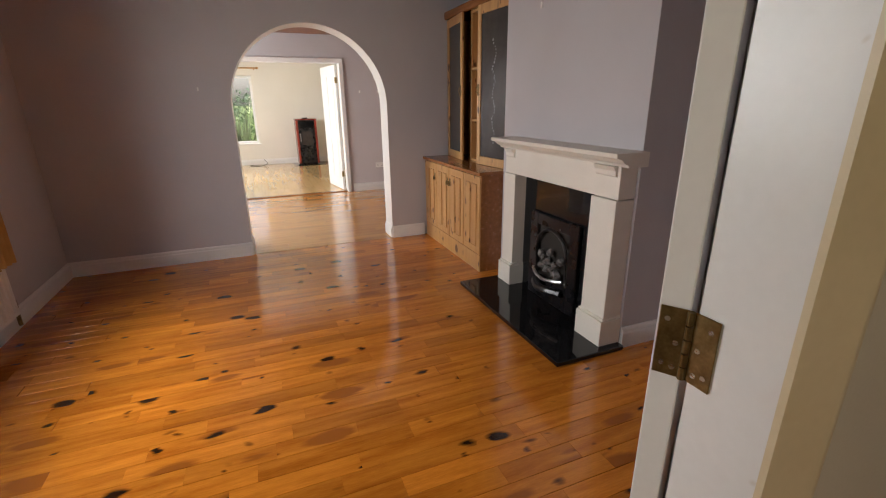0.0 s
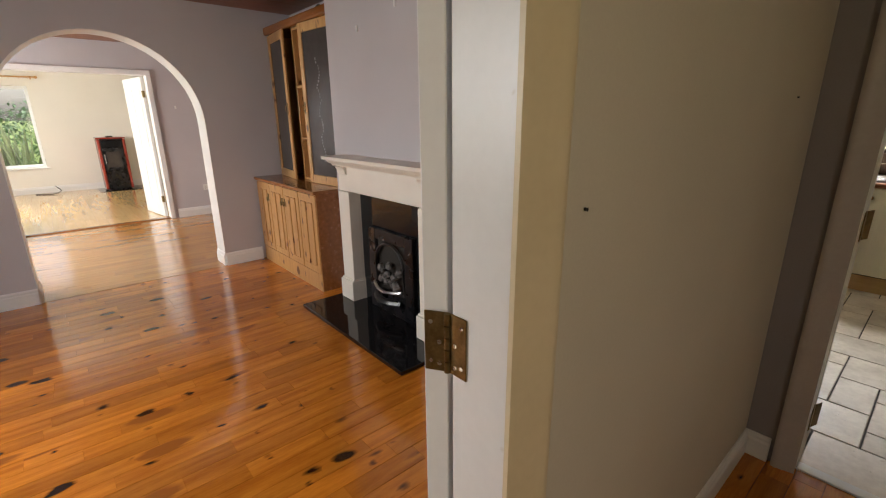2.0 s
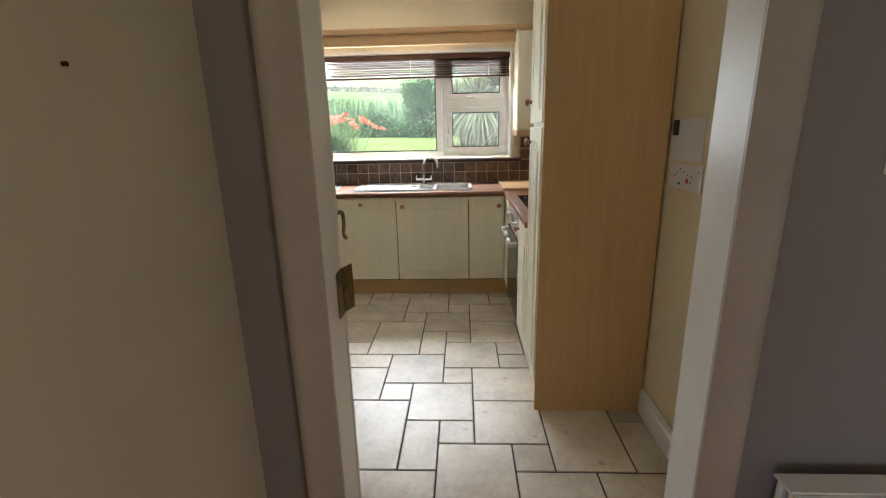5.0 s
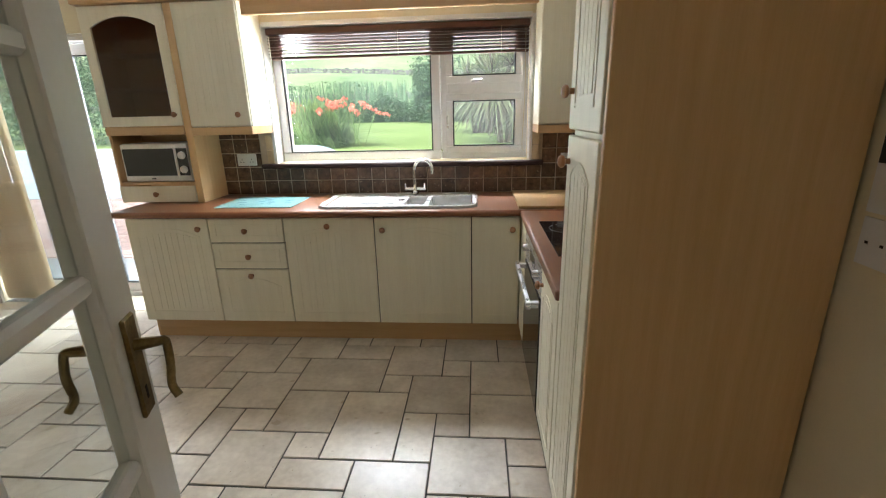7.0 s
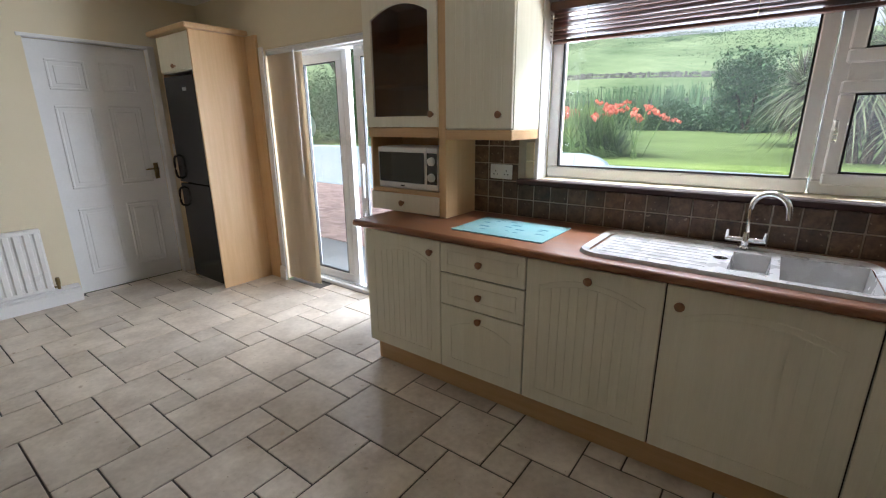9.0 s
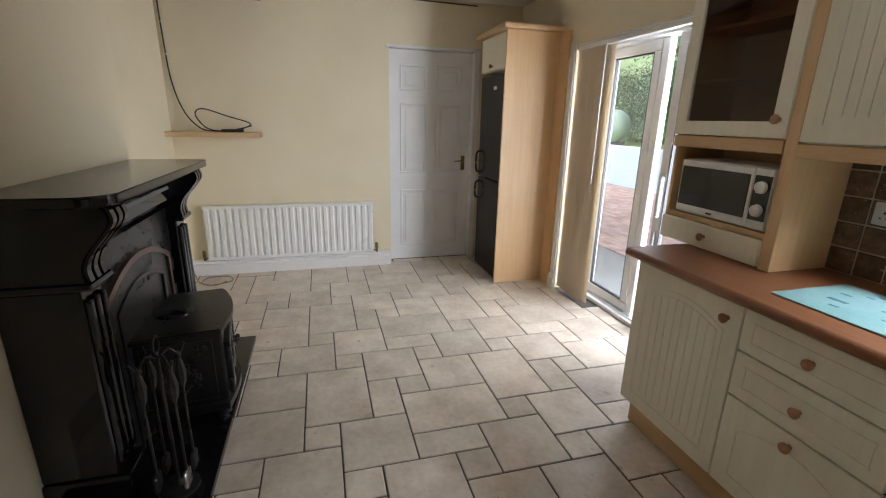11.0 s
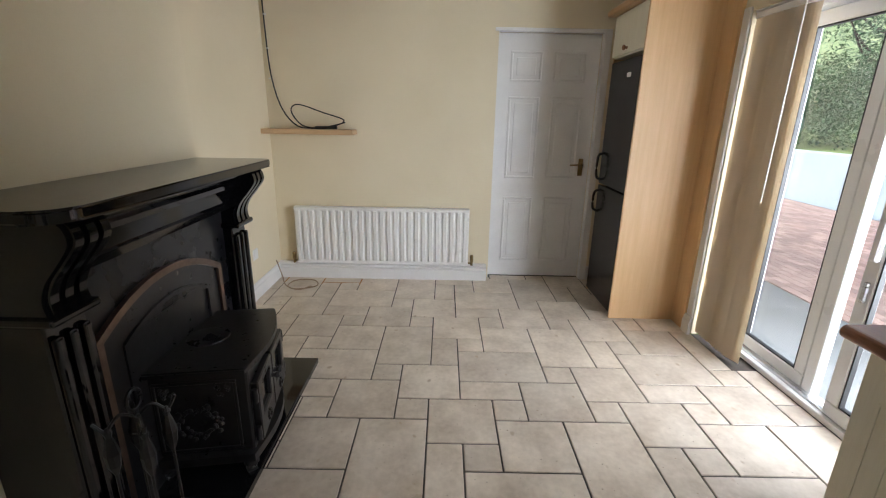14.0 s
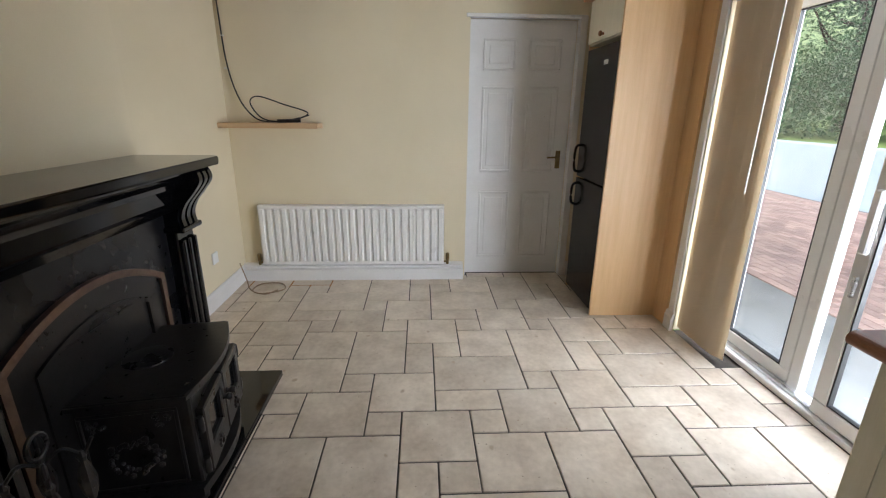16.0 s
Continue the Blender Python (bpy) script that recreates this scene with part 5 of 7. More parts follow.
# ---- kitchen fireplace ----
def kitchen_fireplace():
    t = thing("fireplace", "glossy black stone fireplace with scrolled corbels and arched iron insert", "fireplace", pose(-2.5, 2.8, 0))
    X0, X1 = -3.19, -1.845
    part("hearth", box(-3.24, -1.76, 2.582, 3.135, 0.0, 0.035, 0.004), M_GRANITE, t, "black stone hearth slab")
    # shelf with rounded front corners
    bm = bmesh.new()
    r, N = 0.09, 6
    pts = [(X1, 2.582)] + [(X1 - r + r * math.cos(radians(90 * i / N)), 2.98 - r + r * math.sin(radians(90 * i / N))) for i in range(N + 1)]
    pts += [(X0 + r * 0.4 - r * 0.4 * math.sin(radians(90 * i / N)), 2.98 - r * 0.4 + r * 0.4 * math.cos(radians(90 * i / N))) for i in range(N + 1)] + [(X0, 2.582)]
    f = lambda u, v, d: (u, v, d)
    prism(bm, pts, f, 1.185, 1.222)
    bmesh.ops.bevel(bm, geom=[e for e in bm.edges if abs(e.verts[0].co.z - e.verts[1].co.z) < 1e-5], offset=0.008, segments=2, affect="EDGES")
    part("mantel_shelf", bm, M_MARBLE, t, soft=True)
    # mouldings below the shelf
    bm = bmesh.new()
    prof = [(2.582, 1.184), (2.93, 1.184), (2.925, 1.165), (2.90, 1.150), (2.875, 1.125), (2.87, 1.105), (2.84, 1.095), (2.838, 1.04), (2.82, 1.02), (2.80, 0.985), (2.582, 0.98)]
    prism(bm, prof, lambda u, v, d: (d, u, v), -3.02, -2.01)
    part("frieze", bm, M_MARBLE, t)
    part("front_panel", box(-3.00, -2.0, 2.582, 2.785, 0.036, 0.98), M_MATTBLACK, t, "satin black front panel")
    for x0, x1 in ((-3.13, -2.985), (-2.05, -1.905)):
        p = part("pilaster", box(x0, x1, 2.582, 2.83, 0.16, 0.90, 0.006), M_MARBLE, t)
        w = (x1 - x0) / 3
        for k in range(3):
            part("reed", box(x0 + k * w + 0.008, x0 + (k + 1) * w - 0.008, 2.825, 2.85, 0.20, 0.86, 0.010, 3), M_MARBLE, p, m=I4)
        part("plinth_block", box(x0 - 0.012, x1 + 0.012, 2.582, 2.865, 0.036, 0.16, 0.008, 2), M_MARBLE, t)
        part("collar", box(x0 - 0.015, x1 + 0.015, 2.582, 2.872, 0.90, 0.925, 0.008, 2), M_MARBLE, t)
        # scrolled corbel, swelling outwards to the shelf
        bm = bmesh.new()
        pr = smooth_path([(2.85, 0.926, 0), (2.845, 0.97, 0), (2.865, 1.02, 0), (2.91, 1.075, 0), (2.945, 1.125, 0), (2.94, 1.165, 0), (2.92, 1.184, 0)], 4)
        prism(bm, [(2.582, 0.926)] + [(p2.x, p2.y) for p2 in pr] + [(2.582, 1.184)], lambda u, v, d: (d, u, v), x0, x1)
        c = part("corbel", bm, M_MARBLE, t, soft=True)
        for k in range(3):
            bm = bmesh.new()
            xa, xb = x0 + k * w + 0.010, x0 + (k + 1) * w - 0.010
            prism(bm, [(p2.x - 0.01, p2.y) for p2 in pr] + [(p2.x + 0.014, p2.y) for p2 in pr[::-1]], lambda u, v, d: (d, u, v), xa, xb)
            part("corbel_rib", bm, M_MARBLE, c, m=I4, soft=True)
    # arched insert: bronze outer band, iron inner band, dark recess
    def arch_line(x0, x1, zs, zt, y, N=14):
        return [(x0, y, 0.036), (x0, y, zs)] + [(x0 + (x1 - x0) * i / N, y, zs + (zt - zs) * (1 - (2 * i / N - 1) ** 2)) for i in range(1, N)] + [(x1, y, zs), (x1, y, 0.036)]

    def band(x0, x1, zs, zt, w, y0, y1):
        bm = bmesh.new()
        out = arch_line(x0, x1, zs, zt, 0)
        inn = arch_line(x0 + w, x1 - w, zs - w * 0.5, zt - w, 0)
        for i in range(len(out) - 1):
            prism(bm, [(out[i][0], out[i][2]), (out[i + 1][0], out[i + 1][2]), (inn[i + 1][0], inn[i + 1][2]), (inn[i][0], inn[i][2])], lambda u, v, d: (u, d, v), y0, y1)
        return bm
    ins = part("arch_trim", band(-2.885, -2.085, 0.75, 0.87, 0.028, 2.786, 2.806), M_BRONZE, t, "bronzed arched trim")
    part("iron_surround", band(-2.855, -2.115, 0.735, 0.84, 0.09, 2.786, 2.794), M_IRON, t, "cast iron arched surround")
    part("inner_bead", band(-2.77, -2.20, 0.68, 0.755, 0.016, 2.790, 2.802), M_IRON, t)
    part("register_plate", box(-2.755, -2.215, 2.786, 2.789, 0.036, 0.70), M_IRON, t, "iron register plate")


kitchen_fireplace()


def wood_stove(m):
    """Cast-iron stove with two glazed front doors; local front faces +y."""
    t = thing("wood_stove", "black cast iron stove with double doors and moulded sides", "stove", m)
    W, D = 0.56, 0.43
    Z0, Z1 = 0.14, 0.505
    part("body", box(-W / 2 + 0.03, W / 2 - 0.03, -D / 2 + 0.02, D / 2 - 0.02, Z0, Z1, 0.012, 2), M_IRON, t, m=I4)
    bm = bmesh.new()
    top = [(-W / 2, -D / 2), (W / 2, -D / 2), (W / 2, D / 2 - 0.02)] + [(W / 2 - W * i / 10, D / 2 - 0.02 + 0.05 * math.sin(math.pi * i / 10)) for i in range(1, 10)] + [(-W / 2, D / 2 - 0.02)]
    prism(bm, top, lambda u, v, d: (u, v, d), 0.505, 0.53)
    bmesh.ops.bevel(bm, geom=[e for e in bm.edges if abs(e.verts[0].co.z - e.verts[1].co.z) < 1e-5], offset=0.006, segments=2, affect="EDGES")
    tp = part("top_plate", bm, M_IRON, t, m=I4)
    bm = bmesh.new()
    lathe(bm, [(0.085, 0), (0.083, 0.005), (0.078, 0.006)], Matrix.Translation((0.0, -0.02, 0.5302)), 28)
    part("hot_plate", bm, M_MATTBLACK, tp, m=I4, soft=True)
    bm = bmesh.new()
    base = [(u * 0.98, v) for u, v in top]
    prism(bm, base, lambda u, v, d: (u, v, d), 0.105, 0.14)
    part("ash_ledge", bm, M_IRON, t, m=I4)
    for x in (-W / 2 + 0.06, W / 2 - 0.06):
        for y in (-D / 2 + 0.07, D / 2 - 0.06):
            bm = bmesh.new()
            sweep(bm, smooth_path([(x, y, 0.11), (x * 1.08, y * 1.08, 0.075), (x * 1.02, y * 1.02, 0.04), (x * 1.12, y * 1.12, 0.036)], 4), [0.03] * 5 + [0.022] * 4 + [0.02] * 4, 10)
            part("foot", bm, M_IRON, t, m=I4, soft=True)
    for s in (-1, 1):
        x0, x1 = (0.004, W / 2 - 0.045) if s > 0 else (-W / 2 + 0.045, -0.004)
        y = D / 2 - 0.012
        bm = bmesh.new()
        b = 0.045
        for a0, a1, c0, c1 in ((x0, x1, 0.17, 0.17 + b + 0.05), (x0, x1, 0.43 - 0.03, 0.44), (x0, x0 + b, 0.2, 0.43), (x1 - b, x1, 0.2, 0.43)):
            bx(bm, a0, a1, y - 0.01, y + 0.022, c0, c1, 0.005)
        d = part("stove_door", bm, M_IRON, t, m=I4)
        part("stove_glass", box(x0 + b, x1 - b, y, y + 0.006, 0.26, 0.41), M_BLACKGL, d, "sooty glass", m=I4)
        xm = (x0 + x1) / 2
        bm = bmesh.new()
        for k in range(8):
            a = k * math.pi / 4
            lathe(bm, [(0.010, 0), (0.006, 0.008)], Matrix.Translation((xm + 0.018 * math.cos(a), y + 0.022, 0.215 + 0.018 * math.sin(a))) @ pose(0, 0, 0, -90), 8)
        lathe(bm, [(0.012, 0), (0.008, 0.014)], Matrix.Translation((xm, y + 0.022, 0.215)) @ pose(0, 0, 0, -90), 10)
        part("air_vent", bm, M_IRON, d, "rosette air vent", m=I4)
        bm = bmesh.new()
        lathe(bm, [(0.012, 0), (0.009, 0.01), (0.016, 0.022), (0.010, 0.034)], Matrix.Translation((s * 0.022, y + 0.022, 0.34)) @ pose(0, 0, 0, -90), 10)
        part("door_knob", bm, M_IRON, d, m=I4, soft=True)
        for z in (0.22, 0.39):
            part("hinge", lathe(bmesh.new(), [(0.011, -0.03), (0.013, 0), (0.011, 0.03)], Matrix.Translation((s * (W / 2 - 0.03), y + 0.01, z)), 10), M_IRON, d, m=I4, soft=True)
        # side relief: framed panel with a wreath and corner sprays
        xs = s * (W / 2 - 0.03)
        bm = bmesh.new()
        for a0, a1, c0, c1 in ((-0.15, 0.15, 0.16, 0.172), (-0.15, 0.15, 0.46, 0.472), (-0.15, -0.138, 0.172, 0.46), (0.138, 0.15, 0.172, 0.46)):
            bx(bm, xs - 0.006, xs + 0.006, a0, a1, c0, c1, 0.002)
        part("panel_bead", bm, M_IRON, t, m=I4)
        bm = bmesh.new()
        random.seed(11)
        for k in range(44):
            a = 2 * math.pi * k / 44
            rr = 0.062 + random.uniform(-0.016, 0.016)
            r2 = random.uniform(0.006, 0.012)
            lathe(bm, [(r2, -0.004), (r2, 0.005), (r2 * 0.4, 0.010)], Matrix.Translation((xs, rr * math.cos(a) * 1.1, 0.29 + rr * math.sin(a))) @ pose(0, 0, 0, 0, 90 * s), 6)
        for cy in (-0.10, 0.10):
            for k in range(9):
                lathe(bm, [(0.008, -0.004), (0.007, 0.005), (0.003, 0.009)], Matrix.Translation((xs, cy + random.uniform(-0.026, 0.026), 0.425 + random.uniform(-0.02, 0.02))) @ pose(0, 0, 0, 0, 90 * s), 6)
        part("wreath_relief", bm, M_IRON, t, "cast wreath ornament", m=I4, soft=True)["kind"] = "stuff"


wood_stove(pose(-2.56, 2.905, 0.0, 0, 0, 9))


def fire_tools():
    """Stand of fire irons with a looped top."""
    c = Vector((-1.93, 3.01, 0.035))
    t = thing("fire_tool_stand", "black iron companion set with hanging fire tools", "fire tools", Matrix.Translation(c))
    bm = bmesh.new()
    lathe(bm, [(0.075, 0), (0.075, 0.012), (0.02, 0.02), (0.010, 0.04)], n=18)
    part("base", bm, M_IRON, t, m=I4, soft=True)
    part("pole", sweep(bmesh.new(), [(0, 0, 0.03), (0, 0, 0.60)], 0.007), M_IRON, t, m=I4)
    bm = bmesh.new()
    sweep(bm, [(0.028 * math.cos(a), 0, 0.632 + 0.032 * math.sin(a)) for a in [2 * math.pi * i / 16 for i in range(17)]], 0.006, 6)
    part("ring_handle", bm, M_IRON, t, m=I4, soft=True)
    for k in range(4):
        a = radians(45 + 90 * k)
        ux, uy = math.cos(a), math.sin(a)
        part("hook_arm", sweep(bmesh.new(), smooth_path([(0, 0, 0.575), (ux * 0.04, uy * 0.04, 0.60), (ux * 0.075, uy * 0.075, 0.565), (ux * 0.10, uy * 0.10, 0.60)], 4), 0.005, 6), M_IRON, t, m=I4, soft=True)
        x, y = ux * 0.072, uy * 0.072
        tool = part("fire_tool", sweep(bmesh.new(), [(x, y, 0.10), (x, y, 0.44)], 0.005, 6), M_IRON, t, m=I4)
        bm = bmesh.new()
        lathe(bm, [(0.006, 0.42), (0.017, 0.45), (0.021, 0.49), (0.013, 0.53), (0.008, 0.545), (0.012, 0.56), (0.004, 0.575)], Matrix.Translation((x, y, 0)), 8)
        part("grip", bm, M_IRON, tool, "twisted iron grip", m=I4)
        bm = bmesh.new()
        bx(bm, x - 0.03, x + 0.03, y - 0.008, y + 0.008, 0.05, 0.12, 0.006)
        part("tool_head", bm, M_IRON if k else M_STEEL, tool, m=I4)


fire_tools()


# ---- living room ----
def living_fireplace():
    t = thing("fireplace", "ivory painted fireplace surround with black granite hearth", "fireplace", pose(-2.37, 1.8, 0))
    part("hearth", box(-3.02, -1.71, 1.455, 1.928, 0.0, 0.03, 0.004), M_GRANITE, t, "polished black granite hearth")
    part("back_panel", box(-2.90, -1.95, 1.90, 1.928, 0.031, 0.95), M_GRANITE, t, "polished black granite back panel")
    for x0, x1 in ((-2.955, -2.80), (-1.965, -1.765)):
        part("leg", box(x0, x1, 1.80, 1.928, 0.20, 0.90, 0.003), M_MANTELW, t)
        part("leg_block", box(x0 - 0.012, x1 + 0.012, 1.775, 1.928, 0.031, 0.19, 0.003), M_MANTELW, t)
        part("leg_cap", box(x0 - 0.008, x1 + 0.008, 1.785, 1.928, 0.19, 0.205, 0.005), M_MANTELW, t)
        bm = bmesh.new()
        prism(bm, [(1.812, 1.025), (1.797, 1.032), (1.792, 1.06), (1.775, 1.084), (1.812, 1.084)], lambda u, v, d: (d, u, v), x0 + 0.02, x1 - 0.02)
        part("corbel", bm, M_MANTELW, t)
    part("lintel", box(-2.955, -1.765, 1.81, 1.928, 0.905, 1.085, 0.003), M_MANTELW, t)
    bm = bmesh.new()
    prof = [(1.926, 1.085), (1.80, 1.085), (1.79, 1.10), (1.765, 1.110), (1.745, 1.130), (1.715, 1.137), (1.71, 1.161), (1.926, 1.161)]
    prism(bm, prof, lambda u, v, d: (d, u, v), -3.02, -1.70)
    part("mantel_shelf", bm, M_MANTELW, t)
    # gas fire
    g = thing("gas_fire", "black arched inset gas fire with pale coals", "fire", pose(-2.4, 1.85, 0.03))
    bm = bmesh.new()
    fx0, fx1 = -2.66, -2.12
    f = lambda u, v, d: (u, d, v)
    for a0, a1, c0, c1 in ((fx0, fx0 + 0.09, 0.031, 0.66), (fx1 - 0.09, fx1, 0.031, 0.66), (fx0 + 0.09, fx1 - 0.09, 0.58, 0.66), (fx0 + 0.09, fx1 - 0.09, 0.031, 0.20)):
        bx(bm, a0, a1, 1.865, 1.899, c0, c1, 0.005)
    part("frame", bm, M_MATTBLACK, g)
    bm = bmesh.new()
    cxx, rr = (fx0 + fx1) / 2, 0.17
    N = 14
    sweep(bm, [(cxx - rr, 1.86, 0.22)] + [(cxx - rr * math.cos(math.pi * i / N), 1.86, 0.42 + 0.15 * math.sin(math.pi * i / N)) for i in range(N + 1)] + [(cxx + rr, 1.86, 0.22)], 0.011, 8)
    part("arch_trim", bm, M_IRON, g, soft=True)
    part("firebox", box(fx0 + 0.09, fx1 - 0.09, 1.892, 1.898, 0.2, 0.58), M_DARK, g)
    bm = bmesh.new()
    sweep(bm, [(cxx - 0.17 + 0.34 * i / 12, 1.84 - 0.05 * math.sin(math.pi * i / 12), 0.255 - 0.02 * math.sin(math.pi * i / 12)) for i in range(13)], 0.012, 8)
    part("fender_bar", bm, M_STEEL, g, "bright curved fender bar", soft=True)
    bm = bmesh.new()
    sweep(bm, [(cxx - 0.15 + 0.30 * i / 12, 1.85 - 0.06 * math.sin(math.pi * i / 12), 0.16) for i in range(13)], 0.03, 8)
    part("ash_front", bm, M_IRON, g, soft=True)
    random.seed(2)
    for k in range(16):
        bm = bmesh.new()
        bmesh.ops.create_icosphere(bm, subdivisions=1, radius=random.uniform(0.022, 0.036), matrix=pose(cxx + random.uniform(-0.13, 0.13), 1.862 + random.uniform(-0.02, 0.012), 0.27 + 0.16 * (k / 16) * random.random(), 40 * k, 25 * k))
        for v in bm.verts:
            v.co += Vector((random.uniform(-1, 1), random.uniform(-1, 1), random.uniform(-1, 1))) * 0.006
        part("coal", bm, M_COAL, g)
    part("knob_bar", box(cxx - 0.025, cxx + 0.025, 1.79, 1.81, 0.115, 0.13, 0.004), M_CHROME, g, "small bright control")
    bm = box(cxx - 0.012, cxx + 0.012, 1.80, 1.87, 0.11, 0.118)
    part("control_arm", bm, M_IRON, g)


living_fireplace()


def pine_cabinet():
    x0, x1, y0, y1 = -4.53, -3.21, 1.72, 2.245
    t = thing("pine_sideboard", "knotty pine sideboard with panelled doors beside the fireplace", "sideboard", pose(-3.87, 2.0, 0))
    part("body", box(x0, x1 - 0.012, y0 + 0.02, y1, 0.0, 0.84, 0.003), M_PINEFURN, t)
    part("side_panel", box(x1 - 0.0115, x1 + 0.002, y0 + 0.012, y1, 0.0, 0.84, 0.002), M_PINETOP, t, "dark stained side panel")
    part("top", box(x0 - 0.02, x1 + 0.015, y0 - 0.016, y1, 0.84, 0.868, 0.006, 2), M_PINETOP, t, "stained pine top")
    part("plinth", box(x0 + 0.01, x1 - 0.002, y0 + 0.004, y0 + 0.02, 0.0, 0.15), M_PINEFURN, t)
    w = (x1 - x0) / 4
    for k in range(4):
        a0, a1 = x0 + k * w + 0.006, x0 + (k + 1) * w - 0.006
        d = part("cabinet_door", box(a0, a1, y0, y0 + 0.019, 0.155, 0.83, 0.004), M_PINEFURN, t)
        mid = (a0 + a1) / 2
        for p0, p1 in ((a0 + 0.05, mid - 0.012), (mid + 0.012, a1 - 0.05)):
            part("raised_panel", box(p0, p1, y0 - 0.008, y0, 0.22, 0.765, 0.007), M_PINEFURN, d, m=I4)
    for x in (x0 + w - 0.035, x0 + 2 * w - 0.03, x0 + 2 * w + 0.03):
        bm = bmesh.new()
        bx(bm, x - 0.012, x + 0.012, y0 - 0.006, y0, 0.66, 0.73, 0.002)
        sweep(bm, [(x + 0.014 * math.cos(a), y0 - 0.014, 0.68 + 0.02 * math.sin(a)) for a in [2 * math.pi * i / 12 for i in range(13)]], 0.004, 6)
        part("handle", bm, M_BRASS, t, "dark metal drop handle", soft=True)
    h = thing("pine_hutch", "tall pine glazed hutch with its etched glass doors ajar", "hutch", pose(-3.87, 2.1, 0.868))
    hy0, hz0, hz1 = 1.99, 0.869, 2.20
    hx0, hx1 = -4.53, -3.24
    for a0, a1 in ((hx0, hx0 + 0.025), (hx1 - 0.025, hx1), (-4.02, -3.995), (-3.775, -3.75)):
        part("side_panel", box(a0, a1, hy0 + 0.025, 2.243, hz0, hz1, 0.002), M_PINEFURN, h)
    part("back_panel", box(hx0 + 0.025, hx1 - 0.025, 2.23, 2.243, hz0, hz1), M_PINETOP, h, "dark stained back panel")
    for z in (hz0, 1.24, 1.70, hz1 - 0.02):
        part("shelf", box(-3.994, -3.776, hy0 + 0.025, 2.23, z, z + 0.02), M_PINEFURN, h)
    part("cornice", box(hx0 - 0.015, hx1 + 0.02, hy0 - 0.03, 2.245, hz1, hz1 + 0.075, 0.02, 2), M_PINETOP, h)
    for x, s, ang in ((hx0 + 0.01, 1, -7), (hx1 - 0.005, -1, 5)):
        w2, b = 0.50, 0.055
        m = h.matrix_world.inverted() @ pose(x, hy0 + 0.02, hz0, 0, 0, ang)
        bm = bmesh.new()
        X = (lambda a, c: (min(a * s, c * s), max(a * s, c * s)))
        H = hz1 - hz0 - 0.005
        for a, c, z0, z1 in ((0, b, 0, H), (w2 - b, w2, 0, H), (b, w2 - b, 0, b + 0.02), (b, w2 - b, H - b - 0.02, H)):
            xa, xb = X(a, c)
            bx(bm, xa, xb, -0.022, 0.0, z0, z1, 0.004)
        d = part("glazed_door", bm, M_PINEFURN, h, m=m)
        xa, xb = X(b, w2 - b)
        part("pane", box(xa, xb, -0.012, -0.008, b + 0.02, H - b - 0.02), M_ETCHED, d, "grey etched glass pane", m=I4)
        if s < 0:
            bm = bmesh.new()
            random.seed(6)
            for k in range(34):
                z = 0.2 + 0.85 * k / 34
                xx = (xa + xb) / 2 + 0.02 * math.sin(k * 0.7) + random.uniform(-0.012, 0.012)
                bx(bm, xx, xx + random.uniform(0.006, 0.02), -0.0135, -0.0121, z, z + random.uniform(0.008, 0.02))
            part("etched_motif", bm, M_ETCH, d, "pale etched plant motif", m=I4)["kind"] = "stuff"
        bm = bmesh.new()
        hx = s * (w2 - 0.025)
        bx(bm, hx - 0.01, hx + 0.01, -0.028, -0.022, 0.60, 0.70, 0.002)
        sweep(bm, [(hx, -0.03, 0.68), (hx, -0.045, 0.665), (hx, -0.045, 0.635), (hx, -0.03, 0.62)], 0.005, 6)
        part("handle", bm, M_BRASS, d, "dark metal pull handle", m=I4, soft=True)
    orn = thing("small_ornament", "small dark ornament on top of the hutch", "ornament", pose(-3.62, 2.1, hz1 + 0.075))
    bm = bmesh.new()
    lathe(bm, [(0.03, 0), (0.04, 0.02), (0.025, 0.05), (0.012, 0.065)], n=12)
    part("body", bm, M_DARK, orn, m=I4, soft=True)


pine_cabinet()


def simple_window(name, x0, x1, z0, z1, y, label):
    t = thing(name, label, "window", pose((x0 + x1) / 2, y, z0), kind="structure")
    glazing_unit(t, x0 + 0.002, (x0 + x1) / 2 - 0.002, z0 + 0.002, z1 - 0.002, y, 0.05)
    glazing_unit(t, (x0 + x1) / 2 + 0.002, x1 - 0.002, z0 + 0.002, z1 - 0.002, y, 0.05)


simple_window("window_2", -3.0, -1.4, 0.9, 2.05, -1.72, "white framed living room window")
# the next two are unseen, added to brighten the rooms beyond the arch
simple_window("window_3", -7.0, -5.5, 0.9, 2.05, -1.72, "unseen white framed window added to light the middle room")
simple_window("window_4", -10.5, -8.6, 0.5, 2.1, -1.72, "unseen white framed side window added to light the far room")


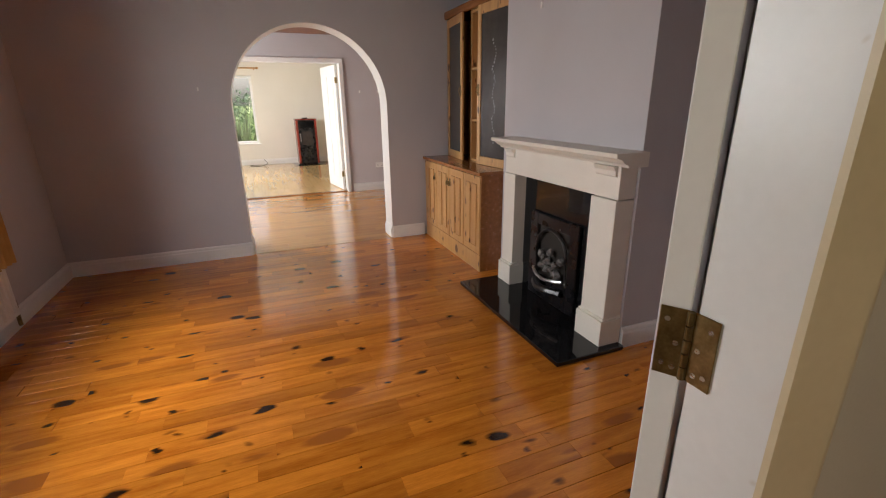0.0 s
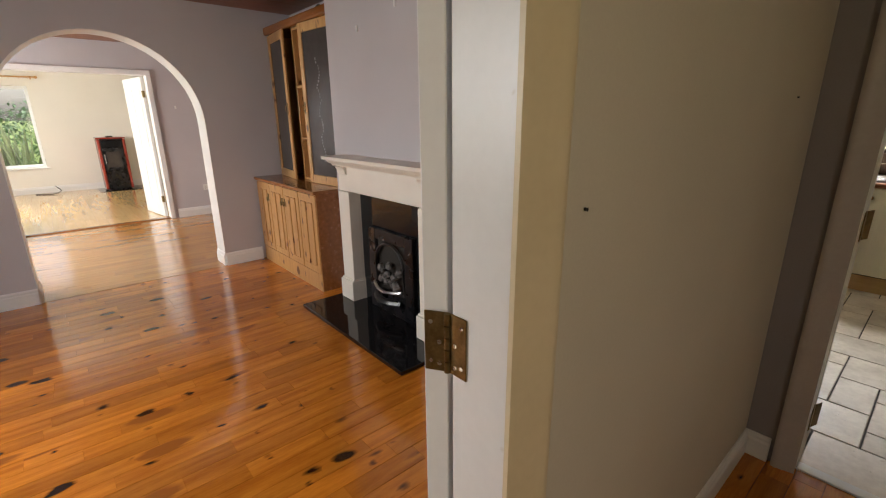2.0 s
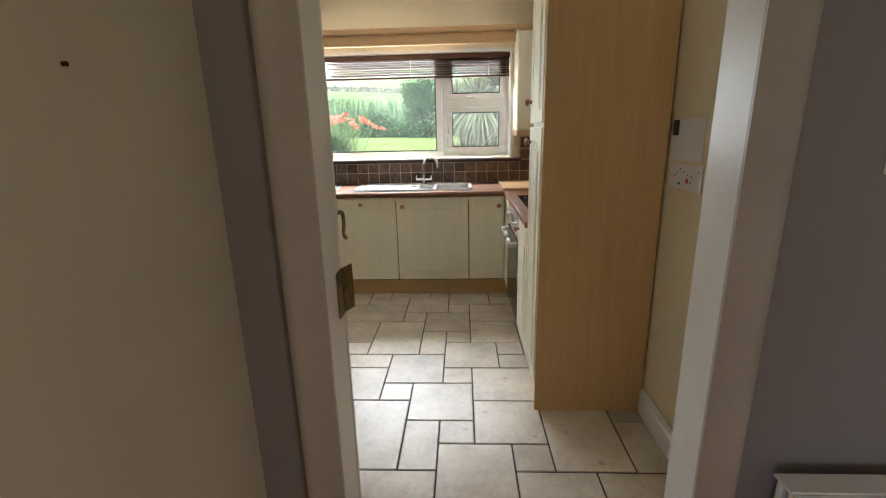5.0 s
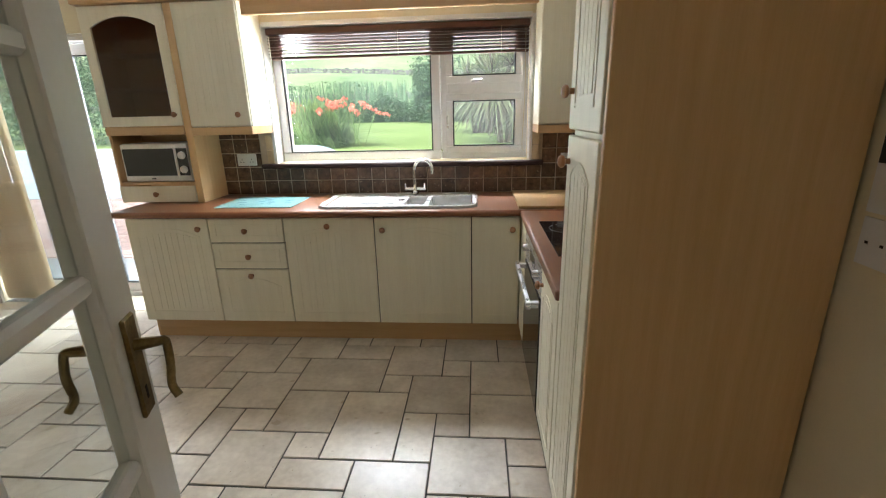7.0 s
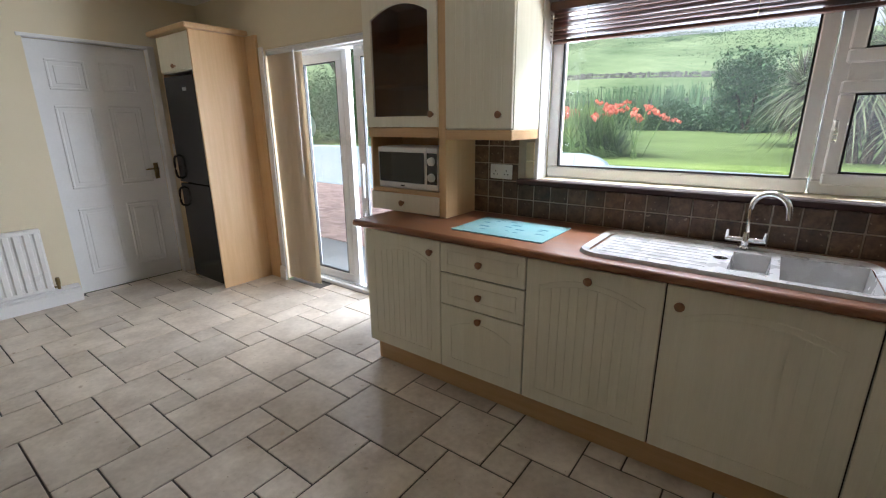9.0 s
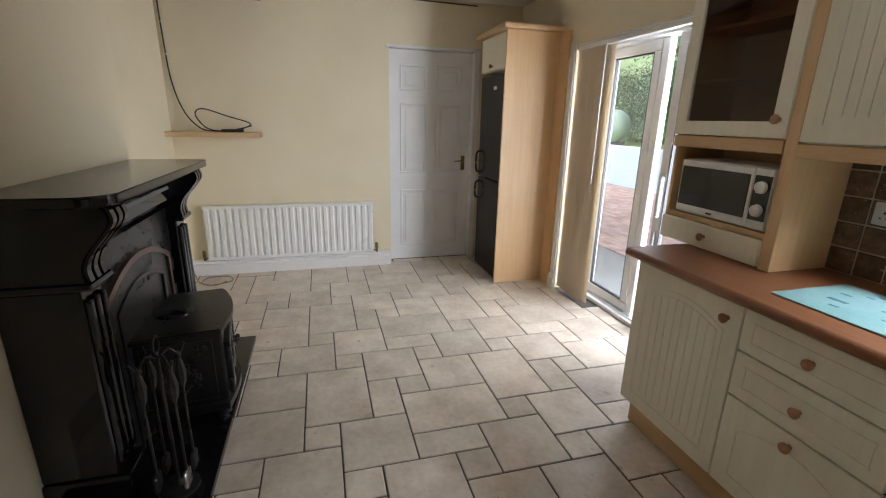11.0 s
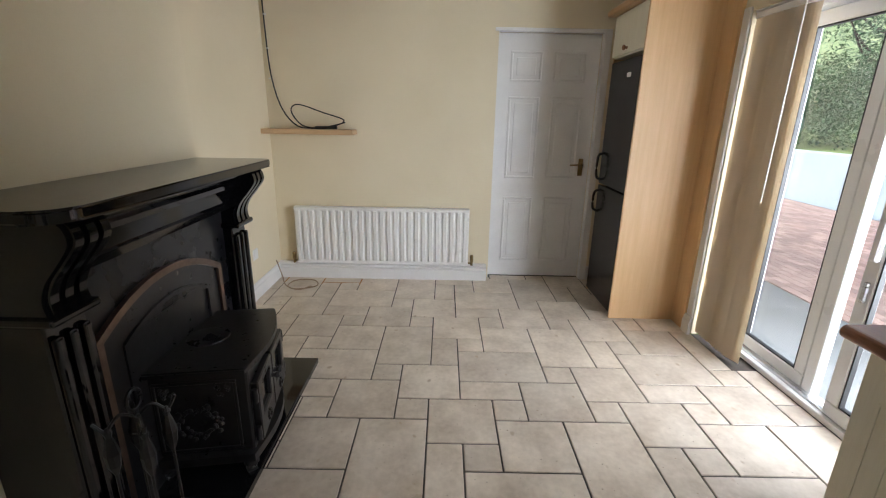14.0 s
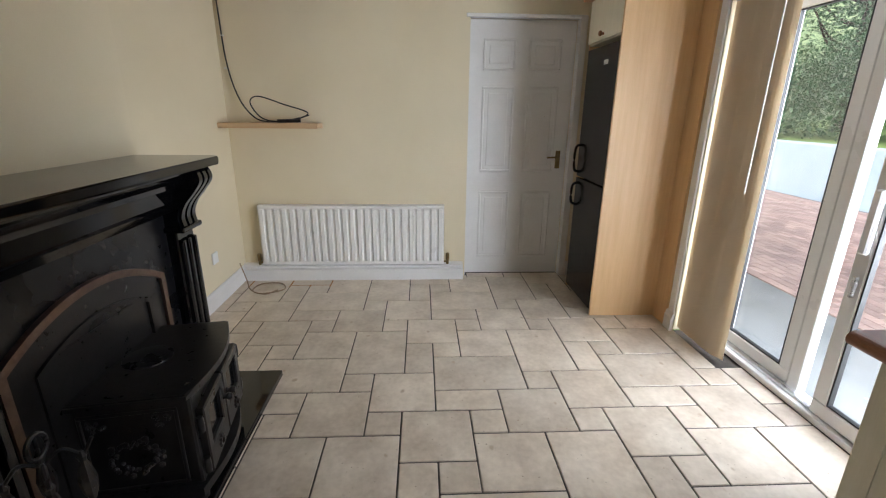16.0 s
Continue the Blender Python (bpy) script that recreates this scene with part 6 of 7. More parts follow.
def far_window():
    t = thing("window_5", "white framed far room window onto garden plants", "window", pose(-12.2, -0.5, 0.5), kind="structure")
    bm = bmesh.new()
    for a0, a1, c0, c1 in ((-1.198, 0.123, 0.522, 0.572), (-1.198, 0.123, 2.028, 2.078), (-1.198, -1.148, 0.572, 2.028), (0.073, 0.123, 0.572, 2.028), (-0.56, -0.51, 0.572, 2.028)):
        bx(bm, -12.26, -12.2, a0, a1, c0, c1, 0.004)
    f = part("window_frame", bm, M_UPVC, t)
    for a0, a1 in ((-1.148, -0.56), (-0.51, 0.073)):
        p = part("pane", box(-12.235, -12.231, a0, a1, 0.572, 2.028), M_GLASS, f, m=I4)
        p.visible_shadow = False
    part("window_sill", box(-12.2, -12.06, -1.25, 0.175, 0.49, 0.518, 0.004), M_WHITE, t)
    c = thing("curtain_pole", "pale wooden curtain pole above the far window", "curtain pole", pose(-12.02, -0.3, 2.22))
    part("pole", sweep(bmesh.new(), [(-12.02, -1.3, 2.24), (-12.02, 0.26, 2.24)], 0.014, 10), M_PINEFURN, c, soft=True)
    for y in (-1.2, -0.1, 0.05, 0.17):
        part("ring", sweep(bmesh.new(), [(-12.02 + 0.022 * math.cos(a), y, 2.235 + 0.022 * math.sin(a)) for a in [2 * math.pi * i / 10 for i in range(11)]], 0.004, 6), M_PINEFURN, c)
    part("finial", lathe(bmesh.new(), [(0.014, 0), (0.028, 0.02), (0.02, 0.05), (0.004, 0.06)], Matrix.Translation((-12.02, 0.26, 2.24)) @ pose(0, 0, 0, -90), 10), M_PINEFURN, c)
    part("bracket", box(-12.1, -12.01, 0.20, 0.22, 2.20, 2.26), M_PINEFURN, c)


far_window()


# Unseen opening, added to carry the warm light on the hall's west wall.
def added_hall_window():
    t = thing("window_6", "unseen white framed opening added for the hall light", "window", pose(1.95, -0.15, 0.95), kind="structure")
    bm = bmesh.new()
    for a0, a1, c0, c1 in ((-0.548, 0.248, 0.952, 0.992), (-0.548, 0.248, 2.008, 2.048), (-0.548, -0.508, 0.992, 2.008), (0.208, 0.248, 0.992, 2.008)):
        bx(bm, 1.925, 1.975, a0, a1, c0, c1, 0.004)
    f = part("window_frame", bm, M_UPVC, t)
    p = part("pane", box(1.948, 1.952, -0.508, 0.208, 0.992, 2.008), M_BEVEL, f, m=I4)
    p.visible_shadow = False


added_hall_window()


def curtain():
    bm = bmesh.new()
    N = 26
    pts = []
    for i in range(N + 1):
        x = -3.50 + 0.36 * i / N
        pts.append((x, -1.50 + 0.035 * math.sin(i * 1.5)))
    for (xa, ya), (xb, yb) in zip(pts, pts[1:]):
        prism(bm, [(xa, ya), (xb, yb), (xb, yb + 0.004), (xa, ya + 0.004)], lambda u, v, d: (u, v, d), 0.47, 2.2)
    solo("curtain", bm, M_CURTAIN, "ochre cloth curtain hanging beside the window", "curtain", soft=True)
    c = thing("curtain_rail", "wooden curtain rail over the living room window", "curtain pole", pose(-2.2, -1.5, 2.2))
    part("pole", sweep(bmesh.new(), [(-3.6, -1.50, 2.21), (-0.8, -1.50, 2.21)], 0.014, 10), M_PINEFURN, c)
    part("bracket", box(-3.45, -3.42, -1.588, -1.49, 2.19, 2.23), M_PINEFURN, c)


curtain()


def far_doors():
    """Wide doorway with its white frame and one glazed leaf folded back."""
    fr = thing("door_frame_far", "white painted frame of the wide double doorway", "door frame", pose(-7.5, 0.57, 0), kind="structure")
    part("jamb", box(-7.64, -7.47, 1.395, 1.455, 0, 2.02, 0.004), M_WHITE, fr)
    part("jamb", box(-7.64, -7.47, -0.32, -0.26, 0, 2.02, 0.004), M_WHITE, fr)
    part("head", box(-7.64, -7.47, -0.32, 1.455, 2.02, 2.085, 0.004), M_WHITE, fr)
    m = pose(-7.66, 1.39, 0, 0, 0, 188)
    d = thing("door_4", "white panelled double door leaf folded open", "door", m, kind="structure")
    part("leaf", box(0, 0.80, 0, 0.04, 0.01, 2.01, 0.003), M_WHITE, d, m=I4)
    for x0, x1 in ((0.11, 0.37), (0.44, 0.69)):
        for z0, z1 in ((0.2, 0.85), (1.0, 1.85)):
            part("door_panel", box(x0, x1, 0.04, 0.046, z0, z1, 0.005), M_WHITE, d, m=I4)
    for z in (0.28, 1.78):
        part("hinge", box(-0.012, 0.014, 0.012, 0.046, z - 0.045, z + 0.045, 0.002), M_BRASS, d, "brass hinge", m=I4)


far_doors()


def pellet_stove():
    t = thing("pellet_stove", "slim pellet stove with dark red side panels", "stove", pose(-11.55, 1.22, 0))
    x0, x1, y0, y1 = -11.95, -11.50, 0.98, 1.46
    solo("floor_plate", box(-12.0, -11.35, 0.86, 1.58, 0.0, 0.008, 0.002), M_BLACKGL, "dark floor plate under the pellet stove", "floor plate")
    part("body", box(x0, x1, y0 + 0.05, y1 - 0.05, 0.012, 1.06, 0.01), M_MATTBLACK, t)
    for a0, a1 in ((y0, y0 + 0.05), (y1 - 0.05, y1)):
        part("side_panel", box(x0 + 0.01, x1 + 0.01, a0, a1, 0.03, 1.05, 0.015, 2), M_RED, t, "dark red enamel side panel")
    part("top_lid", box(x0 - 0.01, x1 + 0.03, y0 - 0.01, y1 + 0.01, 1.06, 1.085, 0.008), M_RED, t)
    d = part("fire_door", box(x1, x1 + 0.025, y0 + 0.065, y1 - 0.065, 0.42, 0.86, 0.006), M_MATTBLACK, t)
    part("stove_glass", box(x1 + 0.022, x1 + 0.03, y0 + 0.11, y1 - 0.11, 0.48, 0.80), M_ETCHED, d, m=I4)
    part("handle", box(x1 + 0.025, x1 + 0.05, y0 + 0.075, y0 + 0.09, 0.55, 0.75, 0.004), M_STEEL, d, m=I4)
    part("lower_door", box(x1, x1 + 0.02, y0 + 0.065, y1 - 0.065, 0.05, 0.40, 0.006), M_MATTBLACK, t)
    part("upper_grille", box(x1, x1 + 0.018, y0 + 0.065, y1 - 0.065, 0.88, 1.03, 0.006), M_BLACKGL, t)
    solo("control_box", box(-11.80, -11.66, 1.16, 1.28, 1.086, 1.112, 0.006), M_CABLE, "small black control box on the stove", "control box")


pellet_stove()
double_socket("wall_socket", pose(-7.498, 1.97, 0.42, 0, 0, 90), label="white double socket low on the lilac wall")
solo("loose_lead", sweep(bmesh.new(), smooth_path([(-11.9, -0.15, 0.01), (-11.7, 0.1, 0.01), (-11.85, 0.25, 0.05), (-12.06, 0.18, 0.12)]), 0.008, 6), M_CABLE, "loose dark lead on the far floor", "cable", soft=True)
# picture hooks and nail holes
for x, y, z in ((-0.218, 0.776, 1.296), (-0.218, 1.944, 1.485)):
    tagged(part("nail", lathe(bmesh.new(), [(0.003, 0), (0.0025, 0.004), (0.0035, 0.005)], pose(x, y, z, 0, 90), 8), M_IRON), "small dark nail in the hall wall", "nail", "nails")
for x, z in ((-2.75, 2.02), (-2.3, 2.1)):
    tagged(part("picture_hook", box(x - 0.008, x + 0.008, 1.918, 1.929, z - 0.02, z + 0.02, 0.003), M_PLASTICW), "small pale picture hook on the chimney breast", "hook", "picture hooks")
for y, z in ((-0.35, 1.55),):
    tagged(part("picture_hook", box(-4.549, -4.538, y - 0.006, y + 0.006, z - 0.015, z + 0.015, 0.002), M_PLASTICW), "small pale picture hook on the arch wall", "hook", "picture hooks")
for y in (1.70, 2.0):
    tagged(part("picture_hook", box(-7.499, -7.488, y - 0.012, y + 0.012, 1.58, 1.62, 0.002), M_PLASTICW), "small pale hook on the lilac wall", "hook", "picture hooks")


# ---- outside ----
def ground_height(x, y):
    def ss(a, b, v):
        q = min(max((v - a) / (b - a), 0), 1)
        return q * q * (3 - 2 * q)
    z = -0.16
    z += 0.92 * ss(11.55, 11.75, y)
    z += 0.30 * ss(12, 25, y)
    z += (15.5 + 1.5 * math.sin(x * 0.03 + 1) - 0.12 * x) * ss(27, 125, y)
    z += 0.5 * math.sin(x * 0.11 + y * 0.07) * ss(30, 60, y)
    z += 0.7 * ss(-13, -30, x) * (1 - ss(8, 12, y))
    return z


def ground():
    xs = [-900, -400, -160, -100, -70, -50] + [-40 + 2 * i for i in range(31)] + [28, 40, 60, 90, 140, 300, 900]
    ys = [-900, -200, -40, -8, -2, 5.9, 8, 10, 11, 11.5, 11.6, 11.66, 11.72, 11.8, 12.2, 13, 14.5, 16, 18, 20, 22.5, 25, 27, 30, 34, 38, 43, 48, 54, 60, 67, 74, 82, 90, 100, 112, 125, 160, 300, 900]
    bm = bmesh.new()
    grid = [[bm.verts.new((x, y, ground_height(x, y))) for x in xs] for y in ys]
    for j in range(len(ys) - 1):
        for i in range(len(xs) - 1):
            f = bm.faces.new((grid[j][i], grid[j][i + 1], grid[j + 1][i + 1], grid[j + 1][i]))
            f.material_index = 1 if ys[j] >= 27 else 0
            f.smooth = True
    o = structure("ground", bm, M_GRASS, "green lawn rising to a hillside pasture", "ground", soft=True)
    o.data.materials.append(M_FIELD)


ground()
structure("patio_bed", box(-16, 1.6, 5.97, 11.36, -0.3, -0.135), M_CONC, "concrete strip and base of the patio", "pavement")
bm = bmesh.new()
for j in range(38):
    for i in range(60):
        x, y = -13.0 + i * 0.205 + (0.1 if j % 2 else 0), 7.25 + j * 0.105
        bx(bm, x, x + 0.198, y, y + 0.098, -0.135, -0.122)
solo("patio_pavers", bm, M_PAVER, "red brick pavers laid on the patio", "pavement", kind="stuff")


def garden_wall():
    bm = bmesh.new()
    bx(bm, -18, -3.1, 11.38, 11.56, -0.2, 0.90, 0.04, 3)
    prof = [(-3.1, -0.2), (-3.1, 0.90), (-2.9, 0.885), (-2.7, 0.84), (-2.55, 0.76), (-2.5, 0.70), (1.8, 0.66), (1.8, -0.2)]
    prism(bm, prof, lambda u, v, d: (u, d, v), 11.38, 11.56)
    structure("garden_wall", bm, M_BLUEWALL, "low pale blue rendered garden wall", "wall")


garden_wall()


def leaf_mass(count, place, size, droop=0.4, seed=1, ratio=0.45):
    """Many small folded leaves; place() gives a leaf's middle."""
    rng = random.Random(seed)
    vs, fs = [], []
    for k in range(count):
        p = Vector(place(rng))
        a, b = rng.uniform(0, 6.283), rng.uniform(-0.9, 0.9)
        s = size * rng.uniform(0.6, 1.4)
        d = Vector((math.cos(a) * math.cos(b), math.sin(a) * math.cos(b), math.sin(b))) * s
        w = d.cross(Vector((rng.uniform(-0.4, 0.4), rng.uniform(-0.4, 0.4), 1))).normalized() * s * ratio
        n = len(vs)
        vs += [p - d * 0.5, p + w * 0.5 + Vector((0, 0, 0.1 * s)), p + d * 0.5, p - w * 0.5 + Vector((0, 0, 0.1 * s))]
        fs += [(n, n + 1, n + 2), (n, n + 2, n + 3)]
    return vs, fs


def leaves_object(name, vs, fs, material, parent=None, label="", category="", kind=""):
    me = bpy.data.meshes.new(name)
    me.from_pydata([tuple(v) for v in vs], [], fs)
    me.materials.append(material)
    o = new(name, me)
    if parent:
        o.parent = parent
        o.matrix_parent_inverse = parent.matrix_world.inverted()
    else:
        tagged(o, label, category, kind=kind)
    return o


def hedge_place(x0, x1, y, h, depth, wob):
    def f(rng):
        x = rng.uniform(x0, x1)
        top = h * (0.78 + 0.16 * math.sin(x * 1.1 + wob) + 0.10 * math.sin(x * 2.9 + wob * 2) + 0.06 * math.sin(x * 7))
        yy = y + rng.uniform(-depth, depth) + 0.35 * math.sin(x * 0.8 + wob)
        q = rng.random() ** 0.6
        return (x, yy, ground_height(x, yy) + q * top)
    return f


for nm, args, n, s, sd in (("hedge", (-16, 14, 25.5, 1.25, 0.8, 0.3), 26000, 0.15, 1), ("hedge", (-30, -9.2, 15.0, 2.9, 0.9, 1.7), 75000, 0.11, 2), ("hedge", (4, 20, 22, 3.2, 1.2, 0.9), 6000, 0.22, 7)):
    v, f = leaf_mass(n, hedge_place(*args), s, seed=sd)
    leaves_object(nm, v, f, M_LEAF, label="dense dark green garden hedge with uneven top", category="hedge", kind="stuff")
v, f = leaf_mass(5000, hedge_place(-17.5, -16.0, -2.0, 2.0, 4.0, 0.2), 0.16, seed=12)
leaves_object("hedge", v, f, M_LEAF, label="green shrubs outside the far window", category="hedge", kind="stuff")


def shrub(x, y, r, h, n, seed, name="shrub", label="rounded dark green garden shrub"):
    z0 = ground_height(x, y)
    t = thing(name, label, "shrub", pose(x, y, z0))
    bm = bmesh.new()
    rng = random.Random(seed)
    for k in range(5):
        a = k * 1.3
        sweep(bm, [(x, y, z0 - 0.1), (x + 0.3 * r * math.cos(a), y + 0.3 * r * math.sin(a), z0 + h * 0.4), (x + 0.6 * r * math.cos(a), y + 0.6 * r * math.sin(a), z0 + h * 0.75)], [0.06, 0.04, 0.02], 6)
    part("stems", bm, M_BARK, t)
    lobes = [(rng.uniform(-0.6, 0.6) * r, rng.uniform(-0.6, 0.6) * r, rng.uniform(0.15, 0.78) * h, rng.uniform(0.4, 0.6) * r) for _ in range(11)]

    def pl(g):
        lx, ly, lz, lr = lobes[g.randrange(len(lobes))]
        d = Vector((g.gauss(0, 1), g.gauss(0, 1), g.gauss(0, 0.9))).normalized() * lr * g.uniform(0.7, 1.08)
        return (x + lx + d.x, y + ly + d.y, max(z0 + lz + d.z, z0 + 0.03))
    v, f = leaf_mass(n, pl, 0.14, seed=seed)
    leaves_object("foliage", v, f, M_LEAF, t)


shrub(-1.3, 23.2, 1.35, 2.7, 9000, 21)
shrub(0.4, 23.6, 1.3, 2.5, 7000, 23)
shrub(-7.6, 13.6, 0.9, 1.3, 3000, 22, label="low green shrub behind the garden wall")


def tree(x, y, h, seed):
    z0 = ground_height(x, y)
    t = thing("tree", "bare-limbed garden tree with a thin leafy crown", "tree", pose(x, y, z0))
    rng = random.Random(seed)
    part("trunk", sweep(bmesh.new(), smooth_path([(x, y, z0 - 0.2), (x + 0.1, y, z0 + h * 0.25), (x - 0.1, y + 0.1, z0 + h * 0.5), (x + 0.1, y, z0 + h * 0.75)]), [0.22 - 0.009 * i for i in range(19)], 10), M_BARK, t, soft=True)
    tips = []
    for k in range(16):
        a, s = rng.uniform(0, 6.28), rng.uniform(0.3, 0.75)
        L = h * rng.uniform(0.22, 0.42)
        p0 = Vector((x, y, z0 + h * s))
        p1 = p0 + Vector((math.cos(a), math.sin(a), 0.5)) * L * 0.5
        p2 = p0 + Vector((math.cos(a + 0.3), math.sin(a + 0.3), 0.9)) * L
        part("limb", sweep(bmesh.new(), smooth_path([p0, p1, p2], 4), [0.07, 0.064, 0.058, 0.05, 0.042, 0.036, 0.03, 0.024, 0.016], 6), M_BARK, t)
        tips += [p1, p2, (p1 + p2) / 2]

    def pl(g):
        c = tips[g.randrange(len(tips))]
        return c + Vector((g.gauss(0, 0.5), g.gauss(0, 0.5), g.gauss(0, 0.4)))
    v, f = leaf_mass(6500, pl, 0.15, seed=seed)
    leaves_object("crown", v, f, M_LEAF, t)


tree(-15.5, 17.5, 6.2, 31)
tree(-10.3, 17.0, 5.2, 33)


def blades(cx, cy, cz, n, length, spread, width, seed, lean=1.0, low=0.35):
    """Arching strap leaves from one clump."""
    rng = random.Random(seed)
    vs, fs = [], []
    for k in range(n):
        a = rng.uniform(0, 6.283)
        r0 = spread * math.sqrt(rng.random())
        x, y = cx + r0 * math.cos(a * 1.7), cy + r0 * math.sin(a * 1.7)
        L = length * rng.uniform(0.65, 1.15)
        el = rng.uniform(low, 1.45)
        side = Vector((-math.sin(a), math.cos(a), 0)) * width * rng.uniform(0.7, 1.2)
        m = 6
        base = len(vs)
        for i in range(m + 1):
            q = i / m
            out = L * q * math.cos(el) * lean
            up = L * (q * math.sin(el) - 0.55 * lean * q * q * math.cos(el))
            p = Vector((x + math.cos(a) * out, y + math.sin(a) * out, cz + up))
            w = side * (1 - q ** 2.2) * 0.5
            vs += [p - w, p + w]
        for i in range(m):
            b = base + 2 * i
            fs.append((b, b + 1, b + 3, b + 2))
    return vs, fs


cl = thing("flower_clump", "clump of strap leaves with orange-red flowers", "plant", pose(-3.3, 12.7, ground_height(-3.3, 12.7)))
gz = ground_height(-3.3, 12.7)
v, f = blades(-3.25, 12.7, gz - 0.02, 1900, 1.2, 0.6, 0.045, 41, 1.1, 0.5)
leaves_object("leaves", v, f, M_BLADE, cl)
bm = bmesh.new()
rng = random.Random(17)
stalks = bmesh.new()
for k in range(26):
    a = rng.uniform(0, 6.28)
    bxx, byy = -3.3 + rng.uniform(-1.2, 1.0), 12.7 + rng.uniform(-0.5, 0.5)
    top = Vector((bxx + 0.3 * math.cos(a), byy + 0.3 * math.sin(a), gz + rng.uniform(0.75, 1.05)))
    sweep(stalks, [(bxx, byy, gz), top], 0.008, 4)
    for j in range(14):
        p = top + Vector((math.cos(a) * 0.025 * j, math.sin(a) * 0.025 * j, -0.007 * j)) + Vector((rng.uniform(-0.04, 0.04), rng.uniform(-0.04, 0.04), rng.uniform(-0.03, 0.04)))
        bmesh.ops.create_cone(bm, cap_ends=False, segments=5, radius1=0.006, radius2=0.034, depth=0.06, matrix=Matrix.Translation(p) @ pose(0, 0, 0, rng.uniform(-60, 60), rng.uniform(-60, 60)))
part("flowers", bm, M_FLOWER, cl)
part("stalks", stalks, M_BLADE, cl)


def palm(x, y):
    z0 = ground_height(x, y)
    t = thing("cabbage_palm", "spiky garden palm with long grey-green leaves", "palm", pose(x, y, z0))
    for dx, h in ((-0.3, 1.25), (0.15, 1.6), (0.55, 0.8)):
        part("trunk", sweep(bmesh.new(), [(x + dx * 0.3, y, z0 - 0.1), (x + dx * 0.7, y, z0 + h * 0.5), (x + dx, y, z0 + h)], [0.08, 0.07, 0.06], 8), M_BARK, t, "dark shaggy trunk")
        v, f = blades(x + dx, y, z0 + h, 300, 1.2, 0.06, 0.045, int(50 + dx * 10), 1.1, -0.5)
        leaves_object("leaf_head", v, f, M_PALMLEAF, t)
        v, f = blades(x + dx, y - 0.05, z0 + h * 0.95, 260, 0.95, 0.10, 0.05, int(150 + dx * 10), 0.8, -1.3)
        leaves_object("dead_leaves", v, f, M_SKIRT, t)["label"] = "hanging dry brown leaves"


palm(1.0, 13.2)
palm(0.4, 16.6)
ph = thing("flax_plant", "green and cream flax plant outside the far window", "plant", pose(-14.2, -0.35, -0.16))
v, f = blades(-14.2, -0.35, -0.1, 160, 1.7, 0.25, 0.06, 61, 0.7)
leaves_object("leaves", v, f, M_PALMLEAF, ph)


def sticks_row():
    """Row of upright reedy growth along the field edge."""
    rng = random.Random(71)
    vs, fs = [], []
    for k in range(1500):
        x = rng.uniform(-20, 12)
        y = 26.6 + rng.uniform(-0.6, 0.6)
        z0 = ground_height(x, y)
        h = rng.uniform(1.2, 2.1)
        w = rng.uniform(0.03, 0.07)
        n = len(vs)
        dx = rng.uniform(-0.25, 0.25)
        vs += [(x - w, y, z0), (x + w, y, z0), (x + dx + w * 0.3, y, z0 + h), (x + dx - w * 0.3, y, z0 + h)]
        fs.append((n, n + 1, n + 2, n + 3))
    leaves_object("tall_reeds", vs, fs, M_LEAF, label="row of tall reedy growth at the field edge", category="plants", kind="stuff")


sticks_row()
bm = bmesh.new()
rng = random.Random(81)
for row, y0 in ((0, 46.0), (1, 62.0)):
    for k in range(300):
        x = -70 + k * 0.42
        y = y0 + 2 * math.sin(x * 0.05 + row) + 0.06 * x
        z = ground_height(x, y)
        for lv in range(2):
            w, h = rng.uniform(0.2, 0.5), rng.uniform(0.18, 0.36)
            xx = x + rng.uniform(-0.1, 0.1)
            bx(bm, xx, xx + w, y - 0.25, y + 0.25, z + lv * 0.36 - 0.1, z + lv * 0.36 + h - 0.1)
solo("drystone_wall", bm, M_STONE, "grey drystone field walls across the hillside", "stone wall", kind="stuff")
rngh = random.Random(91)
clumps = [(rngh.uniform(-80, 50), rngh.uniform(30, 110), rngh.uniform(0.6, 3.0)) for _ in range(170)]


def scrub(g):
    cx, cy, cr = clumps[g.randrange(len(clumps))]
    x, y = cx + g.gauss(0, cr * 1.6), cy + g.gauss(0, cr * 0.5)
    return (x, y, ground_height(x, y) + g.random() * cr * 0.6)


v, f = leaf_mass(42000, scrub, 0.28, seed=92)
leaves_object("hillside_scrub", v, f, M_LEAF, label="scattered scrub and gorse on the hillside", category="bushes", kind="stuff")
tk = thing("oil_tank", "pale green plastic oil tank behind the garden wall", "tank", pose(-14.0, 13.3, ground_height(-14, 13.3)))
zt = ground_height(-14, 13.3)
bm = bmesh.new()
lathe(bm, [(0.05, -0.75), (0.35, -0.72), (0.5, -0.6), (0.55, -0.4), (0.55, 0.4), (0.5, 0.6), (0.35, 0.72), (0.05, 0.75)], pose(-14.0, 13.3, zt + 0.62, 90, 0, 40), 20)
part("shell", bm, M_TANK, tk, soft=True)
part("cradle", box(-14.4, -13.6, 13.0, 13.6, zt - 0.1, zt + 0.12), M_CONC, tk)
# gutter-high eaves over the openings
structure("roof_slab", box(-12.5, 2.1, -1.95, 6.05, 2.9, 3.1), M_CONC, "plain roof over the house", "roof")


# ---- pieces: wall tiles, floor tiles, boards ----
def piece_mesh(name, w, d, h, material, b=0.002):
    return mesh_of(name, box(0, w, 0, d, 0, h, b), material)


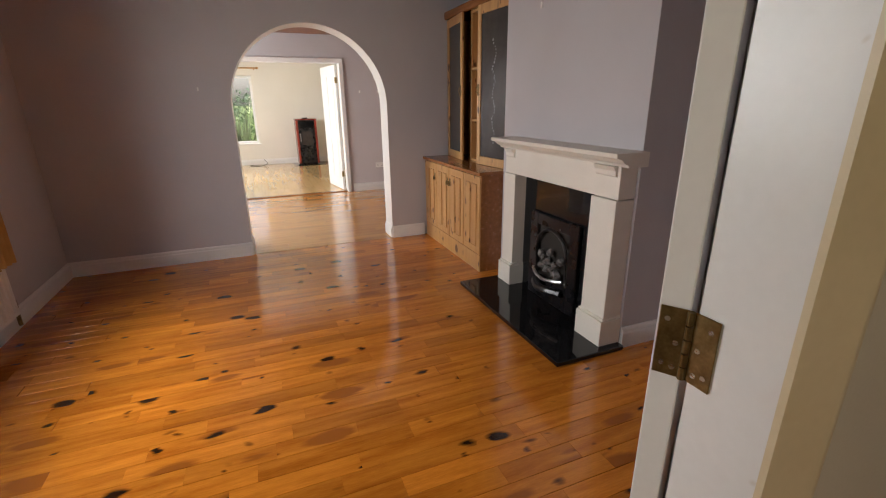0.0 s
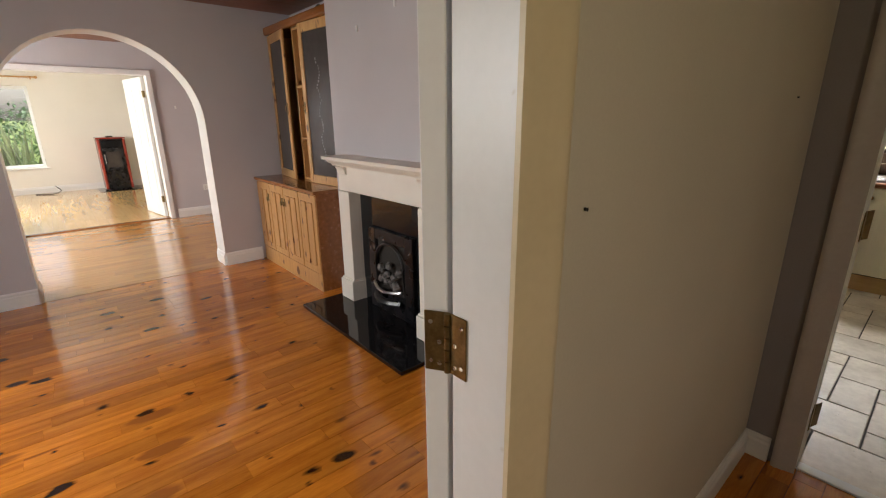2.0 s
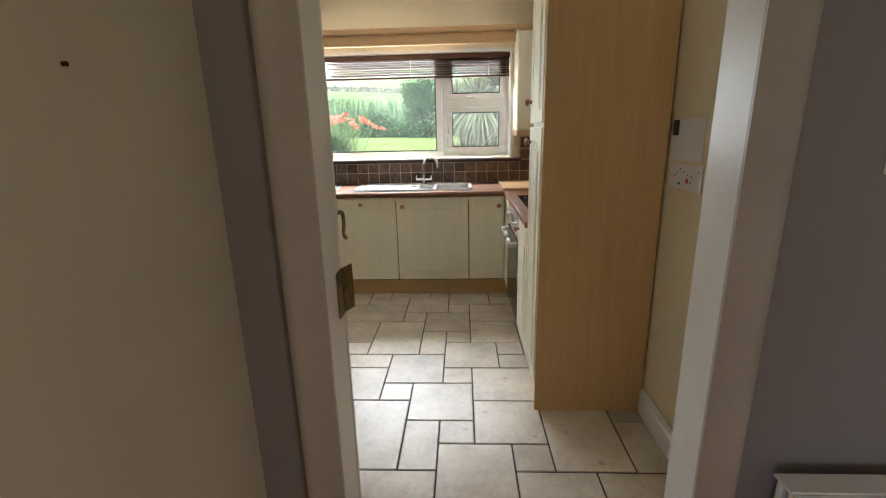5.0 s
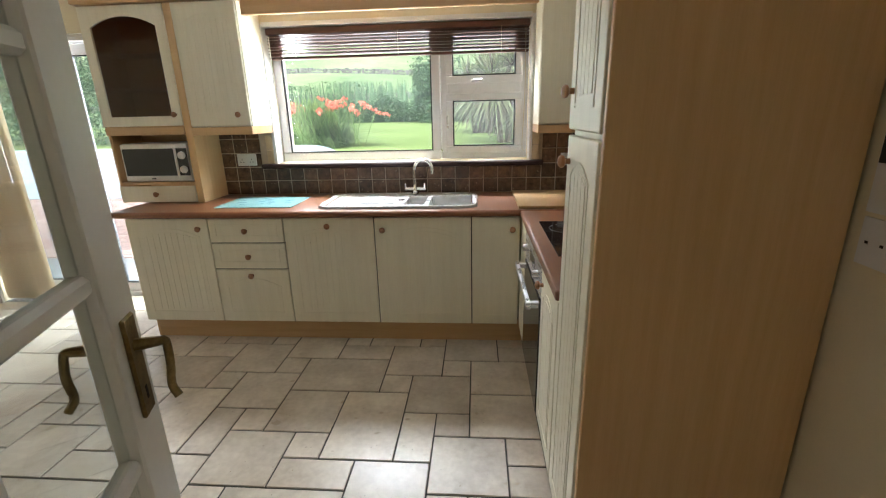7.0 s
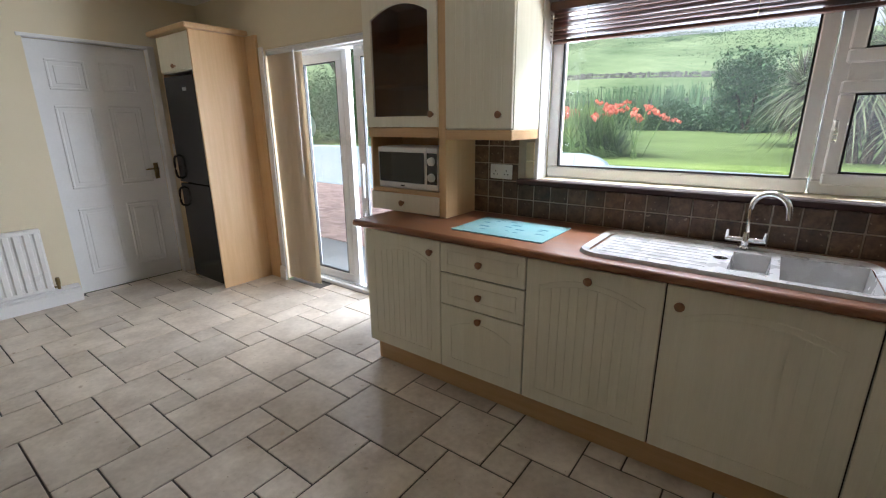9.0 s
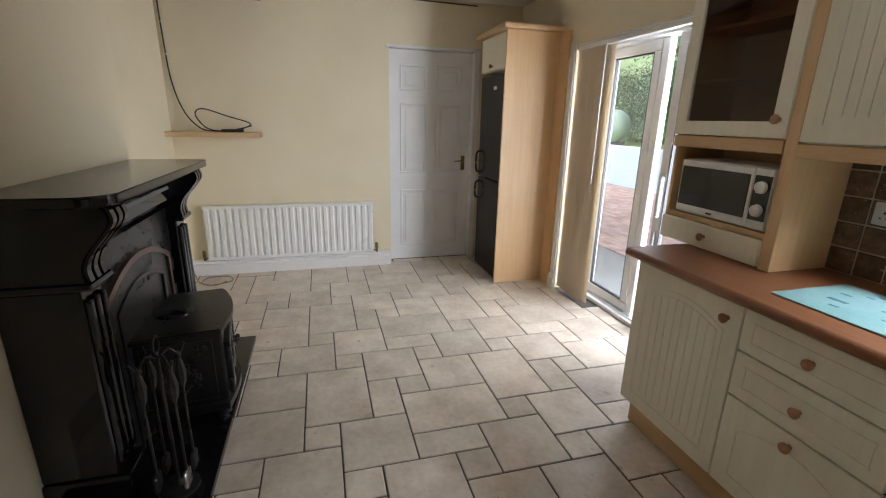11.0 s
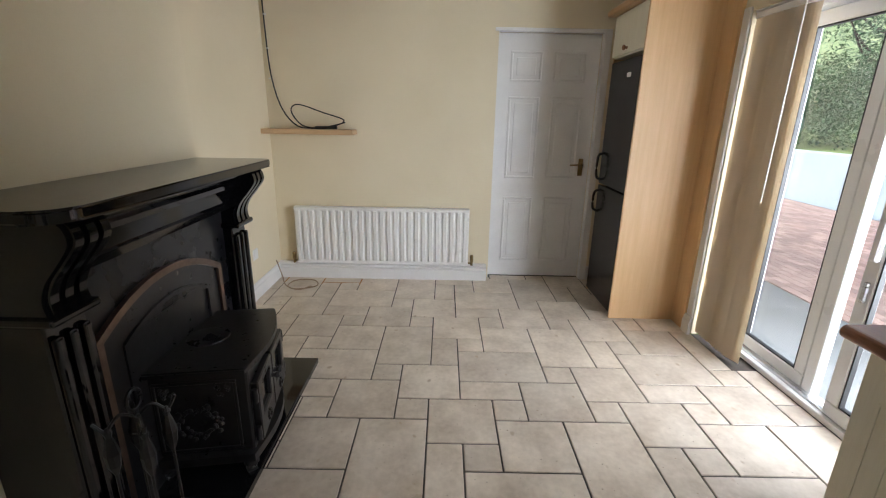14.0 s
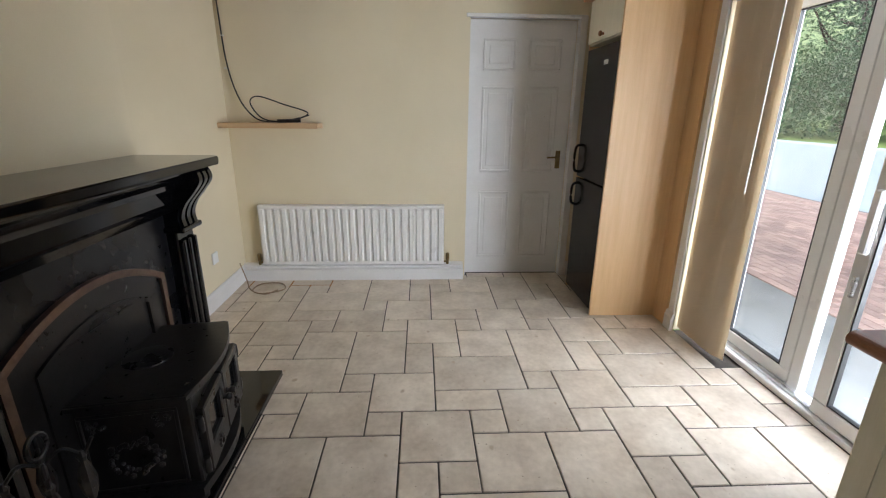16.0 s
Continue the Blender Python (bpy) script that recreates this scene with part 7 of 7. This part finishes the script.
def splashback():
    bm = bmesh.new()
    bx(bm, -1.552, -1.15, 5.6385, 5.6495, 0.911, 1.40)
    bx(bm, -1.15, 0.72, 5.6385, 5.6495, 0.911, 1.104)
    bx(bm, 0.72, 1.149, 5.6385, 5.6495, 0.911, 1.40)
    bx(bm, 1.1385, 1.1495, 3.77, 5.638, 0.911, 1.62)
    back = structure("splashback", bm, M_SPGROUT, "brown stone tiles behind the worktop", "wall tiles")
    s, g = 0.096, 0.102
    me = mesh_of("tile", box(0, s, -0.006, 0.0, 0, s, 0.0025), M_SPLASH)
    half = mesh_of("tile", box(0, s, -0.006, 0.0, 0, 0.082, 0.0025), M_SPLASH)
    turn = pose(0, 0, 0, 0, 0, -90)
    for k in range(27):
        x = -1.552 + k * g
        for r in range(5):
            z = 0.914 + r * g
            inside = -1.26 < x + s / 2 < 0.82
            if x + s > 1.14 or (r >= 2 and -1.152 - s < x < 0.72):
                continue
            if r == 1 and inside:
                o = new("tile", half)
            else:
                o = new("tile", me)
            o.location = (x, 5.638, z)
            o.parent = back
    for k in range(18):
        for r in range(7):
            o = new("tile", me)
            o.matrix_basis = Matrix.Translation((1.138, 5.62 - k * g, 0.914 + r * g)) @ turn
            o.parent = back
    narrow = mesh_of("tile", box(0, 0.030, -0.006, 0.0, 0, s, 0.0025), M_SPLASH)
    for r in range(5):
        o = new("tile", narrow)
        o.location = (1.100, 5.638, 0.914 + r * g)
        o.parent = back
    # pale edge tiles at the window's sides
    for x in (-1.20, 0.722):
        for r in range(2):
            o = part("edge_tile", box(x, x + 0.05, 5.622, 5.638, 1.142 + r * 0.102, 1.240 + r * 0.102, 0.003), M_CREAMTRIM, back)


splashback()


def kitchen_tiles():
    floor = bpy.data.objects["floor_kitchen"]
    u, X0, Y0, J = 0.1685, -3.24, 3.648, 0.007
    pattern = ((0, 0, 2, 2), (1, 4, 2, 2), (0, 5, 1, 1), (2, 0, 1, 1), (2, 1, 2, 2), (1, 2, 1, 2), (5, 2, 2, 3), (2, 3, 1, 1), (3, 3, 2, 2), (3, 5, 3, 2), (4, 1, 2, 1), (4, 2, 1, 1))
    shared = {}
    for bi in range(-3, 6):
        for bj in range(-3, 4):
            for i, j, h, w in pattern:
                x0, y0 = X0 + (bi * 6 + i) * u + J / 2, Y0 + (bj * 6 + j) * u + J / 2
                x1, y1 = x0 + h * u - J, y0 + w * u - J
                cx0, cx1, cy0, cy1 = max(x0, KX0 + 0.002 - (0.06 if 4.3 < y0 < 5.1 else 0)), min(x1, KX1 - 0.002), max(y0, 2.336 if -0.03 < x0 and x1 < 0.76 else KY0 + 0.002), min(y1, KY1 - 0.002)
                if -0.2 < x0 < 0.9 and y0 < KY0 and y1 > 2.337:
                    cx0, cx1, cy0 = max(cx0, -0.033), min(cx1, 0.752), max(y0, 2.337)
                if SLD[0] < x0 and x1 < SLD[1] and y1 > KY1:
                    cy1 = min(y1, 5.798)
                if cx1 - cx0 < 0.02 or cy1 - cy0 < 0.02:
                    continue
                key = (round(cx1 - cx0, 3), round(cy1 - cy0, 3))
                if key not in shared:
                    shared[key] = piece_mesh("tile", *key, 0.007, M_FLOORTILE, 0.003)
                o = new("tile", shared[key])
                o.location = (cx0, cy0, -0.006)
                o.parent = floor


kitchen_tiles()


def boards(floor_name, x0, x1, y0, y1, width, lengths, material, along="y", joined=False, seed=1, clip=None):
    """Staggered boards with fine joints."""
    rng = random.Random(seed)
    floor = bpy.data.objects[floor_name]
    shared, bm = {}, bmesh.new()
    a0, a1, c0, c1 = (x0, x1, y0, y1) if along == "y" else (y0, y1, x0, x1)
    n = int(math.ceil((a1 - a0) / width))
    for k in range(n):
        p0, p1 = a0 + k * width + 0.0009, min(a0 + (k + 1) * width - 0.0009, a1)
        q = c0 - rng.choice(lengths) * rng.random()
        while q < c1:
            L = rng.choice(lengths)
            q0, q1 = max(q + 0.0006, c0), min(q + L - 0.0006, c1)
            q += L
            if q1 - q0 < 0.03 or p1 - p0 < 0.01:
                continue
            r = (p0, p1, q0, q1) if along == "y" else (q0, q1, p0, p1)
            if joined:
                bx(bm, *r, -0.006, 0.0)
            else:
                key = (round(r[1] - r[0], 3), round(r[3] - r[2], 2))
                if key not in shared:
                    shared[key] = piece_mesh("board", *key, 0.006, material, 0.0008)
                o = new("board", shared[key])
                o.location = (r[0], r[2], -0.006)
                o.parent = floor
    if joined:
        o = part("boards", bm, material, floor)
        o["kind"] = "stuff"


boards("floor_living", LX0, LX1 + 0.12, LY0, LY1, 0.098, (0.35, 0.5, 0.65, 0.8), M_PINE, seed=4)
boards("floor_hall", LX1 + 0.12, 1.9, 0.9, 2.279, 0.098, (0.35, 0.5, 0.65), M_PINE, seed=5)
boards("floor_hall", LX1 + 0.12, 1.9, -1.4, 0.9, 0.125, (0.9, 1.2), M_PINEFAR, joined=True, seed=6)
boards("floor_middle", -7.5, LX0, LY0, 3.2, 0.098, (0.35, 0.5, 0.65, 0.8), M_PINEFAR, joined=True, seed=7)
boards("floor_far", -12.1, -7.62, LY0, 3.2, 0.125, (0.9, 1.2, 1.8), M_PALEBOARD, "x", True, seed=8)
